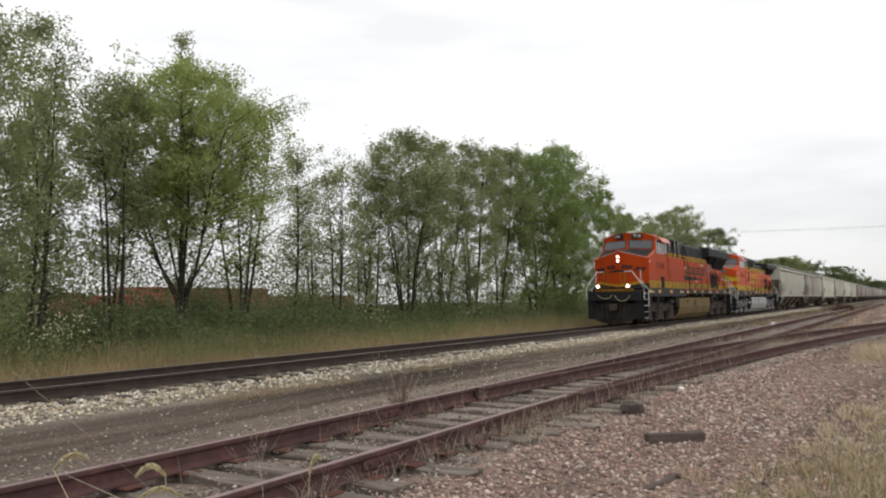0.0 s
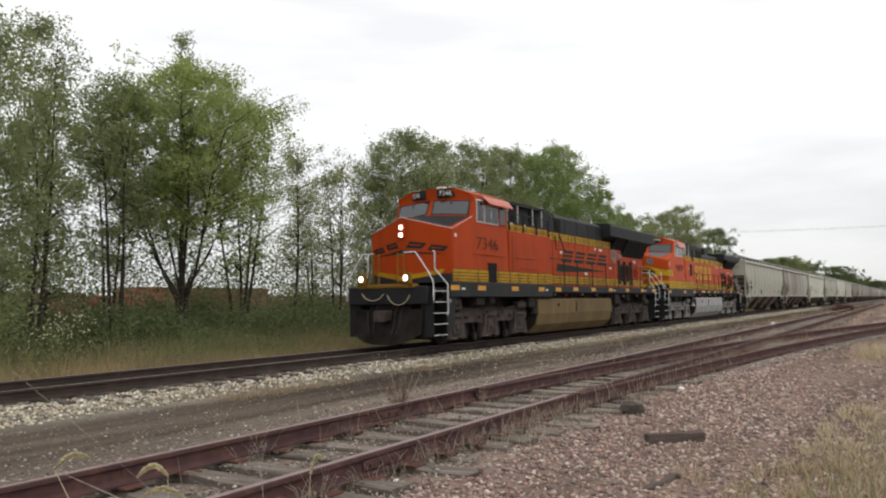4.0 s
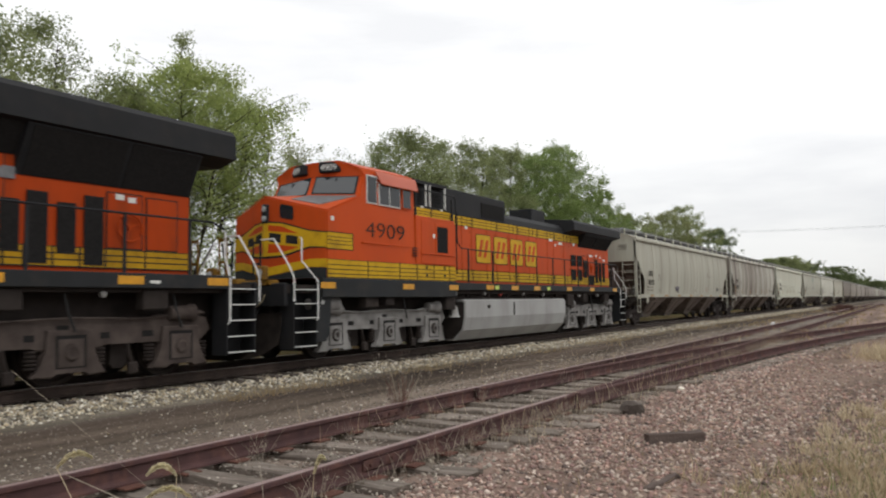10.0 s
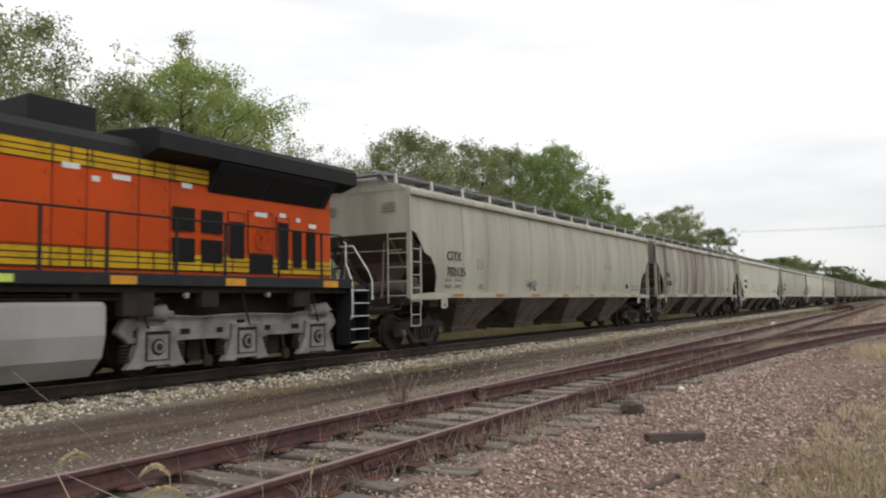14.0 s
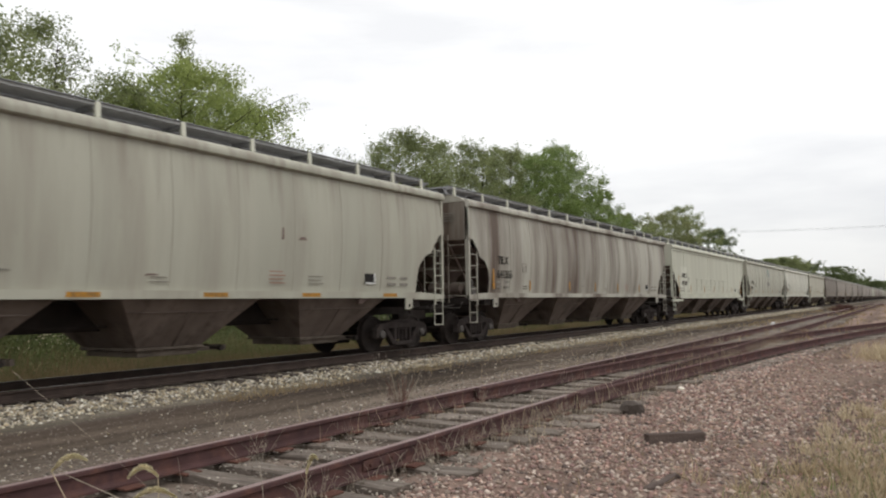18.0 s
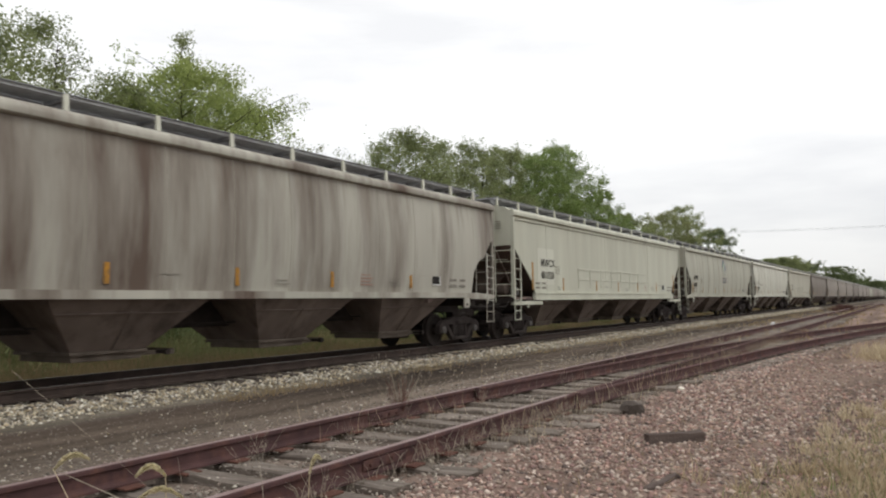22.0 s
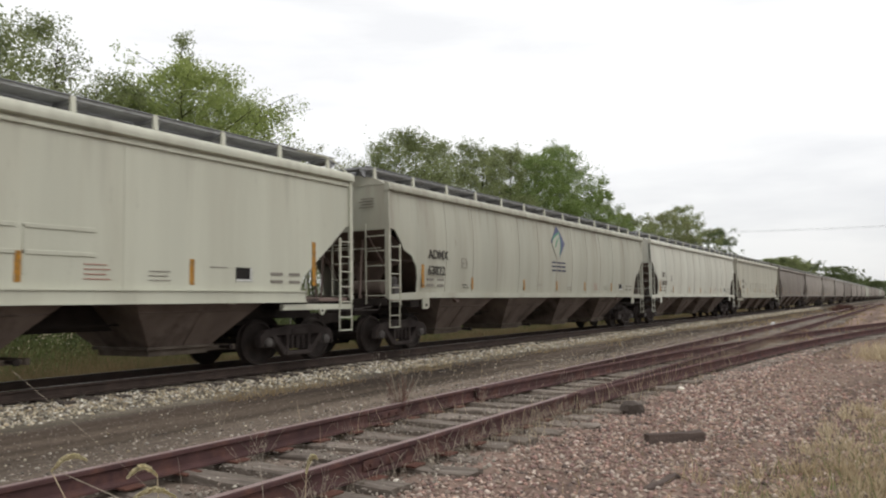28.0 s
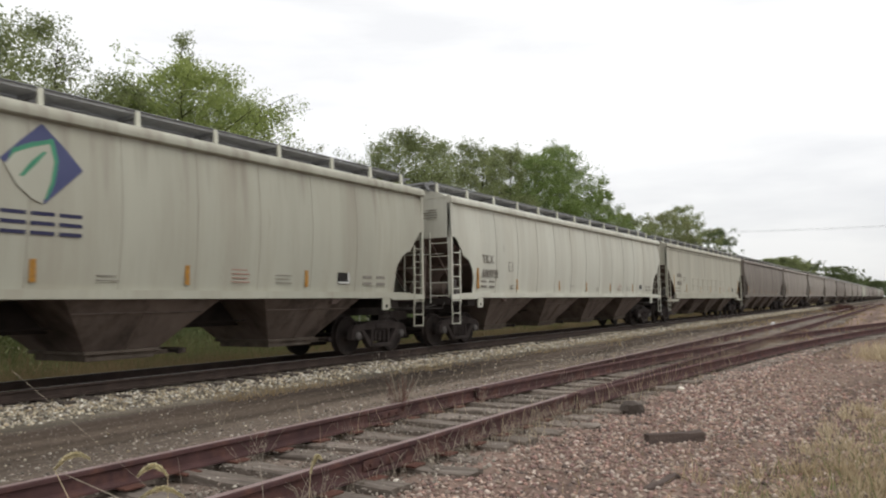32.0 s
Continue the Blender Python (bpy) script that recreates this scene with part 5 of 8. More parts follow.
        tube(b, [(7.4, s * 1.2, 1.40), (16.4, s * 1.2, 1.40)], 0.03, 6)
        tube(b, [(7.4, s * 1.3, 1.34), (16.4, s * 1.3, 1.34)], 0.02, 6)
        for q in (8.3, 9.6, 10.9, 12.2, 13.5, 14.8):
            bx(b, q, q + 0.12, s * 1.28 - 0.06, s * 1.28 + 0.06, 1.30, 1.55, 0.01)
        part("piping", b, M["frame"], loco)
        b = B()
        lathe(b, [(s * 1.30, 0.05), (s * 1.35, 0.075), (s * 1.40, 0.05)], (10.3, 0, 1.45), 10)
        part("cut_off_button", b, M["red"], loco, "red fuel cut-off")
        b = B()
        lathe(b, [(0.55, 0.20), (0.62, 0.16), (0.82, 0.12), (0.90, 0.05), (1.15, 0.03)], (7.55, s * 1.28, 0.25), 14, "z")
        part("bell", b, M["tank2"] if old else M["frame"], loco)
    # rear wall and roof things
    b = B()
    for q in (11.6, 12.4, 13.9):
        lathe(b, [(4.42 if not old else 4.2, 0.16), (4.55 if not old else 4.3, 0.16), (4.58 if not old else 4.33, 0.1)], (q, 0.3, 0), 12, "z")
    part("roof_vents", b, M["black"], loco)
    b = B()
    if old:
        bx(b, 14.5, 15.7, -0.5, 0.5, 4.10, 4.60, 0.03)
        part("exhaust_box", b, M["black"], loco)
    else:
        bx(b, 12.9, 14.2, -0.5, 0.5, 4.44, 4.60, 0.03)
        part("exhaust_box", b, M["black"], loco)
    b = B()
    for q in (-0.18, 0.0, 0.18):
        tube(b, [(11.2, q, 4.42), (11.2, q, 4.66), (11.0, q, 4.68), (10.75, q, 4.68)] if not old else [(12.9, q, 4.2), (12.9, q, 4.40), (12.7, q, 4.42), (12.45, q, 4.42)], [0.02, 0.03, 0.03, 0.07], 8)
    part("horn", b, M["black"], loco, "three-chime air horn")
    b = B()
    bx(b, 3.5, 3.75, -0.15, 0.15, 4.64, 4.74, 0.02)
    tube(b, [(4.4, 0.5, 4.62), (4.4, 0.5, 4.82)], 0.012, 5)
    part("roof_antenna", b, M["plate"], loco)
    bogie(loco, 4.45, cast)
    bogie(loco, 18.45, cast)
    for s in (-1, 1):
        b = B()
        lathe(b, [(-0.5, 0.1), (-0.45, 0.17), (0.45, 0.17), (0.5, 0.1)], (2.0, s * 1.25, 1.22), 12, "x")
        part("air_reservoir", b, cast, loco, smooth=True)
    return loco


lead = locomotive("locomotive", "orange and black diesel locomotive with yellow stripes, headlights lit", 35.0, "7346", False)
second = locomotive("locomotive", "bright orange diesel locomotive with yellow stripes and silver fuel tank", 57.33, "4909", True)


def narrow(engines, k):
    """Bring the engines to their true width; wheelsets keep the gauge."""
    done = set()
    for ob in (o for e in engines for o in e.children_recursive):
        if ob.name.startswith("wheelset"):
            continue
        ob.location.y *= k
        if ob.data.name not in done:
            done.add(ob.data.name)
            ob.data.transform(Matrix.Diagonal((1, k, 1, 1)))


narrow((lead, second), 0.92)
ENGINE_SHIFT = -0.12  # the engines lean a little to the near side on the canted track

# -- covered hopper cars
CAR_PITCH = 21.95
FIRST_CAR = 81.01
BODY = 20.56
CUT_ROUND = ((0.0, 3.02), (0.22, 3.0), (0.5, 2.70), (0.62, 2.52), (0.95, 2.40), (1.18, 2.15), (1.28, 1.88), (1.22, 1.62), (1.1, 1.48))
CUT_STRAIGHT = ((0.0, 2.98), (0.18, 2.92), (0.6, 2.56), (1.2, 2.08), (1.55, 1.8), (1.66, 1.6), (1.68, 1.48))


def cut_z(cut, x):
    """Lower edge of the side sheet at distance x from the car's end."""
    for (a, za), (b, zb) in zip(cut, cut[1:]):
        if x <= b:
            return za + (zb - za) * (x - a) / max(b - a, 1e-6) if b > a else zb
    return 1.46


def bulge(z, round_side):
    """Half width of the body at a height."""
    k = (z - 1.46) / (4.06 - 1.46)
    return 1.52 + (0.10 * math.sin(math.pi * min(max(k, 0), 1)) if round_side else 0.02)


def side_sheet(s, cut, round_side):
    b = B()
    ends = sorted({round(c[0], 3) for c in cut if c[0] > 0.01})
    xs = [0.0] + ends + [ends[-1] + 0.002] + [ends[-1] + (BODY / 2 - ends[-1]) * k / 5 for k in range(1, 6)]
    xs = xs + [BODY - x for x in xs[-2::-1]]
    rows = []
    for x in xs:
        lo = cut_z(cut, min(x, BODY - x))
        zs = [lo + (4.06 - lo) * k / 8 for k in range(9)]
        rows.append([[b.verts.new((x, s * (bulge(z, round_side) - t), z)) for z in zs] for t in (0.0, 0.03)])
    for p, q in zip(rows, rows[1:]):
        for k in range(8):
            b.faces.new((p[0][k], q[0][k], q[0][k + 1], p[0][k + 1]))
            b.faces.new((p[1][k], p[1][k + 1], q[1][k + 1], q[1][k]))
        b.faces.new((p[0][0], p[1][0], q[1][0], q[0][0]))
    for r in (rows[0], rows[-1]):
        for k in range(8):
            b.faces.new((r[0][k], r[0][k + 1], r[1][k + 1], r[1][k]))
    return b


def freight_truck_frame(s):
    """Cast frame: top chord, sloping struts, columns and spring seat, with open windows between them."""
    b = B()
    y0, y1 = s * 0.96, s * 1.12
    prism(b, [(-1.13, 0.36), (-1.12, 0.58), (-1.0, 0.70), (-0.62, 0.73), (-0.42, 0.80), (0.42, 0.80), (0.62, 0.73), (1.0, 0.70), (1.12, 0.58), (1.13, 0.36), (1.04, 0.36), (1.02, 0.52), (0.90, 0.58), (0.76, 0.56), (0.62, 0.61),
              (-0.62, 0.61), (-0.76, 0.56), (-0.90, 0.58), (-1.02, 0.52), (-1.04, 0.36)], y0, y1, "y", 0.015)
    for q in (-1, 1):
        prism(b, [(q * 0.80, 0.575), (q * 0.66, 0.60), (q * 0.34, 0.27), (q * 0.34, 0.17), (q * 0.43, 0.17)], y0, y1, "y", 0.012)
        prism(b, [(q * 0.74, 0.56), (q * 0.78, 0.36), (q * 0.70, 0.36), (q * 0.66, 0.50)], s * 0.98, s * 1.10, "y", 0.01)
        bx(b, min(q * 0.29, q * 0.37), max(q * 0.29, q * 0.37), min(y0, y1), max(y0, y1), 0.20, 0.68, 0.01)
    bx(b, -0.40, 0.40, min(s * 0.92, s * 1.16), max(s * 0.92, s * 1.16), 0.16, 0.26, 0.02)
    return b


def truck_bolster_end(s):
    return bx(B(), -0.24, 0.24, min(s * 1.0, s * 1.15), max(s * 1.0, s * 1.15), 0.58, 0.72, 0.03)


def truck_spring(s):
    b = B()
    for k in range(5):
        tube(b, [(0.066 * math.cos(1.257 * i), s * 1.06 + 0.066 * math.sin(1.257 * i), 0.32 + 0.06 * k + 0.012 * i) for i in range(6)], 0.013, 4, False)
    lathe(b, [(0.30, 0.05), (0.62, 0.05)], (0, s * 1.06, 0), 8, "z")
    return b


def truck_bolster():
    b = bx(B(), -0.2, 0.2, -1.1, 1.1, 0.55, 0.78, 0.03)
    for q in (-0.40, 0.40):
        bx(b, q - 0.06, q + 0.06, -0.78, 0.78, 0.30, 0.44, 0.02)
        bx(b, q - 0.20, q + 0.20, -0.12, 0.12, 0.28, 0.60, 0.02)
    return b


def freight_truck(car, xc, near):
    t = part("truck", shared("truck_bolster", truck_bolster), M["truck3"], car, "four-wheel cast steel truck")
    t.location = (xc, 0, 0)
    for s in (-1, 1):
        part("side_frame", shared("freight_frame%d" % s, lambda: freight_truck_frame(s)), M["truck3"], t)
        if near:
            part("bolster_end", shared("bolster_end%d" % s, lambda: truck_bolster_end(s)), M["truck3"], t)
            for q in (-0.17, 0.0, 0.17):
                part("spring", shared("truck_spring%d" % s, lambda: truck_spring(s)), M["truck3"], t).location.x = q
            for q in (-0.89, 0.89):
                o = part("bearing", shared("bearing%d" % s, lambda: lathe(B(), [(s * 0.95, 0.10), (s * 1.13, 0.10), (s * 1.15, 0.075), (s * 1.16, 0.03)], (0, 0, 0.457), 14), True), M["cap"], t)
                o.location.x = q
    for q in (-0.89, 0.89):
        wheelset(t, q, 0.457, M["steel"])
    return t


STYLES = {
    # paint, straight-sided, round-sided
    "pale": (hopper_mat("pale_grey_green_hopper_paint", (0.44, 0.43, 0.355), (0.24, 0.21, 0.17), 0.45), False, True),
    "streaky": (hopper_mat("streaked_grey_brown_hopper_paint", (0.46, 0.44, 0.375), (0.112, 0.080, 0.062), 0.98, 0.48), False, True),
    "cream": (hopper_mat("cream_white_hopper_paint", (0.565, 0.565, 0.465), (0.36, 0.335, 0.26), 0.3), True, False),
    "beige": (hopper_mat("beige_grey_hopper_paint", (0.455, 0.45, 0.37), (0.27, 0.235, 0.18), 0.42), False, True),
    "white": (hopper_mat("off_white_hopper_paint", (0.61, 0.605, 0.52), (0.34, 0.30, 0.23), 0.35), False, True),
    "tan": (hopper_mat("yellowish_hopper_paint", (0.475, 0.46, 0.375), (0.29, 0.25, 0.19), 0.4), True, False),
    "brown": (hopper_mat("dark_weathered_hopper_paint", (0.225, 0.195, 0.165), (0.10, 0.075, 0.062), 0.6), False, True),
    "dull": (hopper_mat("dull_grey_hopper_paint", (0.325, 0.29, 0.25), (0.13, 0.10, 0.085), 0.65), False, True),
}
WORDS = {"pale": "pale grey-green weathered", "streaky": "grey rust-streaked", "cream": "clean cream-white", "beige": "beige-grey stained", "white": "off-white streaked",
         "tan": "yellowish-cream", "brown": "dark brown dirty", "dull": "dull grey grimy"}


def hopper(k, style, marks):
    paint, straight, round_side = STYLES[style]
    near = k < 9
    car = thing("covered_hopper", "%s covered hopper car rolling on the main track" % WORDS[style], "hopper car", pose(FIRST_CAR + CAR_PITCH * k, MAIN, 0), "hopper cars behind the engines")
    cut = CUT_STRAIGHT if straight else CUT_ROUND
    for s in (-1, 1):
        part("side_sheet", shared("side_sheet%d%d" % (s, straight), lambda: side_sheet(s, cut, round_side), True), paint, car, WORDS[style] + " side sheet")

        def sill():
            b = B()
            prism(b, [(0.0, 1.30), (0.0, 1.42), (1.0, 1.48), (BODY - 1.0, 1.48), (BODY, 1.42), (BODY, 1.30), (BODY - 1.4, 1.30), (BODY - 1.5, 1.34), (1.5, 1.34), (1.4, 1.30)], min(s * 1.50, s * 1.60), max(s * 1.50, s * 1.60))
            return b

        def short_sill():
            b = B()
            prism(b, [(1.58, 1.27), (1.58, 1.50), (BODY - 1.58, 1.50), (BODY - 1.58, 1.27)], min(s * 1.50, s * 1.60), max(s * 1.50, s * 1.60))
            bx(b, 1.57, BODY - 1.57, min(s * 1.50, s * 1.63), max(s * 1.50, s * 1.63), 1.255, 1.285)
            bx(b, 1.57, BODY - 1.57, min(s * 1.50, s * 1.63), max(s * 1.50, s * 1.63), 1.47, 1.49)
            return b
        part("side_sill", shared("short_sill%d" % s, short_sill) if straight else shared("side_sill%d" % s, sill), paint, car)
        for q in (0.0, BODY - 2.2) if straight else ():
            part("end_sill", shared("end_sill%d" % s, lambda: bx(B(), 0, 2.2, min(s * 1.46, s * 1.58), max(s * 1.46, s * 1.58), 1.10, 1.22, 0.008)), paint, car).location.x = q
        for q in (0.92, BODY - 1.16) if straight else (1.5, BODY - 1.8):
            def bracket():
                b = B()
                prism(b, [(0.0, 1.06), (0.0, 1.34), (0.30, 1.34), (0.30, 1.12), (0.22, 1.06)], s * 1.57 - 0.02, s * 1.57 + 0.02)
                return b

            def lug():
                b = B()
                prism(b, [(0.0, 1.16), (0.06, 1.03), (0.12, 0.99), (0.18, 1.03), (0.24, 1.16)], s * 1.57 - 0.02, s * 1.57 + 0.02)
                return b
            o = part("jacking_bracket", shared("lug%d" % s, lug) if straight else shared("jacking_bracket%d" % s, bracket), paint, car)
            o.location.x = q
            if near:
                # the hole is a dark disc with its shade painted in
                part("bracket_hole", shared("bracket_hole%d" % s, lambda: lathe(B(), [(s * 1.585, 0.045), (s * 1.594, 0.045)], (0.15, 0, 1.15), 10)) if not straight else shared("lug_hole%d" % s, lambda: lathe(B(), [(s * 1.585, 0.034), (s * 1.594, 0.034)], (0.12, 0, 1.075), 10)), M["grille"], o)

        def eave():
            b = B()
            prism(b, [(s * 1.50, 3.94), (s * 1.60, 3.94), (s * 1.64, 3.965), (s * 1.65, 4.02), (s * 1.635, 4.08), (s * 1.59, 4.13), (s * 1.50, 4.17)], -0.02, BODY + 0.02, "x")
            return b
        part("eave", shared("eave%d" % s, eave, True), paint, car)
        if straight:
            part("eave_lip", shared("eave_lip%d" % s, lambda: bx(B(), 0.1, BODY - 0.1, min(s * 1.53, s * 1.585), max(s * 1.53, s * 1.585), 3.83, 3.90, 0.012)), paint, car)
        if near:
            def seam():
                b = B()
                zs = [1.5 + (4.0 - 1.5) * i / 8 for i in range(9)]
                tube(b, [(0, s * (bulge(z, round_side) + 0.002), z) for z in zs], 0.008, 4)
                return b
            me = shared("seam%d%d" % (s, round_side), seam)
            for i in (0, 4, 8) if straight else range(11):
                o = part("weld_seam", me, paint if straight else M["seam"], car)
                o.location.x = 2.65 + 1.51 * i
    # roof with hatches
    def roof():
        b = B()
        prism(b, [(-1.53, 4.10), (-1.2, 4.26), (-0.7, 4.38), (0, 4.43), (0.7, 4.38), (1.2, 4.26), (1.53, 4.10)], -0.015, BODY + 0.015, "x")
        return b
    part("roof", shared("roof", roof, True), paint, car)

    def hatch():
        b = B()
        bx(b, 0.3, BODY - 0.3, -0.38, 0.38, 4.38, 4.56, 0.03)
        for i in range(13):
            bx(b, 1.2 + 1.42 * i, 1.28 + 1.42 * i, -0.395, 0.395, 4.40, 4.575)
        return b
    part("hatch_cover", shared("hatch_cover", hatch), M["mesh"], car, "long dark roof hatch")
    for s in (-1, 1):
        def board():
            # bearing bars along the walkway, cross bars over them
            b = B()
            k = 14 if near else 3
            for i in range(k):
                y = 0.42 + 0.52 * i / (k - 1)
                bx(b, -0.06, BODY + 0.06, s * y - (0.009 if near else 0.06), s * y + (0.009 if near else 0.06), 4.525, 4.57)
            for i in range(68 if near else 0):
                bx(b, -0.05 + 0.306 * i, 0.0 + 0.306 * i, min(s * 0.42, s * 0.94), max(s * 0.42, s * 0.94), 4.545, 4.568)
            return b
        rb = part("running_board", shared("running_board%d%d" % (s, near), board), M["grating"], car, "grey grating walkway on the roof")

        def bearer():
            b = B()
            prism(b, [(s * 0.95, 4.535), (s * 0.95, 4.48), (s * 0.42, 4.44), (s * 0.42, 4.535)], -0.03, 0.03, "x")
            return b

        def post():
            b = B()
            prism(b, [(s * 0.95, 4.28), (s * 0.95, 4.585), (s * 0.985, 4.585), (s * 1.01, 4.28)], -0.045, 0.045, "x")
            return b
        part("top_rail", shared("top_rail%d" % s, lambda: tube(B(), [(-0.06, s * 0.965, 4.582), (BODY + 0.06, s * 0.965, 4.582)], 0.018, 5)), M["galv"], rb)

        def hoop():
            b = B()
            for xe, d in (end,):
                tube(b, [(xe + d * 1.15, s * 0.96, 4.57), (xe + d * 0.25, s * 0.99, 4.56), (xe + d * 0.05, s * 1.05, 4.52), (xe - d * 0.01, s * 1.2, 4.38), (xe - d * 0.01, s * 1.5, 4.12)], 0.02, 6)
            return b
        for end in ((BODY, -1),) if straight else ():
            part("end_rail", shared("end_rail%d%d" % (s, end[1]), hoop), paint, rb)
        me = shared("board_post%d" % s, post)
        at = [0.30 + 1.735 * i for i in range(11)] + [19.12, 20.46] if not straight else [0.12 + 1.563 * i for i in range(14)]
        for x in at:
            # posts are paler than the car: light caught from the sky, as colour
            o = part("board_post", me, M["fresh"], rb)
            o.location.x = x
            if near:
                part("bearer", shared("bearer%d" % s, bearer), M["mesh"], o)
    for xe, d in ((0.0, 1), (BODY, -1)):
        # end wall, slope sheet, posts and end platform
        def end_wall():
            b = B()
            prism(b, [(-1.52, 3.0), (-1.56, 3.5), (-1.52, 4.10), (-1.2, 4.26), (-0.7, 4.38), (0.7, 4.38), (1.2, 4.26), (1.52, 4.10), (1.56, 3.5), (1.52, 3.0)], 0.0, d * 0.03, "x")
            return b
        o = part("end_wall", shared("end_wall%d" % d, end_wall), paint, car)
        o.location.x = xe

        def slope():
            b = B()
            prism(b, [(0.0, 3.02), (d * 0.03, 3.02), (d * 3.55, 1.30), (d * 3.55, 1.22), (d * 3.40, 1.22)], -1.48, 1.48)
            for q in (-0.85, 0.85):
                prism(b, [(d * 0.1, 2.90), (d * 0.16, 2.90), (d * 1.6, 1.42), (d * 1.5, 1.42)], q - 0.03, q + 0.03)
            return b
        o = part("slope_sheet", shared("slope_sheet%d" % d, slope), M["slope"], car, "dark brown end slope sheet")
        o.location.x = xe

        def platform():
            b = B()
            bx(b, min(-d * 0.05, d * 2.6), max(-d * 0.05, d * 2.6), -0.30, 0.30, 0.92, 1.30)
            bx(b, min(-d * 0.02, d * 0.10), max(-d * 0.02, d * 0.10), -1.55, 1.55, 1.18, 1.34)
            bx(b, min(d * 1.05, d * 1.45), max(d * 1.05, d * 1.45), -1.5, 1.5, 1.12, 1.34)
            return b
        o = part("end_platform", shared("end_platform%d" % d, platform), M["frame"], car)
        o.location.x = xe

        def web():
            # cross plate over the truck, waisted so that one looks past it on both sides
            b = B()
            half = [(0.32, 1.34), (0.36, 1.42), (0.33, 1.60), (0.36, 1.80), (0.48, 2.0), (0.74, 2.16), (1.10, 2.24), (1.46, 2.26)]
            prism(b, [(-y, z) for y, z in half[::-1]] + half + [(1.46, 2.36), (-1.46, 2.36)], d * 1.30, d * 1.34, "x")
            return b
        o = part("bolster_web", shared("bolster_web%d" % d, web), M["slope"], car, "dark brown waisted end plate")
        o.location.x = xe

        def flange():
            b = B()
            bx(b, min(d * 0.02, d * 1.5), max(d * 0.02, d * 1.5), -1.5, -1.40, 1.28, 1.36)
            bx(b, min(d * 0.02, d * 1.5), max(d * 0.02, d * 1.5), 1.40, 1.5, 1.28, 1.36)
            for q in (-0.62, 0.62):
                tube(b, [(d * 0.12, q, 1.34), (d * 0.24, q, 2.80)], 0.03, 6)
            return b
        o = part("end_brace", shared("end_brace%d" % d, flange), M["slope"], car)
        o.location.x = xe
        if near and d > 0:
            def tank():
                return lathe(B(), [(-0.62, 0.08), (-0.58, 0.19), (0.50, 0.19), (0.54, 0.08)], (0.74, -0.35, 1.62), 14)

            def valve():
                b = B()
                bx(b, 0.62, 0.90, -1.32, -1.08, 1.40, 1.68, 0.03)
                lathe(b, [(-0.12, 0.07), (0.10, 0.10), (0.16, 0.05)], (0.76, -1.2, 1.72), 10, "z")
                tube(b, [(0.76, -1.1, 1.5), (0.8, -0.9, 1.45), (0.8, -0.8, 1.58)], 0.02, 5)
                return b
            part("air_reservoir", shared("car_reservoir", tank, True), M["bay"], car, "dusty brake air reservoir").location.x = xe
            part("brake_valve", shared("brake_valve", valve), M["cap"], car, "pale dusty brake valve").location.x = xe

        def cut_lever():
            return tube(B(), [(-d * 0.10, -1.42, 1.22), (-d * 0.12, -1.34, 1.06), (-d * 0.22, -0.6, 1.06), (-d * 0.30, -0.2, 1.10)], 0.014, 5)
        if near:
            part("cut_lever", shared("cut_lever%d" % d, cut_lever), M["cap"], car).location.x = xe

        def crossover():
            b = B()
            bx(b, min(-d * 0.30, d * 0.05), max(-d * 0.30, d * 0.05), -0.95, 0.95, 4.49, 4.52)
            for q in (-0.9, 0.9):
                prism(b, [(-d * 0.28, 4.49), (-d * 0.02, 4.49), (-d * 0.02, 4.30)], q - 0.015, q + 0.015)
            bx(b, min(-d * 0.31, -d * 0.295), max(-d * 0.31, -d * 0.295), -0.97, 0.97, 4.48, 4.53)
            return b
        o = part("crossover_platform", shared("crossover%d" % d, crossover), M["mesh"], car, "grey grating platform at the roof end")
        o.location.x = xe

        def coupler():
            b = B()
            bx(b, min(0, -d * 0.55), max(0, -d * 0.55), -0.13, 0.13, 0.76, 1.0, 0.02)
            prism(b, [(-d * 0.5, -0.16), (-d * 0.76, -0.14), (-d * 0.78, 0.06), (-d * 0.6, 0.14), (-d * 0.5, 0.12)], 0.74, 1.02, "z", 0.02)
            return b
        o = part("coupler", shared("car_coupler%d" % d, coupler), M["steel"], car)
        o.location.x = xe
        if near:
            def hoses():
                b = B()
                tube(b, [(0, 0.35, 1.0), (-d * 0.25, 0.36, 0.85), (-d * 0.45, 0.33, 0.55), (-d * 0.72, 0.2, 0.42)], 0.025, 6)
                return b
            part("air_hose", shared("car_hose%d" % d, hoses), M["rubber"], car).location.x = xe
            part("grab_iron", shared("car_grab%d" % d, lambda: tube(B(), [(0, -0.4, 1.15), (-d * 0.25, -0.5, 1.1), (-d * 0.25, -0.9, 1.1), (0, -1.1, 1.15)], 0.014, 5)), M["cap"], car).location.x = xe
        for s in (-1, 1):
            # corner post from eave to sill, side and end ladders
            def corner():
                b = B()
                prism(b, [(0.0, 1.3), (d * 0.09, 1.3), (d * 0.09, 4.08), (0.0, 4.08)], s * 1.575 - 0.02, s * 1.575 + 0.02)
                prism(b, [(0.0, 1.3), (d * 0.02, 1.3), (d * 0.02, 4.08), (0.0, 4.08)], min(s * 1.48, s * 1.57), max(s * 1.48, s * 1.57))
                return b
            o = part("corner_post", shared("corner_post%d%d" % (s, d), corner), paint, car)
            o.location.x = xe
            w = d * 0.46

            def ladder():
                b = B()
                for x in (w,):
                    bx(b, min(x - 0.025, x + 0.025), max(x - 0.025, x + 0.025), s * 1.6 - 0.015, s * 1.6 + 0.015, 1.16, 2.66)
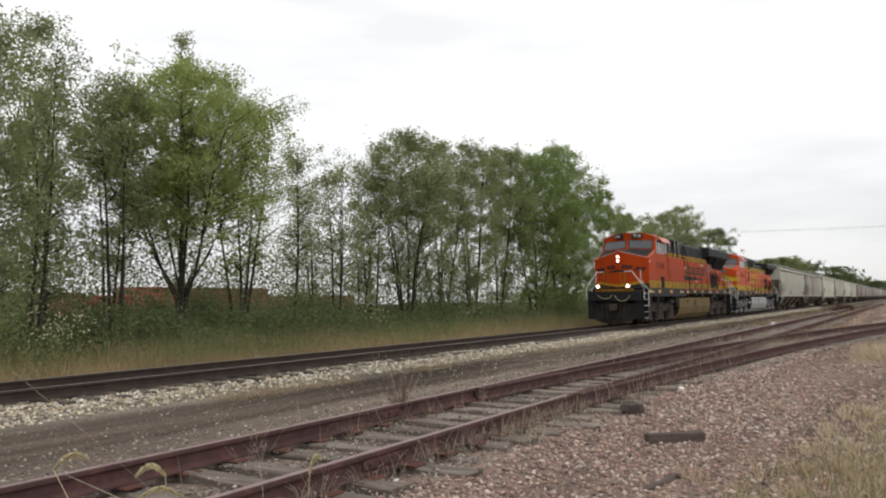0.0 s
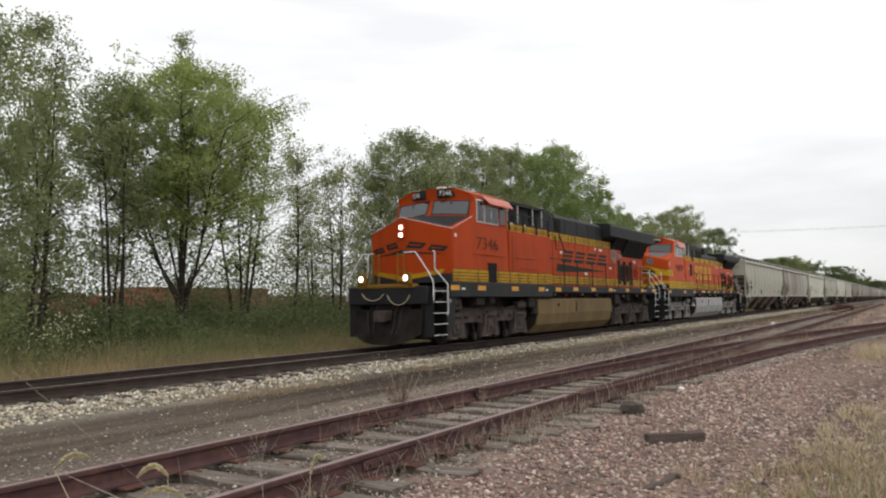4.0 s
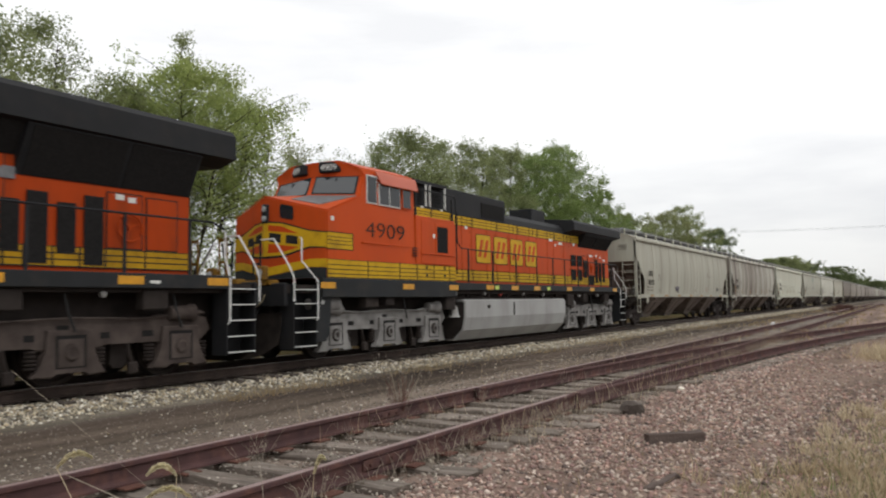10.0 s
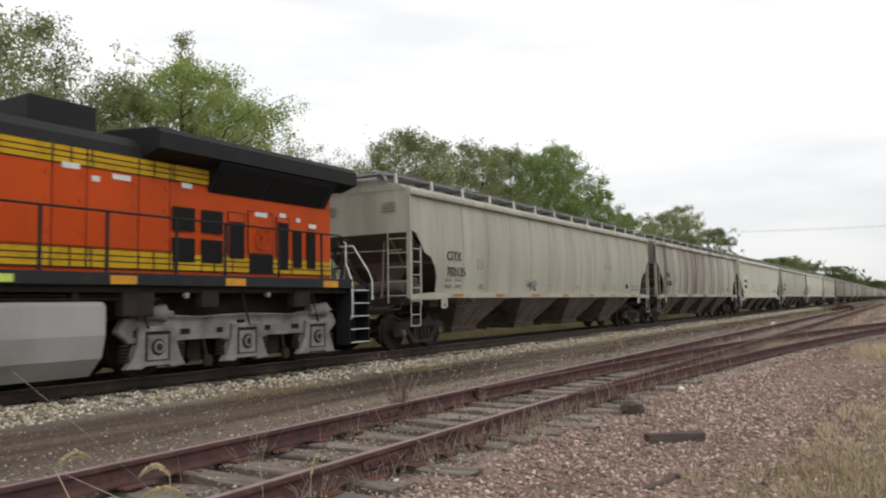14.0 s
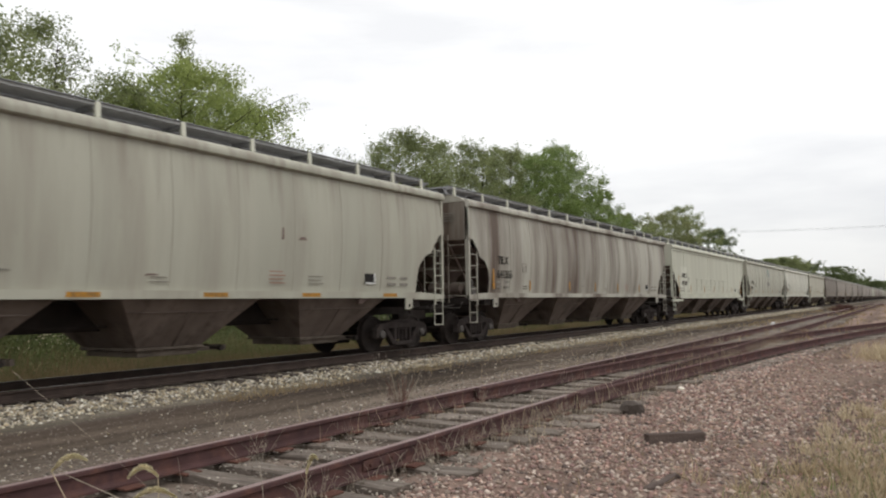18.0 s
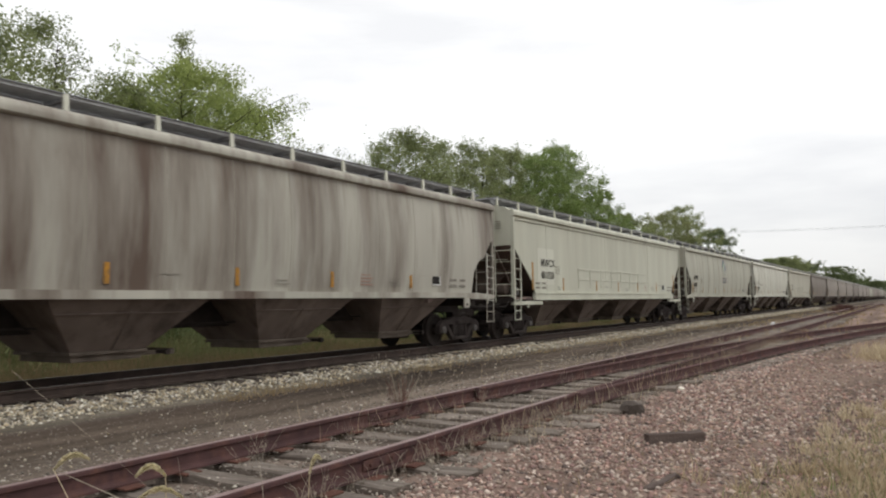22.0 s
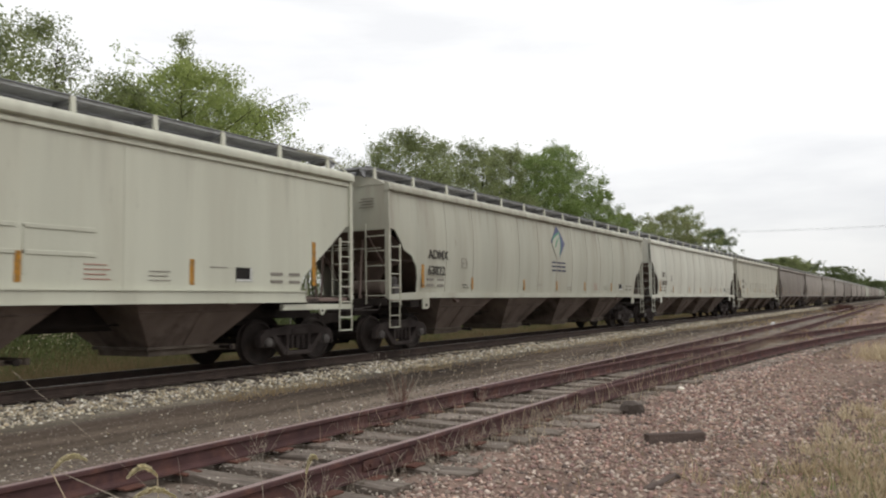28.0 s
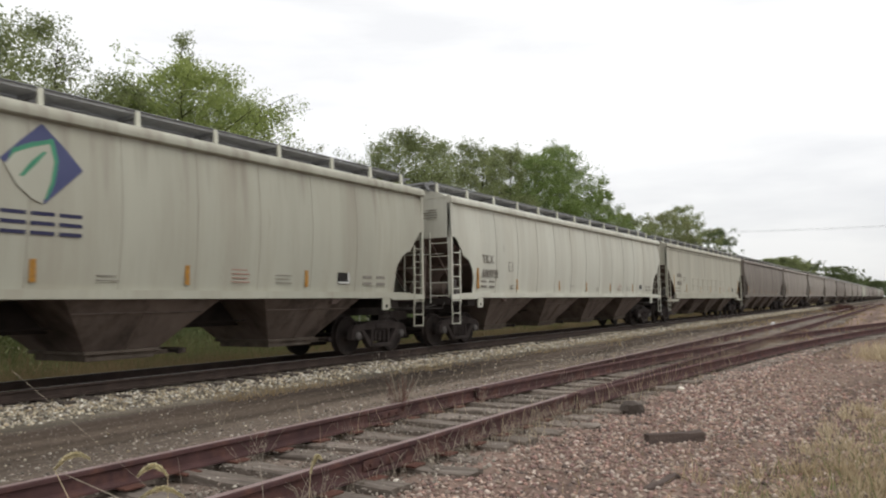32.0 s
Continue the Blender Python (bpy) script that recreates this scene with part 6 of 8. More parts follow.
                for i in range(5):
                    tube(b, [(0.03 * d, s * 1.61, 1.26 + 0.33 * i), (w, s * 1.61, 1.26 + 0.33 * i)], 0.014, 5)
                return b
            o = part("side_ladder", shared("side_ladder%d%d" % (s, d), ladder), paint, car, "side ladder in the car's colour")
            o.location.x = xe

            def stirrup():
                b = B()
                for x in (0.04 * d, w):
                    tube(b, [(x, s * 1.58, 1.32), (x, s * 1.58, 0.62)], 0.016, 5)
                for z in (0.64, 0.92):
                    tube(b, [(0.04 * d, s * 1.58, z), (w, s * 1.58, z)], 0.016, 5)
                return b
            o = part("stirrup_step", shared("stirrup%d%d" % (s, d), stirrup), paint, car)
            o.location.x = xe
            if near and s < 0 or near and d > 0:
                def end_ladder():
                    b = B()
                    tube(b, [(-d * 0.06, s * 0.95, 1.2), (-d * 0.06, s * 0.95, 3.15 if not straight else 4.2)], 0.018, 5)
                    for i in range(5):
                        tube(b, [(-d * 0.06, s * 0.95, 1.4 + 0.36 * i), (-d * 0.04, s * 1.52, 1.4 + 0.36 * i)], 0.014, 5)
                    tube(b, [(-d * 0.06, -1.4, 2.55), (-d * 0.06, 1.4, 2.55)], 0.014, 5)
                    return b
                o = part("end_ladder", shared("end_ladder%d%d%d" % (s, d, straight), end_ladder), paint, car)
                o.location.x = xe
    # discharge bays that draw in towards their outlets, with gates under them
    def bay():
        b = B()
        rings = [(1.52, 1.47, 1.34), (1.30, 1.27, 1.11), (0.98, 1.0, 0.78), (0.70, 0.76, 0.49)]
        rows = [[b.verts.new((u * x, v * y, z)) for u, v in ((-1, -1), (1, -1), (1, 1), (-1, 1))] for x, y, z in rings]
        for p, q in zip(rows, rows[1:]):
            for m in range(4):
                b.faces.new((p[m], p[(m + 1) % 4], q[(m + 1) % 4], q[m]))
        b.faces.new(rows[0]), b.faces.new(rows[-1][::-1])
        return b

    def gate():
        b = B()
        bx(b, -0.74, 0.74, -0.80, 0.80, 0.44, 0.50, 0.01)
        bx(b, -0.66, 0.66, -0.72, 0.72, 0.33, 0.44, 0.01)
        for y in (-0.62, 0.62):
            bx(b, 0.66, 1.34, y - 0.05, y + 0.05, 0.37, 0.45)
        bx(b, 1.28, 1.36, -0.72, 0.72, 0.36, 0.46)
        return b

    def crank():
        b = B()
        lathe(b, [(-0.98, 0.055), (-0.90, 0.055), (-0.88, 0.03), (0.88, 0.03), (0.90, 0.055), (0.98, 0.055)], (1.02, 0, 0.42), 8)
        return b

    for i in range(4):
        o = part("discharge_bay", shared("discharge_bay", bay), M["bay"], car, "dusty brown discharge bay")
        o.location.x = BODY / 2 + 0.02 + (i - 1.5) * 4.15
        part("outlet_gate", shared("outlet_gate", gate), M["gate"], o, "dusty outlet gate")
        if near:
            part("gate_crank", shared("gate_crank", crank), M["steel"], o)
            for y in (-1, 1):
                part("bay_rib", shared("bay_rib%d" % y, lambda: tube(B(), [(0.02, y * 1.30, 1.14), (0.02, y * 0.78, 0.50)], 0.022, 4)), M["bay"], o)
                part("bay_flange", shared("bay_flange%d" % y, lambda: tube(B(), [(-1.29, y * 1.28, 1.11), (1.29, y * 1.28, 1.11)], 0.016, 4)), M["bay"], o)
    b = shared("centre_sill", lambda: bx(B(), 1.5, BODY - 1.5, -0.20, 0.20, 0.80, 1.30))
    part("centre_sill", b, M["frame"], car)
    if near:
        part("brake_pipe", shared("brake_pipe", lambda: tube(B(), [(1.0, -0.5, 0.95), (2.6, -0.5, 0.92), (BODY / 2, -0.46, 0.88), (BODY - 2.6, -0.5, 0.92), (BODY - 1.0, -0.5, 0.95)], 0.022, 6)), M["frame"], car)

    def inner():
        b = B()
        bx(b, 3.3, BODY - 3.3, -1.38, 1.38, 1.34, 1.42)
        return b
    part("floor_sheet", shared("floor_sheet", inner), M["slope"], car)
    freight_truck(car, 1.25, near)
    freight_truck(car, BODY - 1.25, near)
    # lettering, notices and reflectors on both sides
    for s in (-1, 1):
        if not near:
            continue
        def amber_flat():
            return bx(B(), -0.28, 0.28, s * 1.604 - 0.003, s * 1.604 + 0.003, 1.37, 1.45)

        def amber_up():
            return bx(B(), -0.05, 0.05, s * (bulge(1.85, round_side) + 0.003) - 0.003, s * (bulge(1.85, round_side) + 0.003) + 0.003, 1.58, 2.03)

        def amber_tall():
            return bx(B(), -0.06, 0.06, s * (bulge(2.1, round_side) + 0.004) - 0.003, s * (bulge(2.1, round_side) + 0.004) + 0.003, 1.60, 2.52)
        spots = (2.15, 4.7, 7.3, 9.9, 12.48, 15.05, 17.87) if style == "pale" else (1.30, 3.94, 7.39, 10.1, 12.84, 15.9, 19.10)
        for q in spots:
            tall = style != "pale" and q in (1.30, 19.10)
            me = shared("amber_flat%d" % s, amber_flat) if style == "pale" else shared("amber_tall%d%d" % (s, round_side), amber_tall) if tall else shared("amber_up%d%d" % (s, round_side), amber_up)
            if tall and not straight and q > 10:
                continue
            o = part("reflector", me, M["worn_amber"], car, "worn amber reflector strip")
            o.location.x = q
        yb = s * (bulge(1.8, round_side) + 0.006)
        for q, z, w, n, m in ((1.5, 1.64, 0.8, 2, "letter_faint"), (3.4, 1.62, 0.3, 2, "letter_black"), (17.8, 1.80, 0.55, 3, "letter_faint"), (13.85, 1.64, 0.45, 4, "red_faint"), (15.0, 1.64, 0.45, 3, "letter_faint"), (16.3, 1.90, 0.4, 1, "letter_faint"), (11.1, 1.62, 0.4, 2, "letter_faint"), (8.4, 1.75, 0.4, 1, "letter_faint")):
            b = B()
            if q in (1.5, 17.8):
                for i in range(2):
                    for x0, x1 in ((0, 0.36), (0.52, 0.86)):
                        bx(b, q + x0 + 0.02, q + x1, yb - 0.004, yb + 0.004, 1.64 + 0.15 * i, 1.70 + 0.15 * i)
                n = 0
            for i in range(n):
                bx(b, q, q + w * (1 - 0.15 * (i % 2)), yb - 0.004, yb + 0.004, z + 0.075 * i, z + 0.075 * i + 0.016)
            part("small_print", b, M[m], car)
        b = B()
        bx(b, 16.92, 17.33, yb - 0.004, yb + 0.004, 1.66, 1.92)
        pl = part("data_plate", b, M["letter_black"], car)
        b = B()
        bx(b, 16.93, 17.32, yb - 0.0055, yb + 0.0055, 1.665, 1.70), bx(b, 17.27, 17.32, yb - 0.0057, yb + 0.0057, 1.71, 1.91)
        part("plate_field", b, M["plate"], pl)
        mx, mz, mh = (1.95, 2.40, 0.27) if straight else (1.53, 2.36, 0.25)
        if straight and k == 2:
            part("paint_patch", bx(B(), mx - 0.25, mx + 1.15, s * (bulge(2.4, round_side) + 0.002) - 0.003, s * (bulge(2.4, round_side) + 0.002) + 0.003, 1.78, 3.02), M["fresh"], car, "fresher pale paint patch behind the mark")
        for z, body in ((mz, marks[0]), (mz - 0.42, marks[1])):
            if not body:
                b = B()
                for i in range(4):
                    bx(b, mx + 0.23 * i, mx + 0.17 + 0.23 * i, s * (bulge(z, round_side) + 0.006) - 0.004, s * (bulge(z, round_side) + 0.006) + 0.004, z, z + 0.22)
                part("car_mark", b, M["letter_faint"], car)
            else:
                me = text_mesh(body, mh, 0.004)
                yy = s * (bulge(z + mh, round_side) + 0.012)
                me.transform(Matrix.Translation((mx, yy, z)) if s < 0 else Matrix.Translation((mx + 1.3, yy, z)) @ Matrix.Rotation(radians(180), 4, "Z"))
                part("car_mark", me, M["letter_mid"] if k < 4 else M["letter_faint"], car, "dark stencilled car mark" if k < 4 else "faded stencilled car mark")
        b = B()
        for i in range(4):
            bx(b, 0.0 - 0.036, 0.0 - 0.03, s * 0.95 - 0.22, s * 0.95 + 0.22 - 0.06 * (i % 2), 3.55 + 0.07 * i, 3.575 + 0.07 * i)
        part("end_print", b, M["letter_faint"], car)
    return car


TRAIN_STYLES = ["pale", "streaky", "cream", "beige", "white", "tan", "brown", "dull", "dull", "dull", "brown", "dull", "dull", "dull", "beige", "dull", "dull", "brown", "dull", "dull", "beige", "dull", "dull", "dull"]
MARKS = [("CITX", "702125"), ("TILX", "641356"), ("MWCX", "481020"), ("ADMX", "63822"), ("TILX", "680098"), ("", ""), ("", ""), ("", ""), ("", "")]
CARS = [hopper(k, s, MARKS[k] if k < 9 else ("", "")) for k, s in enumerate(TRAIN_STYLES)]


def extras():
    """Marks that set single cars apart: stencil frames, raised panels, scrawl and scuffs."""
    for k in range(9):
        style = TRAIN_STYLES[k]
        straight, rs = STYLES[style][1], STYLES[style][2]
        for s in (-1, 1):
            y = s * (bulge(2.4, rs) + 0.006)
            b = B()
            for x0, x1, z0, z1 in ((3.28, 3.56, 2.16, 2.176), (3.28, 3.56, 2.42, 2.436), (3.28, 3.296, 2.16, 2.436), (3.544, 3.56, 2.16, 2.436), (3.36, 3.48, 2.29, 2.305)):
                bx(b, x0, x1, y - 0.004, y + 0.004, z0, z1)
            part("stencil_frame", b, M["letter_faint"], CARS[k])
            if straight:
                for i in range(7):
                    b = B()
                    x0 = 5.4 + 1.25 * i
                    for z0, z1 in ((1.98, 2.03), (2.36, 2.41)):
                        bx(b, x0, x0 + 1.15, y - 0.012, y + 0.012, z0, z1 + 0.02, 0.008)
                    bx(b, x0, x0 + 0.04, y - 0.012, y + 0.012, 1.70, 2.41, 0.004)
                    part("raised_panel", b, STYLES[style][0], CARS[k])
    # scrawl on the first car: loops and dashes that spell nothing
    rng = random.Random(5)
    y = -(bulge(1.75, True) + 0.004)
    for i in range(9):
        b = B()
        cx, cz, a, w = 6.72 + 0.085 * i, 1.80 + rng.uniform(-0.10, 0.12), rng.uniform(0.08, 0.20), rng.uniform(0.06, 0.13)
        tube(b, [(cx + w * math.cos(0.7 * q + i), y, cz + a * math.sin(0.7 * q * (1 if i % 2 else 0.8))) for q in range(9)], 0.015, 4)
        part("scrawl", b, M["scrawl"], CARS[0], "dark unreadable paint scrawl")
    for x, z, w, h in ((14.15, 2.50, 0.07, 0.26), (14.65, 2.52, 0.24, 0.08), (11.0, 1.72, 0.3, 0.04)):
        b = B()
        yy = -(bulge(z, True) + 0.003)
        prism(b, [(x, z), (x + w, z + 0.02), (x + w * 0.8, z + h), (x + w * 0.2, z + h * 0.9)], yy - 0.004, yy + 0.004)
        part("scuff", b, M["slope"], CARS[0], "dark rusty scuff")


extras()


def leaf_sign(car, xc, zc, round_side):
    """The tilted blue square with a white and green leaf, and three plain shapes below it, on both sides of one car."""
    for s in (-1, 1):
        def at(x, z, lift):
            return (xc + x, s * (bulge(zc + z, round_side) + lift), zc + z)

        def sheet(pts, lift):
            b = B()
            c = b.verts.new(at(sum(p[0] for p in pts) / len(pts), sum(p[1] for p in pts) / len(pts), lift))
            v = [b.verts.new(at(x, z, lift)) for x, z in pts]
            w = [b.verts.new(at(x, z, lift - 0.006)) for x, z in pts]
            for i in range(len(v)):
                j = (i + 1) % len(v)
                b.faces.new((c, v[i], v[j]))
                b.faces.new((v[i], w[i], w[j], v[j]))
            return b
        sign = part("sign", sheet([(-0.62, 0.02), (-0.3, 0.34), (0.0, 0.62), (0.35, 0.3), (0.62, 0.0), (0.3, -0.3), (0.02, -0.56), (-0.3, -0.28)], 0.012), M["blue"], car, "blue tilted square with a leaf")
        part("leaf_shape", sheet([(-0.52, -0.02), (-0.44, 0.18), (-0.2, 0.30), (0.16, 0.42), (0.23, 0.1), (0.17, -0.25), (0.05, -0.50), (-0.12, -0.46), (-0.36, -0.27)], 0.018), M["green"], sign)
        part("leaf_shape", sheet([(-0.56, -0.06), (-0.42, 0.12), (-0.16, 0.24), (0.10, 0.33), (0.16, 0.08), (0.10, -0.25), (-0.02, -0.56), (-0.18, -0.50), (-0.40, -0.32)], 0.024), STYLES["beige"][0], sign)
        part("leaf_rib", sheet([(-0.36, -0.2), (-0.3, -0.2), (-0.1, 0.02), (0.05, 0.2), (0.0, 0.2), (-0.18, 0.04)], 0.030), M["green"], sign)
        for k in range(3):
            b = B()
            yy = s * (bulge(zc - 0.9, round_side) + 0.008)
            for i, z in enumerate((0.0, 0.14, 0.28)):
                bx(b, xc - 0.60 + 0.43 * k, xc - 0.24 + 0.43 * k, yy - 0.004, yy + 0.004, zc - 1.01 + z, zc - 0.955 + z)
            part("lettering", b, M["navy"], car, "plain dark blue lettering shape")


leaf_sign(CARS[3], 10.2, 3.27, True)


def settle_marks():
    """Marks are laid out from the first weld; move them to their place on the finished body."""
    for car in CARS:
        for ob in car.children:
            if ob.name.split(".")[0] in ("reflector", "small_print", "data_plate", "car_mark", "paint_patch", "stencil_frame", "raised_panel", "scrawl", "scuff", "sign", "lettering"):
                ob.location.x += 0.20


settle_marks()

# ---- trees and undergrowth behind the main line


def leaf_soup(name, c, rng, size, droop=0.4):
    """Small pointed leaves, one four-cornered face each, at the given places."""
    k = len(c)
    a = rng.normal(0, 1, (k, 3))
    a[:, 2] -= droop
    a /= np.linalg.norm(a, axis=1)[:, None]
    b = np.cross(a, rng.normal(0, 1, (k, 3)))
    b /= np.linalg.norm(b, axis=1)[:, None] + 1e-6
    s = size * rng.uniform(0.6, 1.3, (k, 1))
    return soup(name, np.stack([c - a * s, c + b * s * 0.42, c + a * s, c - b * s * 0.42], 1), 4)


def tree(x, y, h, r, leaf, stems, seed, leaves=14000, bare=0.22, size=0.062, label="leafy elm tree with slim dark stems behind the main track", fill=1.15, vase=False):
    """Slim stems that fork into limbs and twigs, and a crown of small leaves along the twigs."""
    rng = np.random.default_rng(seed)
    z0 = ground_z(x, y)
    t = thing("tree", label, "tree", pose(x, y, z0 - 0.05), "trees along the main line")
    b = B()
    spots = []
    lim = []
    for s in range(stems):
        az = 6.283 * (s + rng.uniform(0, 0.6)) / stems
        lean = r * rng.uniform(0.35, 0.85) * (1 if stems > 1 else 0.3)
        top = h * (0.96 if s == 0 else rng.uniform(0.74, 0.95))
        n = 9
        pts = []
        for i in range(n):
            f = i / (n - 1)
            w = 0.12 * r * math.sin(f * 5 + s * 2.1)
            # a vase-shaped tree forks out of one trunk, the others stand as separate stems
            away = 0.03 + 0.25 * f + 1.25 * lean * max(0.0, (f - 0.24) / 0.76) ** 0.75 if vase else 0.10 + lean * f ** 0.9
            pts.append(Vector((math.cos(az) * away + w * f * math.sin(az), math.sin(az) * away - w * f * math.cos(az), top * f)))
        r0 = 0.0115 * h * (1.0 if stems == 1 else 0.75)
        tube(b, pts, [max(0.012, r0 * (1 - 0.93 * (i / (n - 1)) ** 0.8)) for i in range(n)], 7)
        for k in range(int(26 + h)):
            f = rng.uniform(bare, 0.98) if k % 3 else rng.uniform(0.5, 0.98)
            j = min(int(f * (n - 1)), n - 2)
            p = lerp(pts[j], pts[j + 1], f * (n - 1) - j)
            g = (f - bare) / (1 - bare)
            ln = r * (0.35 + 0.75 * math.sqrt(max(0.0, 1 - (1.75 * g - 0.75) ** 2))) * rng.uniform(0.55, 1.1)
            ba = rng.uniform(0, 6.283)
            up = rng.uniform(0.25, 1.0)
            d = Vector((math.cos(ba), math.sin(ba), up)).normalized()
            q1, q2 = p + d * ln * 0.5, p + d * ln + Vector((0, 0, -0.10 * ln))
            rb = max(0.008, 0.32 * r0 * (1 - f))
            tube(b, [p, q1, q2], [rb + 0.006, rb * 0.7 + 0.004, 0.004], 4, False)
            lim.append((p, q1, q2, ln))
            for w in range(7):
                u = rng.uniform(0.25, 1.0)
                o = lerp(p, q1, u * 2) if u < 0.5 else lerp(q1, q2, u * 2 - 1)
                e = Vector(rng.normal(0, 1, 3)).normalized() * rng.uniform(0.25, 0.75) + Vector((0, 0, -0.08))
                spots.append((o, o + e * (0.6 + 0.15 * r)))
    part("trunk", b, M["bark"], t)
    leaves = int(leaves * 1.9)
    sp = np.array([[*a, *c] for a, c in spots])
    keep = rng.uniform(0, 1, len(sp)) < 0.86
    sp = sp[keep]
    k1 = int(leaves * 0.50)
    i = rng.integers(0, len(sp), k1)
    u = rng.uniform(0, 1, (k1, 1)) ** 0.7
    c1 = sp[i, :3] * (1 - u) + sp[i, 3:] * u + rng.normal(0, 0.055 + 0.003 * h, (k1, 3))
    # leafy sprays that fill the crown's egg-shaped body, sparser towards its foot
    k2 = leaves - k1
    nc = max(12, k2 // 90)
    g = rng.uniform(0, 1, nc) ** (0.48 if vase else 0.62)
    low = max(0.06, bare * 0.75)
    if vase:
        form = (0.22 + 0.78 * g ** 0.9) * np.sqrt(np.clip(1 - 0.93 * g ** 7, 0, 1))
    else:
        form = np.sqrt(np.clip(np.sin(np.pi * np.clip(g, 0.04, 0.985) ** 1.15), 0.0, 1))
    rad = r * fill * form * np.sqrt(rng.uniform(0.05, 1, nc)) * rng.uniform(0.8, 1.12, nc)
    an = rng.uniform(0, 6.283, nc)
    cc = np.stack([rad * np.cos(an), rad * np.sin(an), h * (low + (0.985 - low) * g)], -1)
    dd = np.stack([np.cos(an), np.sin(an), rng.uniform(-0.2, 0.9, nc)], -1) + rng.normal(0, 0.45, (nc, 3))
    dd *= (rng.uniform(0.25, 0.6, nc) * (0.75 + 0.09 * r))[:, None]
    i = rng.integers(0, nc, k2)
    w = rng.uniform(-1, 1, (k2, 1))
    c2 = cc[i] + dd[i] * w + rng.normal(0, 1, (k2, 3)) * (1.1 - 0.5 * np.abs(w)) * (0.085 + 0.014 * r)
    c = np.concatenate([c1, c2])
    # leaves gather in clumps and leave holes between them
    fine = 1.05 if r < 3.4 else 0.5
    thick = np.array([noise.noise(Vector((p[0] * fine, p[1] * fine, p[2] * fine * 1.25 + 3.1 * seed))) for p in c[::2]])
    full = c[::2][thick > rng.uniform(-0.27, 0.13, len(thick))]
    c = full[rng.integers(0, len(full), leaves)] + rng.normal(0, 0.07 + 0.5 * size, (leaves, 3))
    c[:, 2] = np.where(c[:, 2] > h * 1.02, h * 1.02 - rng.uniform(0, 0.08 * h, leaves), c[:, 2])
    part("crown", leaf_soup("crown", c, rng, size * 0.95), M[leaf], t, "open crown of small leaves")
    return t


SPARSE = "thin young tree with a sparse yellowish crown"
tree(7.6, 17.0, 9.6, 2.2, "leaf", 1, 1, 5000, 0.4)
tree(10.4, 20.0, 9.2, 1.5, "leaf", 2, 2, 6500, 0.25)
tree(12.7, 21.5, 10.1, 1.5, "leaf", 2, 3, 8500, 0.2)
tree(14.7, 24.0, 9.6, 1.0, "leaf_olive", 1, 4, 3500)
tree(9.9, 18.8, 5.8, 1.3, "leaf", 2, 5, 4200, 0.1)
VASE = "broad bright green tree fanning out from dark forked stems"
tree(18.4, 22.0, 10.1, 3.0, "leaf_bright", 7, 7, 31000, 0.44, 0.062, VASE, 1.22, True)
tree(15.5, 21.6, 9.2, 1.5, "leaf", 3, 6, 7000, 0.4)
tree(21.9, 22.8, 10.0, 1.6, "leaf_bright", 4, 8, 6500, 0.36)
tree(18.75, 22.3, 11.9, 0.45, "leaf", 1, 39, 1100, 0.6)
tree(16.9, 24.0, 8.6, 1.1, "leaf", 2, 10, 2000, 0.3)
tree(20.4, 24.2, 8.0, 1.3, "leaf", 2, 9, 2200, 0.3)
tree(24.1, 22.0, 8.7, 1.1, "leaf_olive", 2, 11, 3600, 0.25, 0.058, SPARSE)
tree(26.4, 21.5, 8.3, 1.2, "leaf_olive", 3, 12, 3300, 0.25, 0.058, SPARSE)
tree(27.9, 24.0, 7.6, 1.2, "leaf_olive", 2, 13, 3000, 0.2, 0.058, SPARSE)
tree(29.3, 22.5, 6.4, 0.9, "leaf_olive", 2, 33, 2000, 0.15, 0.058, SPARSE)
tree(32.7, 22.0, 10.6, 2.6, "leaf", 5, 14, 23000, 0.26)
tree(31.0, 23.0, 8.6, 1.3, "leaf", 3, 15, 4500, 0.25)
tree(37.6, 23.0, 11.0, 2.3, "leaf", 4, 16, 14500, 0.2)
tree(40.4, 22.5, 11.6, 2.0, "leaf", 3, 17, 13500, 0.16)
tree(44.9, 23.0, 12.0, 2.5, "leaf", 2, 18, 23000, 0.06)
tree(48.7, 22.0, 12.0, 3.0, "leaf_green", 3, 19, 26000, 0.08, 0.075)
tree(54.4, 22.5, 13.6, 3.3, "leaf_green", 3, 20, 30000, 0.08, 0.075)
tree(65.2, 23.0, 11.3, 2.9, "leaf_green", 2, 21, 20000, 0.08, 0.08)
tree(60.0, 25.0, 9.5, 2.2, "leaf_dark", 2, 34, 9000, 0.1, 0.08)
tree(75.6, 23.5, 10.2, 3.0, "leaf", 2, 22, 9000, 0.1, 0.12)
tree(83.0, 25.0, 8.0, 2.4, "leaf_dark", 2, 35, 7000, 0.1, 0.12)
tree(91.0, 24.0, 12.0, 3.3, "leaf_olive", 3, 23, 12000, 0.1, 0.10)
tree(103.0, 25.0, 14.0, 4.0, "leaf", 3, 24, 14000, 0.08, 0.10)
tree(123.1, 25.0, 12.4, 3.2, "leaf_dark", 2, 25, 8000, 0.12, 0.13)
FAR = "distant leafy tree beside the line"
tree(168.0, 26.0, 9.0, 3.4, "leaf_dark", 3, 26, 9000, 0.05, 0.14, FAR)
tree(186.0, 27.0, 10.4, 4.6, "leaf", 3, 36, 14500, 0.05, 0.14, FAR)
tree(208.8, 27.0, 11.7, 5.2, "leaf", 3, 27, 14500, 0.05, 0.16, FAR)
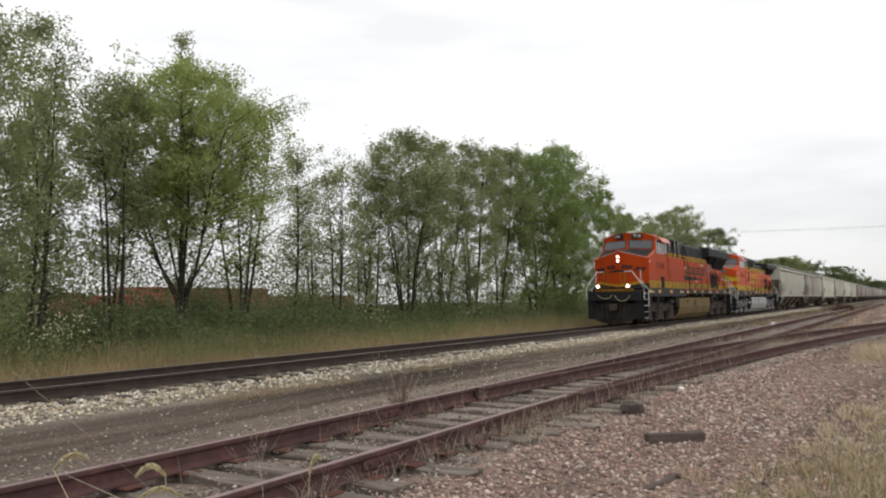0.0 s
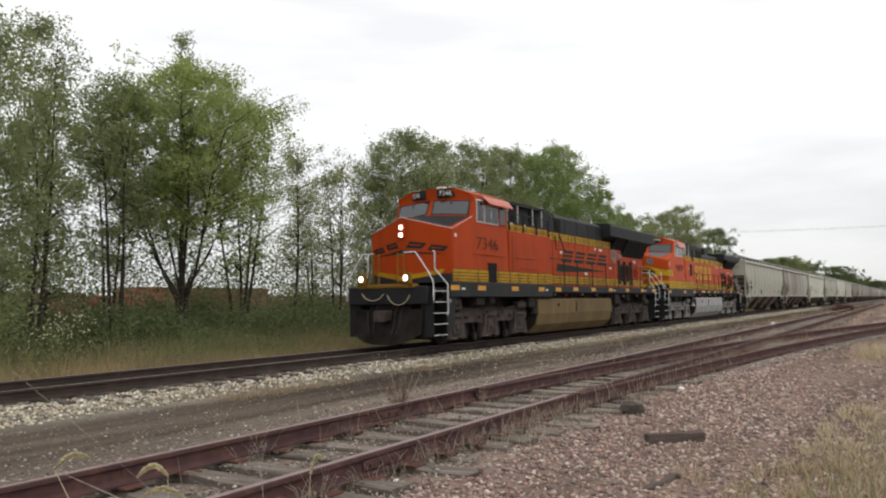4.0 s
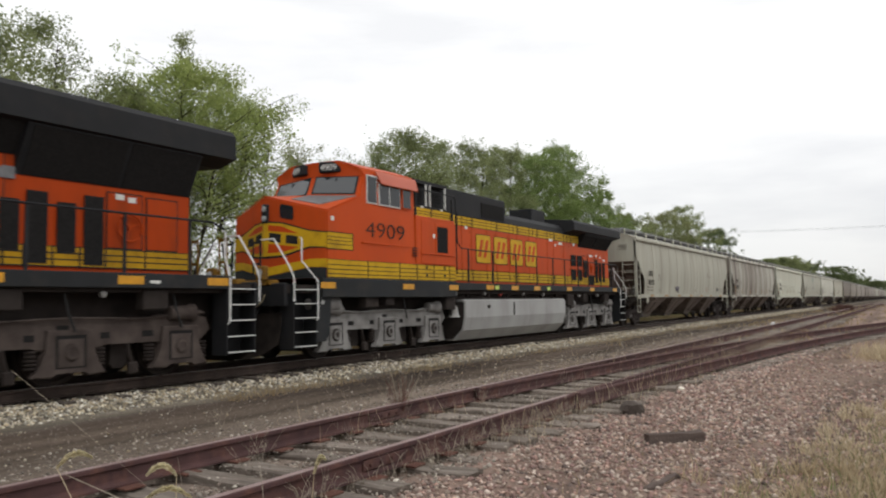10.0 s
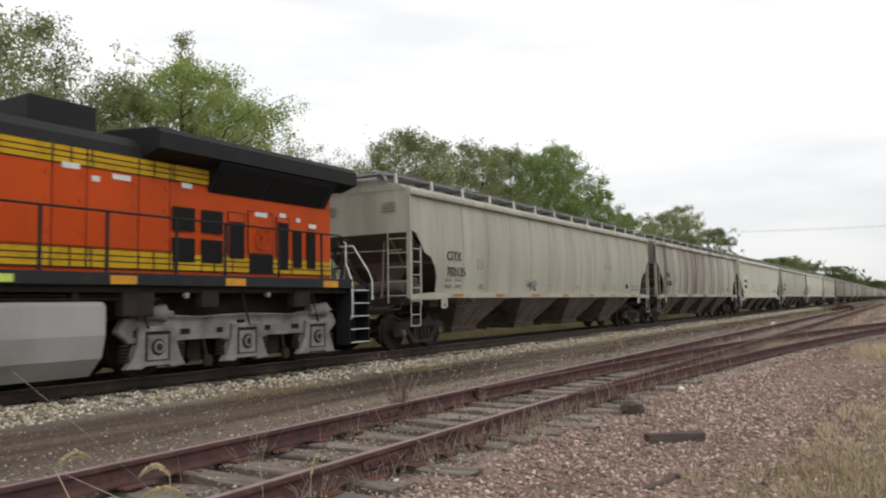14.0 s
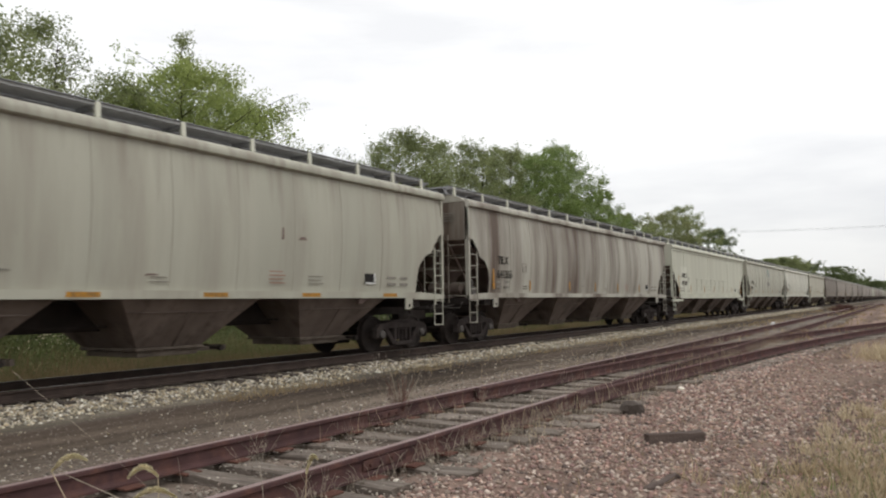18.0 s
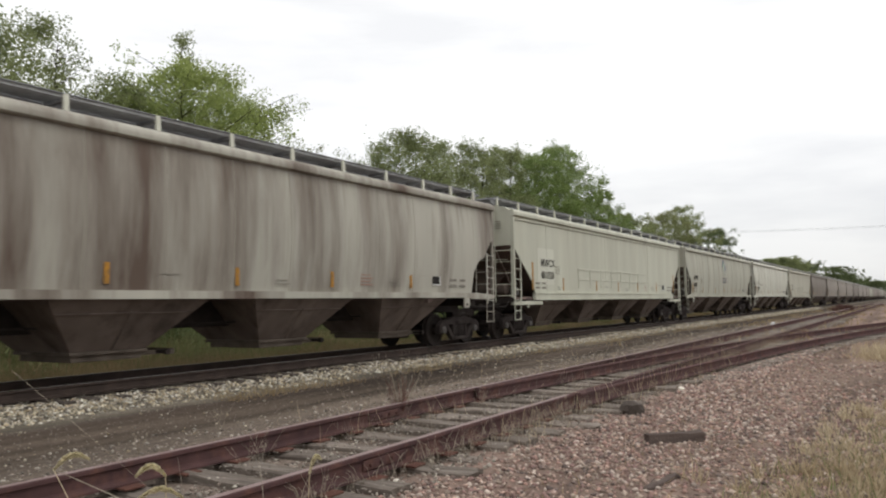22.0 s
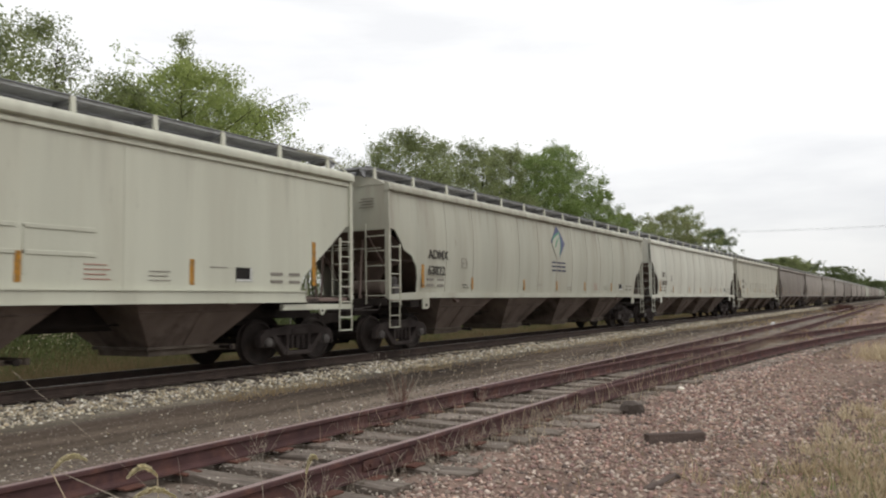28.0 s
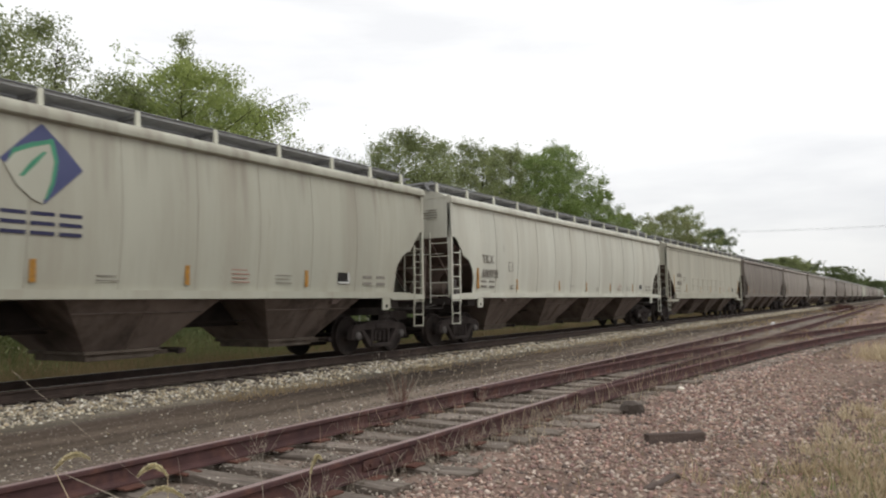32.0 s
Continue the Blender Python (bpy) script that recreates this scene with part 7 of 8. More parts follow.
tree(234.0, 27.5, 12.4, 6.0, "leaf", 3, 37, 14500, 0.05, 0.18, FAR)
tree(262.1, 28.0, 12.8, 6.5, "leaf_dark", 3, 28, 14500, 0.05, 0.19, FAR)
tree(384.6, 26.0, 15.0, 9.5, "leaf_dark", 3, 29, 6000, 0.05, 0.4, FAR)
tree(440.0, 28.0, 13.0, 9.0, "leaf_dark", 3, 38, 5000, 0.05, 0.45, FAR)
tree(500.0, 28.0, 12.0, 9.5, "leaf_dark", 3, 30, 5000, 0.05, 0.5, FAR)
tree(733.6, 24.0, 14.0, 18.0, "leaf_dark", 4, 31, 7000, 0.05, 0.7, FAR)


def ground_array(x, y):
    return np.array([ground_z(a, b) for a, b in zip(x, y)])


def undergrowth():
    """Bushes between and behind the stems."""
    rng = np.random.default_rng(40)
    c = []
    for k in range(190):
        q = rng.uniform(0, 1) ** 1.5
        x, y = 6 + 125 * q, rng.uniform(20.5, 27.0)
        hh, rr = rng.uniform(0.6, 1.5) + 1.3 * max(0.0, noise.noise(Vector((x * 0.3, y * 0.3, 4.0)))) * 2, rng.uniform(0.8, 1.8)
        n = int(1150 - 500 * q)
        p = rng.normal(0, 0.5, (n, 3)) * (rr, rr, hh * 0.55) + (x, y, -0.2 + hh * 0.45)
        c.append(p[p[:, 2] > -0.4])
    me = leaf_soup("undergrowth", np.concatenate(c), rng, 0.075)
    solo("undergrowth", me, M["leaf_dark"], "dense green bushes under the trees", "bushes", kind="stuff")
    # darker scrub among the stems nearest the camera, with gaps
    c = []
    for k in range(120):
        x, y = 7.5 + 27 * rng.uniform(0, 1), rng.uniform(19.6, 24.5)
        hh, rr = rng.uniform(0.4, 1.7), rng.uniform(0.5, 1.1)
        if noise.noise(Vector((x * 0.45, y * 0.2, 8.0))) > 0.22:
            continue
        p = rng.normal(0, 0.5, (620, 3)) * (rr, rr, hh * 0.5) + (x, y, -0.3 + hh * 0.55)
        c.append(p[p[:, 2] > -0.4])
    solo("scrub", leaf_soup("scrub", np.concatenate(c), rng, 0.062), M["leaf_dark"], "dark green scrub among the tree stems", "bushes", kind="stuff")
    c = []
    for k in range(200):
        x, y = 9 + 36 * rng.uniform(0, 1) ** 1.4, rng.uniform(22.0, 29.0)
        hh = rng.uniform(0.3, 3.4)
        c.append(rng.normal(0, 1, (170, 3)) * (0.65, 0.65, 0.6) + (x, y, hh))
    c = np.concatenate(c)
    solo("thicket", leaf_soup("thicket", c[c[:, 2] > -0.3], rng, 0.07), M["leaf_dark"], "green thicket behind the tree stems", "bushes", kind="stuff")
    # a thin ragged thicket further back, with the sky between its twigs
    c = []
    for k in range(85):
        q = rng.uniform(0, 1) ** 1.3
        x, y = 13 + 75 * q, rng.uniform(24.5, 33.0)
        hh = rng.uniform(1.2, 4.2) + 0.9 * noise.noise(Vector((x * 0.2, y * 0.3, 2.0)))
        n = int(260 - 60 * q)
        n = n * 2 // 3 if 29 < x < 36 else n
        c.append(rng.normal(0, 1, (n, 3)) * (0.75, 0.75, 0.75) + (x, y, hh))
    c = np.concatenate(c)
    solo("thicket", leaf_soup("thicket", c[c[:, 2] > -0.3], rng, 0.075), M["leaf_olive"], "ragged olive-green thicket behind the tree stems", "bushes", kind="stuff")


def far_woods():
    """A low belt of woods on the horizon."""
    rng = np.random.default_rng(41)
    c = []
    for k in range(150):
        a = rng.uniform(-0.3, 1.35)
        dist = rng.uniform(230, 420)
        x, y = dist * math.cos(a), dist * math.sin(a)
        if y < 60 or 0.45 < a:
            continue
        hh, rr = rng.uniform(3, 6.5), rng.uniform(5, 12)
        p = rng.normal(0, 0.5, (220, 3)) * (rr, rr, hh * 0.5) + (x, y, hh * 0.45)
        c.append(p[p[:, 2] > -0.3])
    solo("far_woods", leaf_soup("far_woods", np.concatenate(c), rng, 0.8), M["leaf_dark"], "low dark belt of distant woods on the horizon", "woods", kind="stuff")


undergrowth()
far_woods()


def blades(name, x, y, length, width, material, label, rng, lean=0.35, z=None, kind="stuff", category="grass"):
    """Grass: a thin tapering blade, bent once, for each place."""
    k = len(x)
    z = ground_array(x, y) - 0.02 if z is None else z
    base = np.stack([x, y, z], -1)
    d = rng.normal(0, lean, (k, 3))
    d[:, 2] = 1.0
    d /= np.linalg.norm(d, axis=1)[:, None]
    side = np.stack([rng.normal(0, 1, k), rng.normal(0, 1, k), np.zeros(k)], -1)
    side /= np.linalg.norm(side, axis=1)[:, None] + 1e-6
    mid = base + d * (length * 0.55)[:, None]
    d2 = d + rng.normal(0, lean * 0.8, (k, 3)) * (1, 1, 0.4)
    tip = mid + d2 * (length * 0.45)[:, None]
    w = (side * (width * 0.5)[:, None] if isinstance(width, np.ndarray) else side * width * 0.5)
    lower = np.stack([base - w, base + w, mid + w * 0.8, mid - w * 0.8], 1)
    upper = np.stack([mid - w * 0.8, mid + w * 0.8, tip + w * 0.12, tip - w * 0.12], 1)
    me = soup(name, np.concatenate([lower, upper]), 4)
    return solo(name, me, material, label, category, kind=kind)


def banks():
    rng = np.random.default_rng(50)
    # dry grass beside the ballast, then green weeds up to the trees
    k = 46000
    q = rng.uniform(0, 1, k) ** 1.6
    x = 4 + 120 * q
    y = 14.1 + np.abs(rng.normal(0, 0.95, k)) + 0.35 * np.sin(x * 0.7)
    patchy = np.array([noise.noise(Vector((a * 0.5, b * 0.8, 6.1))) for a, b in zip(x, y)])
    keep = (patchy > -0.15) | (y < 15.2)
    x, y, q = x[keep], y[keep], q[keep]
    k = len(x)
    blades("dry_grass", x, y, rng.uniform(0.14, 0.44, k) * (1 + 0.40 * (y - 14)), 0.012 + 0.02 * q, M["dry"], "dry straw-coloured grass along the ballast", rng, 0.3)
    k = 70000
    q = rng.uniform(0, 1, k) ** 1.6
    x = 4 + 125 * q
    y = rng.uniform(14.9, 22.5, k)
    patchy = np.array([noise.noise(Vector((a * 0.35, b * 0.5, 1.7))) for a, b in zip(x, y)])
    keep = patchy > -0.25
    x, y, q = x[keep], y[keep], q[keep]
    k = len(x)
    blades("tall_weeds", x, y, rng.uniform(0.4, 1.0, k) * (0.55 + 0.12 * (y - 14.4)) * (0.85 + 0.9 * np.clip(np.array([noise.noise(Vector((a * 0.8, b * 0.8, 2.7))) for a, b in zip(x, y)]), -0.5, 1)), 0.016 + 0.025 * q, M["weed"], "tall green roadside weeds before the trees", rng, 0.32)
    k = 16000
    q = rng.uniform(0, 1, k) ** 1.6
    x, y = 4 + 120 * q, rng.uniform(15.0, 20.5, k)
    keep = np.array([noise.noise(Vector((a * 0.5, b * 0.6, 9.4))) for a, b in zip(x, y)]) > -0.05
    x, y, q = x[keep], y[keep], q[keep]
    blades("seeding_grass", x, y, rng.uniform(0.5, 1.05, len(x)), 0.010 + 0.02 * q, M["dry"], "tall seeding straw-coloured grass among the weeds", rng, 0.25)
    # leafy tops of the weeds
    k = 60000
    q = rng.uniform(0, 1, k) ** 1.6
    x, y = 4 + 120 * q, rng.uniform(15.2, 22.0, k)
    z = -0.42 + np.abs(rng.normal(0, 0.42, k)) * (0.6 + 0.14 * (y - 15))
    solo("weed_leaves", leaf_soup("weed_leaves", np.stack([x, y, z], -1), rng, 0.05), M["weed"], "leafy green weeds along the bank", "weeds", kind="stuff")
    # clump of pale flowering weeds
    for cx, cy, n in ((11.7, 19.0, 150), (12.7, 19.2, 60), (26.0, 19.0, 40), (34.0, 19.2, 60), (43, 19.4, 60)):
        p = rng.normal(0, 1, (n, 3)) * (0.42, 0.40, 0.28) + (cx, cy, 0.75)
        solo("goldenrod", leaf_soup("goldenrod", p, rng, 0.045), M["seed"], "clump of pale yellow flowering weeds", "weeds", kind="stuff")
        p = rng.normal(0, 1, (n, 3)) * (0.6, 0.5, 0.4) + (cx, cy, 0.3)
        solo("goldenrod_leaves", leaf_soup("goldenrod_leaves", p, rng, 0.06), M["weed"], "green leaves of flowering weeds", "weeds", kind="stuff")


banks()

# ---- ties, ballast, stones


def worn_tie(seed):
    """A weathered tie: warped top, chewed edges, splintered ends."""
    b = B()
    rng = random.Random(seed)
    o = Vector((rng.uniform(0, 40), rng.uniform(0, 40), 0))
    n = 9
    rows = []
    for i in range(n):
        y = -1.30 + 2.60 * i / (n - 1)
        if i in (0, n - 1):
            y += rng.uniform(-0.05, 0.05)
        ring = []
        for x, z in ((-0.11, -0.16), (-0.115, -0.015), (-0.085, 0.0), (-0.01, -0.004), (0.085, 0.0), (0.115, -0.015), (0.11, -0.16)):
            w = noise.noise(Vector((x * 8, y * 2.2, 0)) + o)
            end = rng.uniform(-0.035, 0.035) if i in (0, n - 1) else 0.0
            ring.append(b.verts.new((x * (1 + 0.14 * noise.noise(Vector((0, y * 1.7, x)) + o)), y + end, z + (0.022 * w - 0.008 if z > -0.1 else 0))))
        rows.append(ring)
    for p, q in zip(rows, rows[1:]):
        for m in range(6):
            b.faces.new((p[m], p[m + 1], q[m + 1], q[m]))
    b.faces.new(rows[0]), b.faces.new(rows[-1][::-1])
    return b


TIE = shared("tie", lambda: bx(B(), -0.11, 0.11, -1.30, 1.30, -0.16, 0.0, 0.012))
WORN = [shared("worn_tie%d" % k, lambda: worn_tie(k)) for k in range(8)]
PLATE = shared("tie_plate", lambda: bx(B(), -0.09, 0.09, -0.17, 0.17, 0.0, 0.018, 0.003))
rnd = random.Random(7)


def ties():
    for k in range(-28, 105):
        x = 2.2 + 0.56 * k
        o = part("tie", WORN[rnd.randrange(8)], M["tie"], siding_track)
        o.location, o.rotation_euler = (x + rnd.uniform(-0.07, 0.07), SIDING + rnd.uniform(-0.2, 0.2), -0.178 + rnd.uniform(-0.016, 0.008)), (rnd.uniform(-0.012, 0.012), rnd.uniform(-0.03, 0.03), rnd.uniform(-0.07, 0.07))
        if -4 < k < 60:
            for s in (-1, 1):
                p = part("tie_plate", PLATE, M["rustplate"], siding_track)
                p.location = (x, SIDING + s * GAUGE, -0.192)
    for k in range(-40, 150):
        x = 3.0 + 0.5 * k
        o = part("tie", TIE, M["darktie"], main_track)
        o.location, o.rotation_euler = (x, MAIN + rnd.uniform(-0.04, 0.04), -0.19 + rnd.uniform(-0.02, 0.0)), (0, 0, rnd.uniform(-0.02, 0.02))
    for k in range(50):
        x = 14.0 + 0.6 * k
        ym = branch_y(x) + GAUGE
        o = part("tie", WORN[rnd.randrange(8)], M["tie"], branch_track)
        o.location, o.rotation_euler = (x + 0.25, ym - 0.05, -0.205 + rnd.uniform(-0.01, 0.005)), (0, 0, -math.atan(0.045 + 0.0052 * (x - 8)) + rnd.uniform(-0.04, 0.04))
    # joint bars with bolts on the siding rails
    for x, s in ((7.35, 1), (5.25, -1), (13.5, -1), (17.2, 1)):
        b = B()
        y = SIDING + s * GAUGE
        for q in (-1, 1):
            bx(b, x - 0.3, x + 0.3, min(y + q * 0.011, y + q * 0.032), max(y + q * 0.011, y + q * 0.032), -0.135, -0.05, 0.006)
            for i in range(4):
                lathe(b, [(q * 0.03, 0.016), (q * 0.055, 0.014)], (x - 0.22 + 0.147 * i, y, -0.092), 6)
        part("joint_bar", b, M["rust"], siding_track)


ties()


def scatter(name, k, x0, x1, fall, ylo, yhi, smin, smax, material, label, seed, mask=None, dz=0.0):
    rng = np.random.default_rng(seed)
    q = rng.uniform(0, 1, k) ** fall
    x, y = x0 + (x1 - x0) * q, rng.uniform(ylo, yhi, k)
    if mask:
        m = np.array([mask(a, b, w) for a, b, w in zip(x, y, rng.uniform(0, 1, k))])
        x, y, q = x[m], y[m], q[m]
    s = rng.uniform(smin, smax, len(x)) * (1 + 0.9 * q)
    c = np.stack([x, y, ground_array(x, y) + s * 0.15 + dz], -1)
    me = shells(name, c, s, rng)
    return solo(name, me, material, label, "stones", kind="stuff")


def off_rail(a, b):
    return min(abs(b - MAIN - GAUGE), abs(b - MAIN + GAUGE), abs(b - SIDING - GAUGE), abs(b - SIDING + GAUGE), abs(b - branch_y(a)) if a > 9 else 9, abs(b - branch_y(a) - 2 * GAUGE) if a > 9 else 9) > 0.085


scatter("ballast_stones", 30000, 4, 120, 1.7, 10.15, 11.40, 0.024, 0.055, M["ballast"], "white limestone ballast along the main track", 60, lambda a, b, w: off_rail(a, b) and w < 0.25 + (b - 10.1 + 0.25 * noise.noise(Vector((a * 0.8, b, 0)))) * 1.6)
scatter("ballast_stones", 9000, 4, 110, 1.7, 11.45, 14.1, 0.022, 0.045, M["greygravel"], "grimy ballast between and behind the main rails", 61, lambda a, b, w: off_rail(a, b))
scatter("gravel_stones", 68000, 3.5, 40, 1.8, -1.5, 3.45, 0.010, 0.038, M["gravel"], "pinkish broken gravel beside the siding", 62, lambda a, b, w: off_rail(a, b) and w < 0.66 + 0.55 * noise.noise(Vector((a * 0.6, b * 0.7, 5))) + 0.2 * (b - 1.4) - 0.05 * max(0, a - 9.5) * (b < 2.6 - 0.02 * a) - 0.45 * (b > 3.05))
scatter("yard_stones", 24000, 2.5, 55, 1.7, 3.2, 7.7, 0.014, 0.036, M["greygravel"], "grey and white stones between the siding rails", 63, lambda a, b, w: off_rail(a, b) and w < (0.55 if b < 5.9 else 0.55 * (7.9 - b) / 2.4 + 0.05))
scatter("gravel_stones", 9000, -9, 3.6, 1.0, -4.5, 3.62, 0.016, 0.042, M["gravel"], "pinkish broken gravel beside the siding", 65, lambda a, b, w: w < 0.7 + 0.55 * noise.noise(Vector((a * 0.6, b * 0.7, 5))))
scatter("ballast_stones", 6000, -30, 4.2, 1.0, 10.15, 11.40, 0.03, 0.06, M["ballast"], "white limestone ballast along the main track", 66)
scatter("fine_stones", 5000, 2.5, 40, 1.7, 5.9, 10.2, 0.006, 0.015, M["greygravel"], "fine grey gravel trodden into the dirt", 67)


def stones_on_ties():
    rng = np.random.default_rng(68)
    k = 6500
    x, y = 3.0 + 20 * rng.uniform(0, 1, k) ** 1.3, rng.uniform(3.25, 5.85, k)
    keep = np.array([off_rail(a, b) and noise.noise(Vector((a * 1.5, b * 1.5, 8))) > -0.1 for a, b in zip(x, y)])
    x, y = x[keep], y[keep]
    sz = rng.uniform(0.008, 0.026, len(x))
    solo("tie_stones", shells("tie_stones", np.stack([x, y, -0.195 + sz * 0.3], -1), sz, rng), M["greygravel"], "small stones scattered over the old ties", "stones", kind="stuff")


stones_on_ties()
scatter("fine_stones", 6000, 7.5, 34, 1.5, -3.0, 2.9, 0.007, 0.018, M["gravel"], "fine pinkish gravel trodden into the dirt", 69)
scatter("pale_stones", 700, 2.5, 50, 1.6, 5.4, 10.4, 0.012, 0.028, M["ballast"], "scattered pale stones on the packed dirt", 64)

# ---- small plants and things lying about the siding


def near_grass():
    rng = np.random.default_rng(70)
    # tufts: a hundred and fifty feet, each with its own fan of blades
    fx, fy = rng.uniform(5.0, 13.5, 1300), rng.uniform(-2.6, 1.9, 1300)
    keep = (1.42 - fy - 0.15 * (fx - 6) + 0.5 * np.array([noise.noise(Vector((a * 0.9, b * 0.9, 9))) for a, b in zip(fx, fy)])) > rng.uniform(0, 0.8, 1300)
    fx, fy = fx[keep], fy[keep]
    i = rng.integers(0, len(fx), 22000)
    x, y = fx[i] + rng.normal(0, 0.045, 22000), fy[i] + rng.normal(0, 0.045, 22000)
    size = rng.uniform(0.07, 0.25, len(fx))[i] * rng.uniform(0.4, 1.2, 22000)
    blades("dead_grass", x, y, size, 0.011, M["tan"], "tufts of tan dead grass on the gravel", rng, 0.5)
    x, y = rng.uniform(5.0, 26.0, 5000), rng.uniform(-3.0, 2.6, 5000)
    blades("dead_straw", x, y, rng.uniform(0.05, 0.16, 5000), 0.008, M["dry"], "flattened bits of dry straw on the dirt", rng, 1.6)
    x, y = rng.uniform(5.0, 12.0, 4200), rng.uniform(-2.4, 1.7, 4200)
    keep = (1.3 - y - 0.17 * (x - 6)) > rng.uniform(0, 0.8, 4200)
    blades("green_grass", x[keep], y[keep], rng.uniform(0.06, 0.2, keep.sum()), 0.010, M["weed"], "sparse green grass among the dead grass", rng, 0.5)
    # thin dead stems standing along both rails of the siding, and short straw at the foot of the ballast
    k = 5200
    x, y = 6.0 + 30 * rng.uniform(0, 1, k) ** 1.3, SIDING + rng.choice((-1, 1), k) * rng.normal(0.95, 0.22, k)
    keep = np.array([noise.noise(Vector((a * 0.55, b * 0.8, 17))) for a, b in zip(x, y)]) > rng.uniform(-0.35, 0.45, k)
    blades("dead_stems", x[keep], y[keep], rng.uniform(0.12, 0.58, keep.sum()) * rng.uniform(0.5, 1, keep.sum()), 0.0055, M["tan"], "thin dead grass stems along the rusty rails", rng, 0.35)
    k = 5200
    x, y = 9.0 + 60 * rng.uniform(0, 1, k) ** 1.4, rng.normal(9.75, 0.28, k)
    keep = np.array([noise.noise(Vector((a * 0.35, b * 0.9, 23))) for a, b in zip(x, y)]) > rng.uniform(-0.15, 0.5, k)
    blades("ballast_straw", x[keep], y[keep], rng.uniform(0.05, 0.22, keep.sum()), 0.012, M["dry"], "short straw-coloured grass at the foot of the ballast", rng, 0.6)
    # weeds on the far side of the yard
    k = 9000
    q = rng.uniform(0, 1, k)
    x, y = 24 + 110 * q, rng.uniform(-8, 10.0, k)
    keep = np.array([noise.noise(Vector((a * 0.12, b * 0.5, 4))) for a, b in zip(x, y)]) > 0.0
    blades("yard_weeds", x[keep], y[keep], rng.uniform(0.1, 0.32, keep.sum()), 0.03 + 0.03 * q[keep], M["dry"], "low dry weeds over the far yard", rng, 0.5)
    k = 1300
    x, y = rng.normal(20.8, 0.7, k), rng.normal(0.25, 0.4, k)
    blades("grass_tuft", x, y, rng.uniform(0.15, 0.5, k), 0.014, M["tan"], "straw-coloured tuft of tall grass on the gravel", rng, 0.4, kind="", category="grass")
    x, y = rng.normal(92, 0.5, 900), rng.normal(6.0, 0.4, 900)
    blades("dark_shrub", x, y, rng.uniform(0.3, 0.8, 900), 0.06, M["reddish"], "small dark brown shrub in the yard", rng, 0.5, kind="", category="shrub")


def weed_plant(x, y, h, n, material, name, label, seed, spread=0.10, leafy=0, thick=0.004):
    """A single weed: thin stalks from one foot, with a few leaves."""
    rng = np.random.default_rng(seed)
    z0 = ground_z(x, y) - 0.02
    b = B()
    for k in range(n):
        a = rng.uniform(0, 6.283)
        l = rng.uniform(0.6, 1.0) * h
        d = spread * rng.uniform(0.3, 1.4)
        pts = [(rng.normal(0, 0.02), rng.normal(0, 0.02), 0), (d * 0.4 * math.cos(a), d * 0.4 * math.sin(a), l * 0.5), (d * math.cos(a), d * math.sin(a), l)]
        tube(b, pts, [thick, thick * 0.8, thick * 0.4], 4, False)
        for q in range(leafy):
            f = rng.uniform(0.2, 1.0)
            p = Vector(pts[1]) * f * 1.0 if f < 0.5 else lerp(pts[1], pts[2], f * 2 - 1)
            e = Vector(rng.normal(0, 1, 3)).normalized() * rng.uniform(0.02, 0.05)
            g = Vector((-e.y, e.x, 0.01)).normalized() * 0.006
            b.faces.new([b.verts.new(v) for v in (p, p + e * 0.5 + g, p + e, p + e * 0.5 - g)])
    return solo(name, b, material, label, "weed", pose(x, y, z0), "weeds on the siding")


near_grass()
weed_plant(7.8, 5.36, 0.95, 16, M["pale_stalk"], "dry_weed", "tall pale dry weed beside the rail", 70, 0.30, 8, 0.0022)
weed_plant(7.8, 5.36, 0.60, 30, M["reddish"], "dock_weed", "reddish-brown dried dock weed beside the rail", 71, 0.15, 16)
for k, (x, y, h) in enumerate(((4.2, 3.6, 0.5), (4.9, 5.0, 0.55), (5.6, 3.55, 0.45), (6.3, 3.6, 0.5), (6.9, 3.5, 0.42), (7.6, 3.55, 0.5), (8.4, 3.45, 0.5), (9.2, 3.5, 0.4), (10.3, 3.4, 0.45), (11.5, 3.3, 0.5), (12.4, 3.3, 0.55),
                                (5.2, 5.1, 0.5), (9.4, 5.1, 0.5), (12.0, 5.0, 0.55), (6.6, 7.2, 0.5), (5.0, 6.6, 0.45), (8.8, 6.4, 0.5), (12.8, 10.6, 0.35), (14.5, 10.7, 0.4), (19.5, 10.8, 0.45), (10.9, 10.7, 0.35), (16.8, 4.8, 0.5))):
    weed_plant(x, y, h * 0.75, 6, M["pale_stalk"], "dry_weed", "thin dry weed stalks growing between the rails", 80 + k, 0.16, 5, 0.0022)


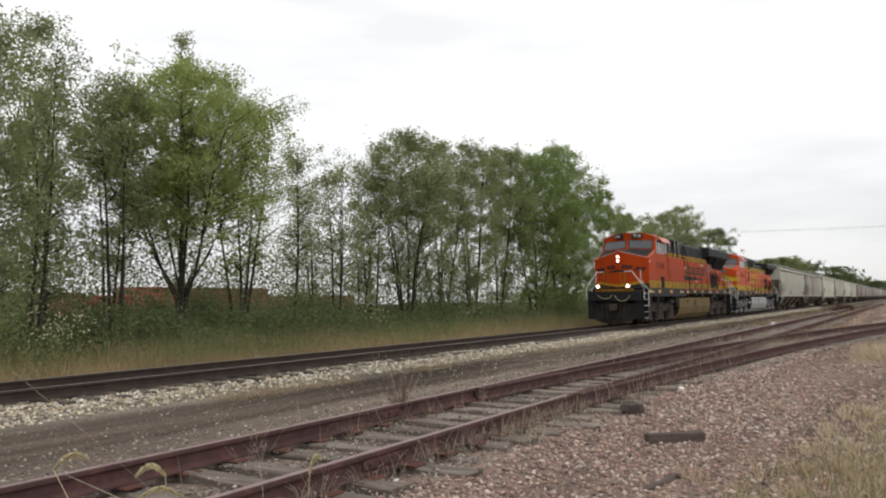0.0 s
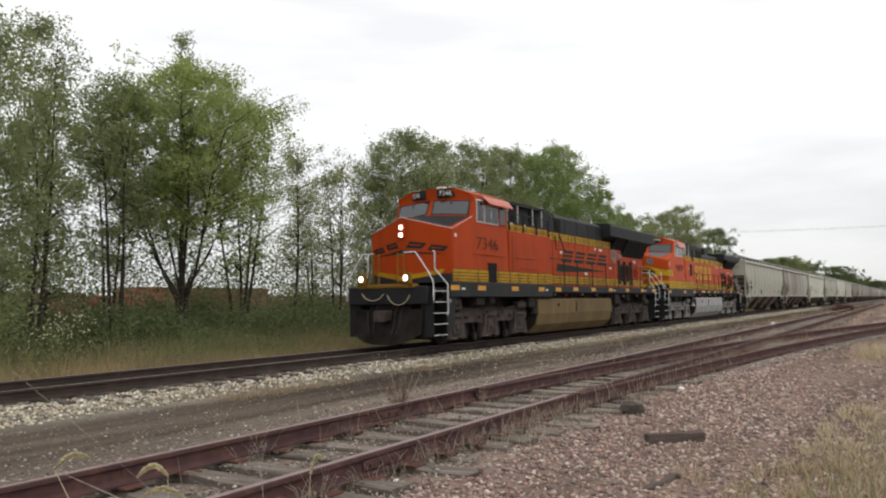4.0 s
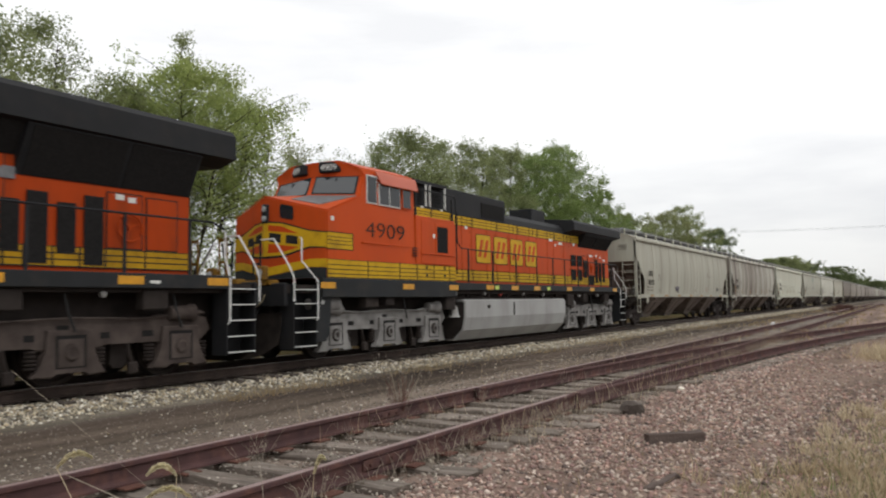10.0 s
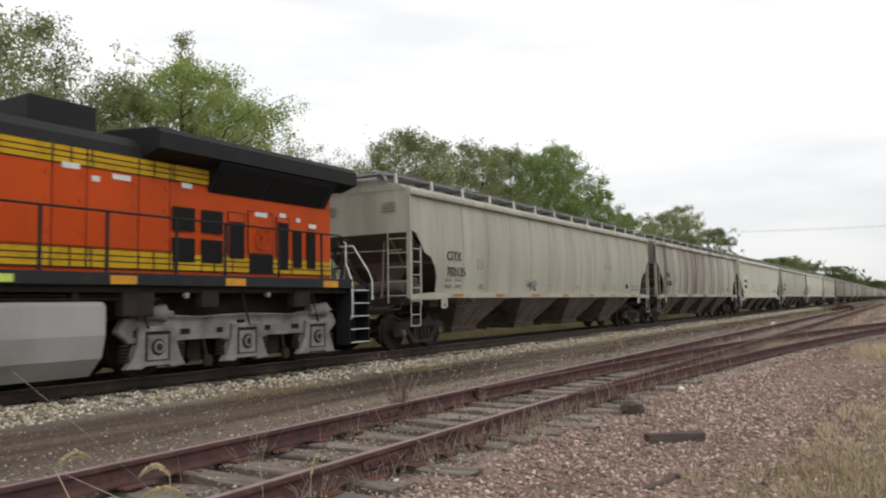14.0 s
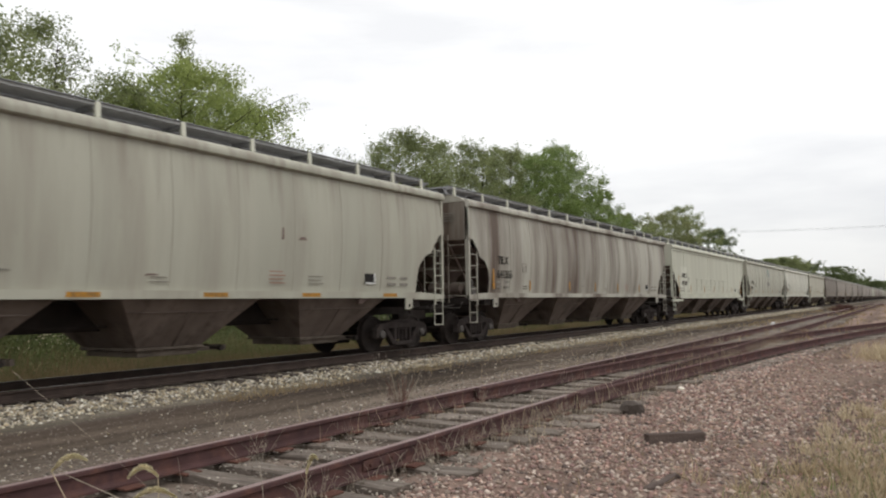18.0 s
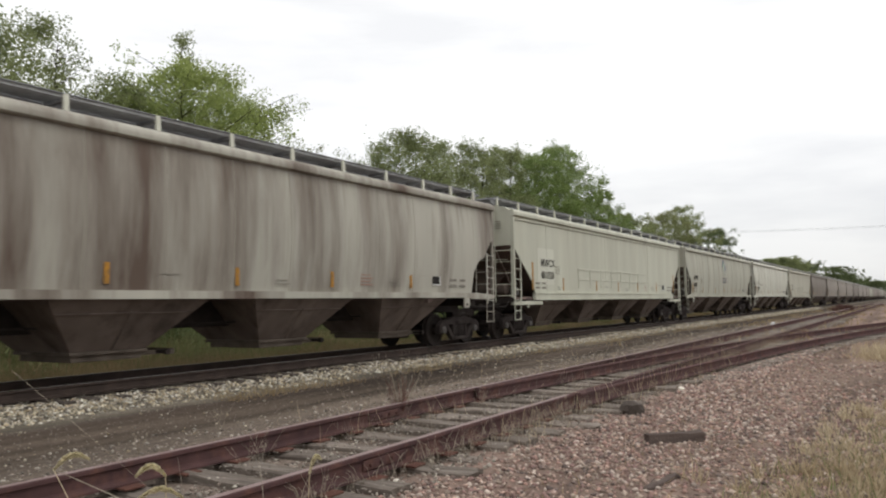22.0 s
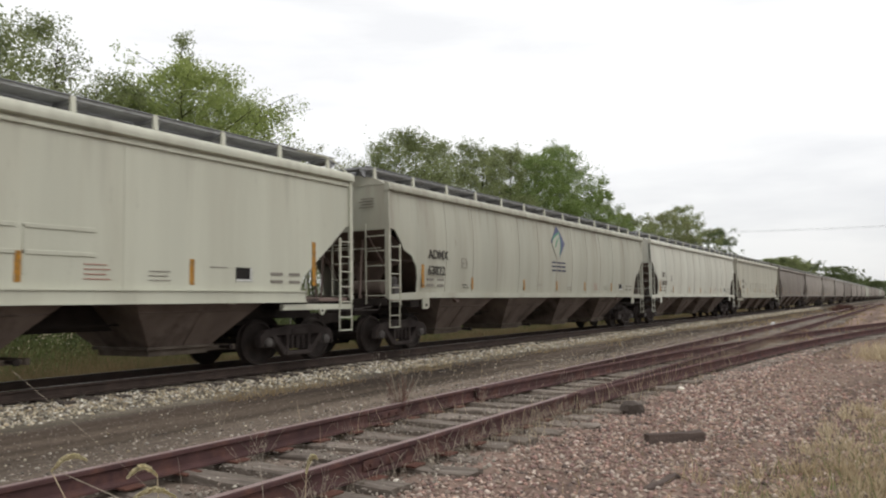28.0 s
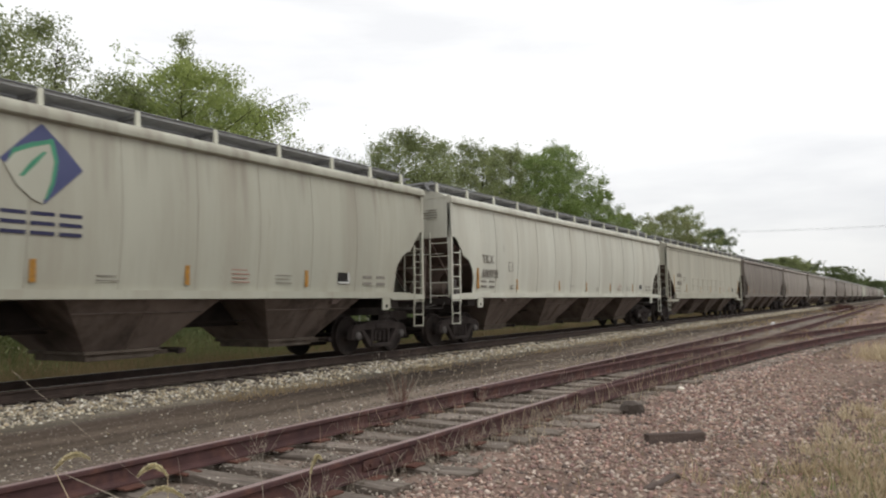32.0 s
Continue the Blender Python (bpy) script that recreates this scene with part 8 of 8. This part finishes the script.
def tangle():
    """Dead creeping stalks along the near side of the siding rail."""
    rng = np.random.default_rng(97)
    b = B()
    for k in range(420):
        x = 4.0 + 14 * rng.uniform(0, 1) ** 1.3
        y = SIDING - GAUGE - 0.05 - abs(rng.normal(0, 0.06))
        a, l = rng.uniform(0, 6.283), rng.uniform(0.12, 0.38)
        p = Vector((x, y, ground_z(x, y)))
        e = Vector((math.cos(a) * l * 0.6, math.sin(a) * l * 0.25, l * rng.uniform(0.3, 0.9)))
        tube(b, [p, p + e * 0.55 + Vector((0, 0, 0.05)), p + e], [0.003, 0.0024, 0.0014], 4, False)
    solo("dead_creepers", b, M["pale_stalk"], "tangled pale dead stalks against the siding rail", "weeds", kind="stuff")

    n = 3600
    x, y = 6.5 + 22 * rng.uniform(0, 1, n) ** 1.4, rng.uniform(3.1, 5.7, n)
    y = np.where(rng.uniform(0, 1, n) < 0.6, SIDING + np.sign(y - SIDING) * GAUGE + rng.normal(0, 0.14, n), y)
    blades("wispy_weeds", x, y, rng.uniform(0.10, 0.34, n), 0.005 + 0.0003 * (x - 6), M["pale_stalk"], "wispy pale dead weeds along the siding rails", rng, 0.4)


tangle()


def foxtail(foot, head, tip, thick, name, label, r=0.0020):
    """A bent grass stalk with a bristly seed head; the head droops towards its tip."""
    t = thing(name, label, "grass", pose(*foot), "foxtail grass before the rails")
    f, h, e = Vector(foot), Vector(head), Vector(tip)
    b = B()
    mid = lerp(f, h, 0.6) + (h - lerp(f, h, 0.6)) * 0.15 + Vector((0, 0, 0.05))
    tube(b, [(0, 0, 0), mid - f, h - f], [r, r, r * 0.7], 5, False)
    part("stalk", b, M["tan"], t)
    rng = np.random.default_rng(int(abs(f.x) * 1000))
    k = 900
    u = rng.uniform(0, 1, k)
    arc = np.array([h + (e - h) * a + Vector((0, 0, 0.03 * math.sin(math.pi * a))) - f for a in u])
    dirs = rng.normal(0, 1, (k, 3))
    dirs /= np.linalg.norm(dirs, axis=1)[:, None]
    ln = thick * rng.uniform(0.5, 1.0, (k, 1)) * (0.35 + 0.65 * np.sin(np.pi * np.clip(u, 0.06, 0.94))[:, None])
    sd = np.cross(dirs, rng.normal(0, 1, (k, 3))) * 0.0022
    part("seed_head", soup("seed_head", np.stack([arc - sd, arc + sd, arc + dirs * ln + sd * 0.3, arc + dirs * ln - sd * 0.3], 1), 4), M["seed"], t, "bristly straw-yellow seed head")
    return t


SWAY = [foxtail((1.56, 1.90, -0.25), (1.563, 1.935, 0.692), (1.517, 2.013, 0.690), 0.0125, "foxtail", "foxtail grass with a drooping yellow seed head"),
        foxtail((1.56, 1.75, -0.25), (1.509, 2.416, 0.672), (1.567, 2.315, 0.705), 0.014, "foxtail", "foxtail grass with a long leaning stalk"),
        foxtail((2.00, 1.80, -0.25), (2.022, 1.770, 0.626), (2.040, 1.736, 0.672), 0.011, "foxtail", "small foxtail grass with an upright seed head"),
        foxtail((1.52, 1.80, -0.25), (1.525, 1.815, 0.650), (1.455, 1.929, 0.640), 0.012, "foxtail", "foxtail grass with a low drooping seed head")]
for k, line in enumerate((((2.62, 2.15, -0.28), (1.885, 2.671, 0.644), (1.781, 2.913, 0.846), (1.732, 3.075, 0.957)), ((1.9, 1.75, -0.28), (1.630, 2.232, 0.572), (1.491, 2.444, 0.689)),
                          ((2.6, 3.1, -0.28), (2.55, 3.0, 0.2), (2.45, 2.95, 0.5)), ((2.9, 2.8, -0.28), (2.95, 2.9, 0.25), (3.05, 3.05, 0.52)))):
    b = B()
    tube(b, line, [0.0005, 0.0006, 0.0011, 0.0008][-len(line):] if k < 1 else [0.002] * (len(line) - 1) + [0.0008], 5, False)
    solo("grass_stalk", b, M["pale_stalk"], "single leaning dry grass stalk", "grass", group="dry stalks before the camera")

# rock, timbers, pale stones


def lump(name, x, y, sx, sy, sz, material, label, seed, category="stone"):
    b = B()
    bmesh.ops.create_icosphere(b, subdivisions=2, radius=1.0)
    rng = random.Random(seed)
    o = Vector((rng.uniform(0, 50), rng.uniform(0, 50), 0))
    for v in b.verts:
        k = 1 + 0.45 * noise.noise(v.co * 1.3 + o)
        v.co = Vector((v.co.x * sx * k, v.co.y * sy * k, max(-0.6, v.co.z) * sz * k))
    return solo(name, b, material, label, category, pose(x, y, ground_z(x, y) + sz * 0.45, 0, 0, rng.uniform(0, 360)), smooth=False)


lump("rock", 9.62, 3.08, 0.15, 0.13, 0.13, M["rock"], "dark brown rock on the gravel", 1)
lump("pale_stone", 5.05, 3.52, 0.055, 0.05, 0.04, M["ballast"], "pale stone at the siding rail", 2)
lump("pale_stone", 12.4, 3.15, 0.06, 0.05, 0.035, M["ballast"], "pale stone beside the siding", 3)
lump("pale_marker", 43.2, 6.1, 0.13, 0.13, 0.16, M["white"], "small white marker stone in the yard", 4)
for x0, y0, x1, y1, w, hh, lab in ((7.78, 2.34, 8.20, 1.88, 0.12, 0.10, "short length of dark rotten timber on the gravel"), (5.84, 1.77, 6.42, 1.69, 0.06, 0.03, "splintered piece of old wood on the gravel"),
                                   (9.0, -0.05, 9.3, -0.4, 0.10, 0.05, "dark scrap of timber in the grass")):
    ln = math.hypot(x1 - x0, y1 - y0)
    b = B()
    bx(b, -ln / 2, ln / 2, -w / 2, w / 2, -0.03, hh, 0.008)
    bmesh.ops.subdivide_edges(b, edges=b.edges, cuts=3, use_grid_fill=True)
    for v in b.verts:
        v.co += Vector((0.02, 0.012, 0.012)) * noise.noise(v.co * 9 + Vector((x0, y0, 0)))
    xm, ym = (x0 + x1) / 2, (y0 + y1) / 2
    solo("timber", b, M["oldwood"], lab, "timber", pose(xm, ym, ground_z(xm, ym), 0, 0, math.degrees(math.atan2(y1 - y0, x1 - x0))))

# ---- beyond the trees: parked cars, and the wires over the yard


def parked_gondola(x, y, ln, h, paint, label):
    t = thing("gondola_car", label, "railway car", pose(x, y, -0.3), "parked cars beyond the trees")
    b = B()
    for s in (-1, 1):
        bx(b, 0, ln, s * 1.45 - 0.04, s * 1.45 + 0.04, 1.1, h)
    bx(b, 0, 0.08, -1.45, 1.45, 1.1, h), bx(b, ln - 0.08, ln, -1.45, 1.45, 1.1, h), bx(b, 0, ln, -1.45, 1.45, 1.05, 1.2)
    part("body", b, paint, t)
    n = int(ln / 1.1)
    for k in range(n + 1):
        b = B()
        bx(b, ln * k / n - 0.06, ln * k / n + 0.06, -1.60, -1.49, 1.1, h)
        part("rib", b, paint, t)
    b = B()
    bx(b, 0, ln, -1.62, -1.48, h - 0.12, h + 0.02)
    part("top_rail", b, paint, t)
    for q in (1.6, ln - 1.6):
        b = B()
        bx(b, q - 1.1, q + 1.1, -1.1, 1.1, 0.45, 0.85, 0.05)
        tk = part("truck", b, M["frame"], t)
        for w in (-0.85, 0.85):
            part("wheelset", lathe(B(), [(-0.85, 0.45), (0.85, 0.45)], (q + w, 0, 0.46), 16), M["steel"], tk)
    return t


parked_gondola(26.0, 55.0, 9.6, 2.7, M["farbrown"], "rust-brown gondola car parked beyond the trees")
parked_gondola(36.4, 55.0, 3.4, 2.5, M["farred"], "low faded red gondola car parked beyond the trees")
parked_gondola(40.2, 55.0, 4.2, 3.2, M["farred"], "taller faded red gondola car parked beyond the trees")
parked_gondola(46.4, 55.0, 8.6, 3.2, M["farbrown"], "rust-brown gondola car parked beyond the trees")
parked_gondola(58.0, 56.0, 12.0, 2.5, M["farbrown"], "rust-brown gondola car parked beyond the trees")


def wires():
    for y in (33.0, -34.0):
        t = thing("utility_pole", "weathered wooden utility pole with a crossarm", "utility pole", pose(105, y, -0.35))
        part("pole", tube(B(), [(0, 0, 0), (0, 0, 11.4)], [0.16, 0.11], 10), M["pole"], t)
        b = B()
        bx(b, -1.1, 1.1, -0.06, 0.06, 10.6, 10.74)
        part("crossarm", b, M["pole"], t)
    for q in (-1.0, 1.0):
        b = B()
        tube(b, [(105 + q, 33 - 67 * k / 16, 10.45 - 0.9 * math.sin(math.pi * k / 16)) for k in range(17)], 0.009, 5)
        solo("overhead_wire", b, M["rubber"], "thin overhead wire across the yard", "wire", group="overhead wires")


wires()

# ---- movement
TRAIN_WAY = [0.0, -14.07, -28.06, -41.79, -55.72, -69.85, -84.09, -98.42, -112.53, -127.10, -141.44, -155.64]


def train_x(t):
    """How far the train has come at t seconds, a smooth line through a place every three seconds."""
    k = [2 * TRAIN_WAY[0] - TRAIN_WAY[1]] + TRAIN_WAY + [2 * TRAIN_WAY[-1] - TRAIN_WAY[-2]]
    i = min(int(t / 3), 10)
    u = t / 3 - i
    a, b, c, d = k[i:i + 4]
    return 0.5 * (2 * b + (c - a) * u + (2 * a - 5 * b + 4 * c - d) * u * u + (3 * b - a - 3 * c + d) * u ** 3)


def motions():
    for ob in (lead, second, *CARS):
        x0, y0 = ob.location.x, MAIN + (ENGINE_SHIFT if ob in (lead, second) else 0)
        walk(ob, [(t, pose(x0 + train_x(t), y0, 0)) for t in range(33)])
    # the foxtails nod in the wind, each in its own measure
    gusts = ((0, 0.0), (0.5, 0.2), (1, 5.5), (2, 2.8), (3, -1.2), (4.5, 1.0), (6, -0.9), (8, 0.0), (10, 2.0), (12, 1.0), (14, 0.8), (17, -1.4), (20, -1.4), (23, 0.5), (25, 0.3), (28, -1.5), (30, 2.6), (31, 1.6), (32, 0.4))
    for ob, k in zip(SWAY, (1.0, 0.3, 0.5, 0.8)):
        p = ob.location.copy()
        walk(ob, [(t, pose(p.x, p.y, p.z, a * k * 0.853, a * k * 0.517, 0)) for t, a in gusts])
    step = 4 / 30
    for ob, r, x in WHEELS:
        walk(ob, [(min(k * step, 32.0), pose(x, -ENGINE_SHIFT if r > 0.5 else 0, r, 0, math.degrees(train_x(min(k * step, 32.0)) / r) % 360, 0)) for k in range(241)])


motions()
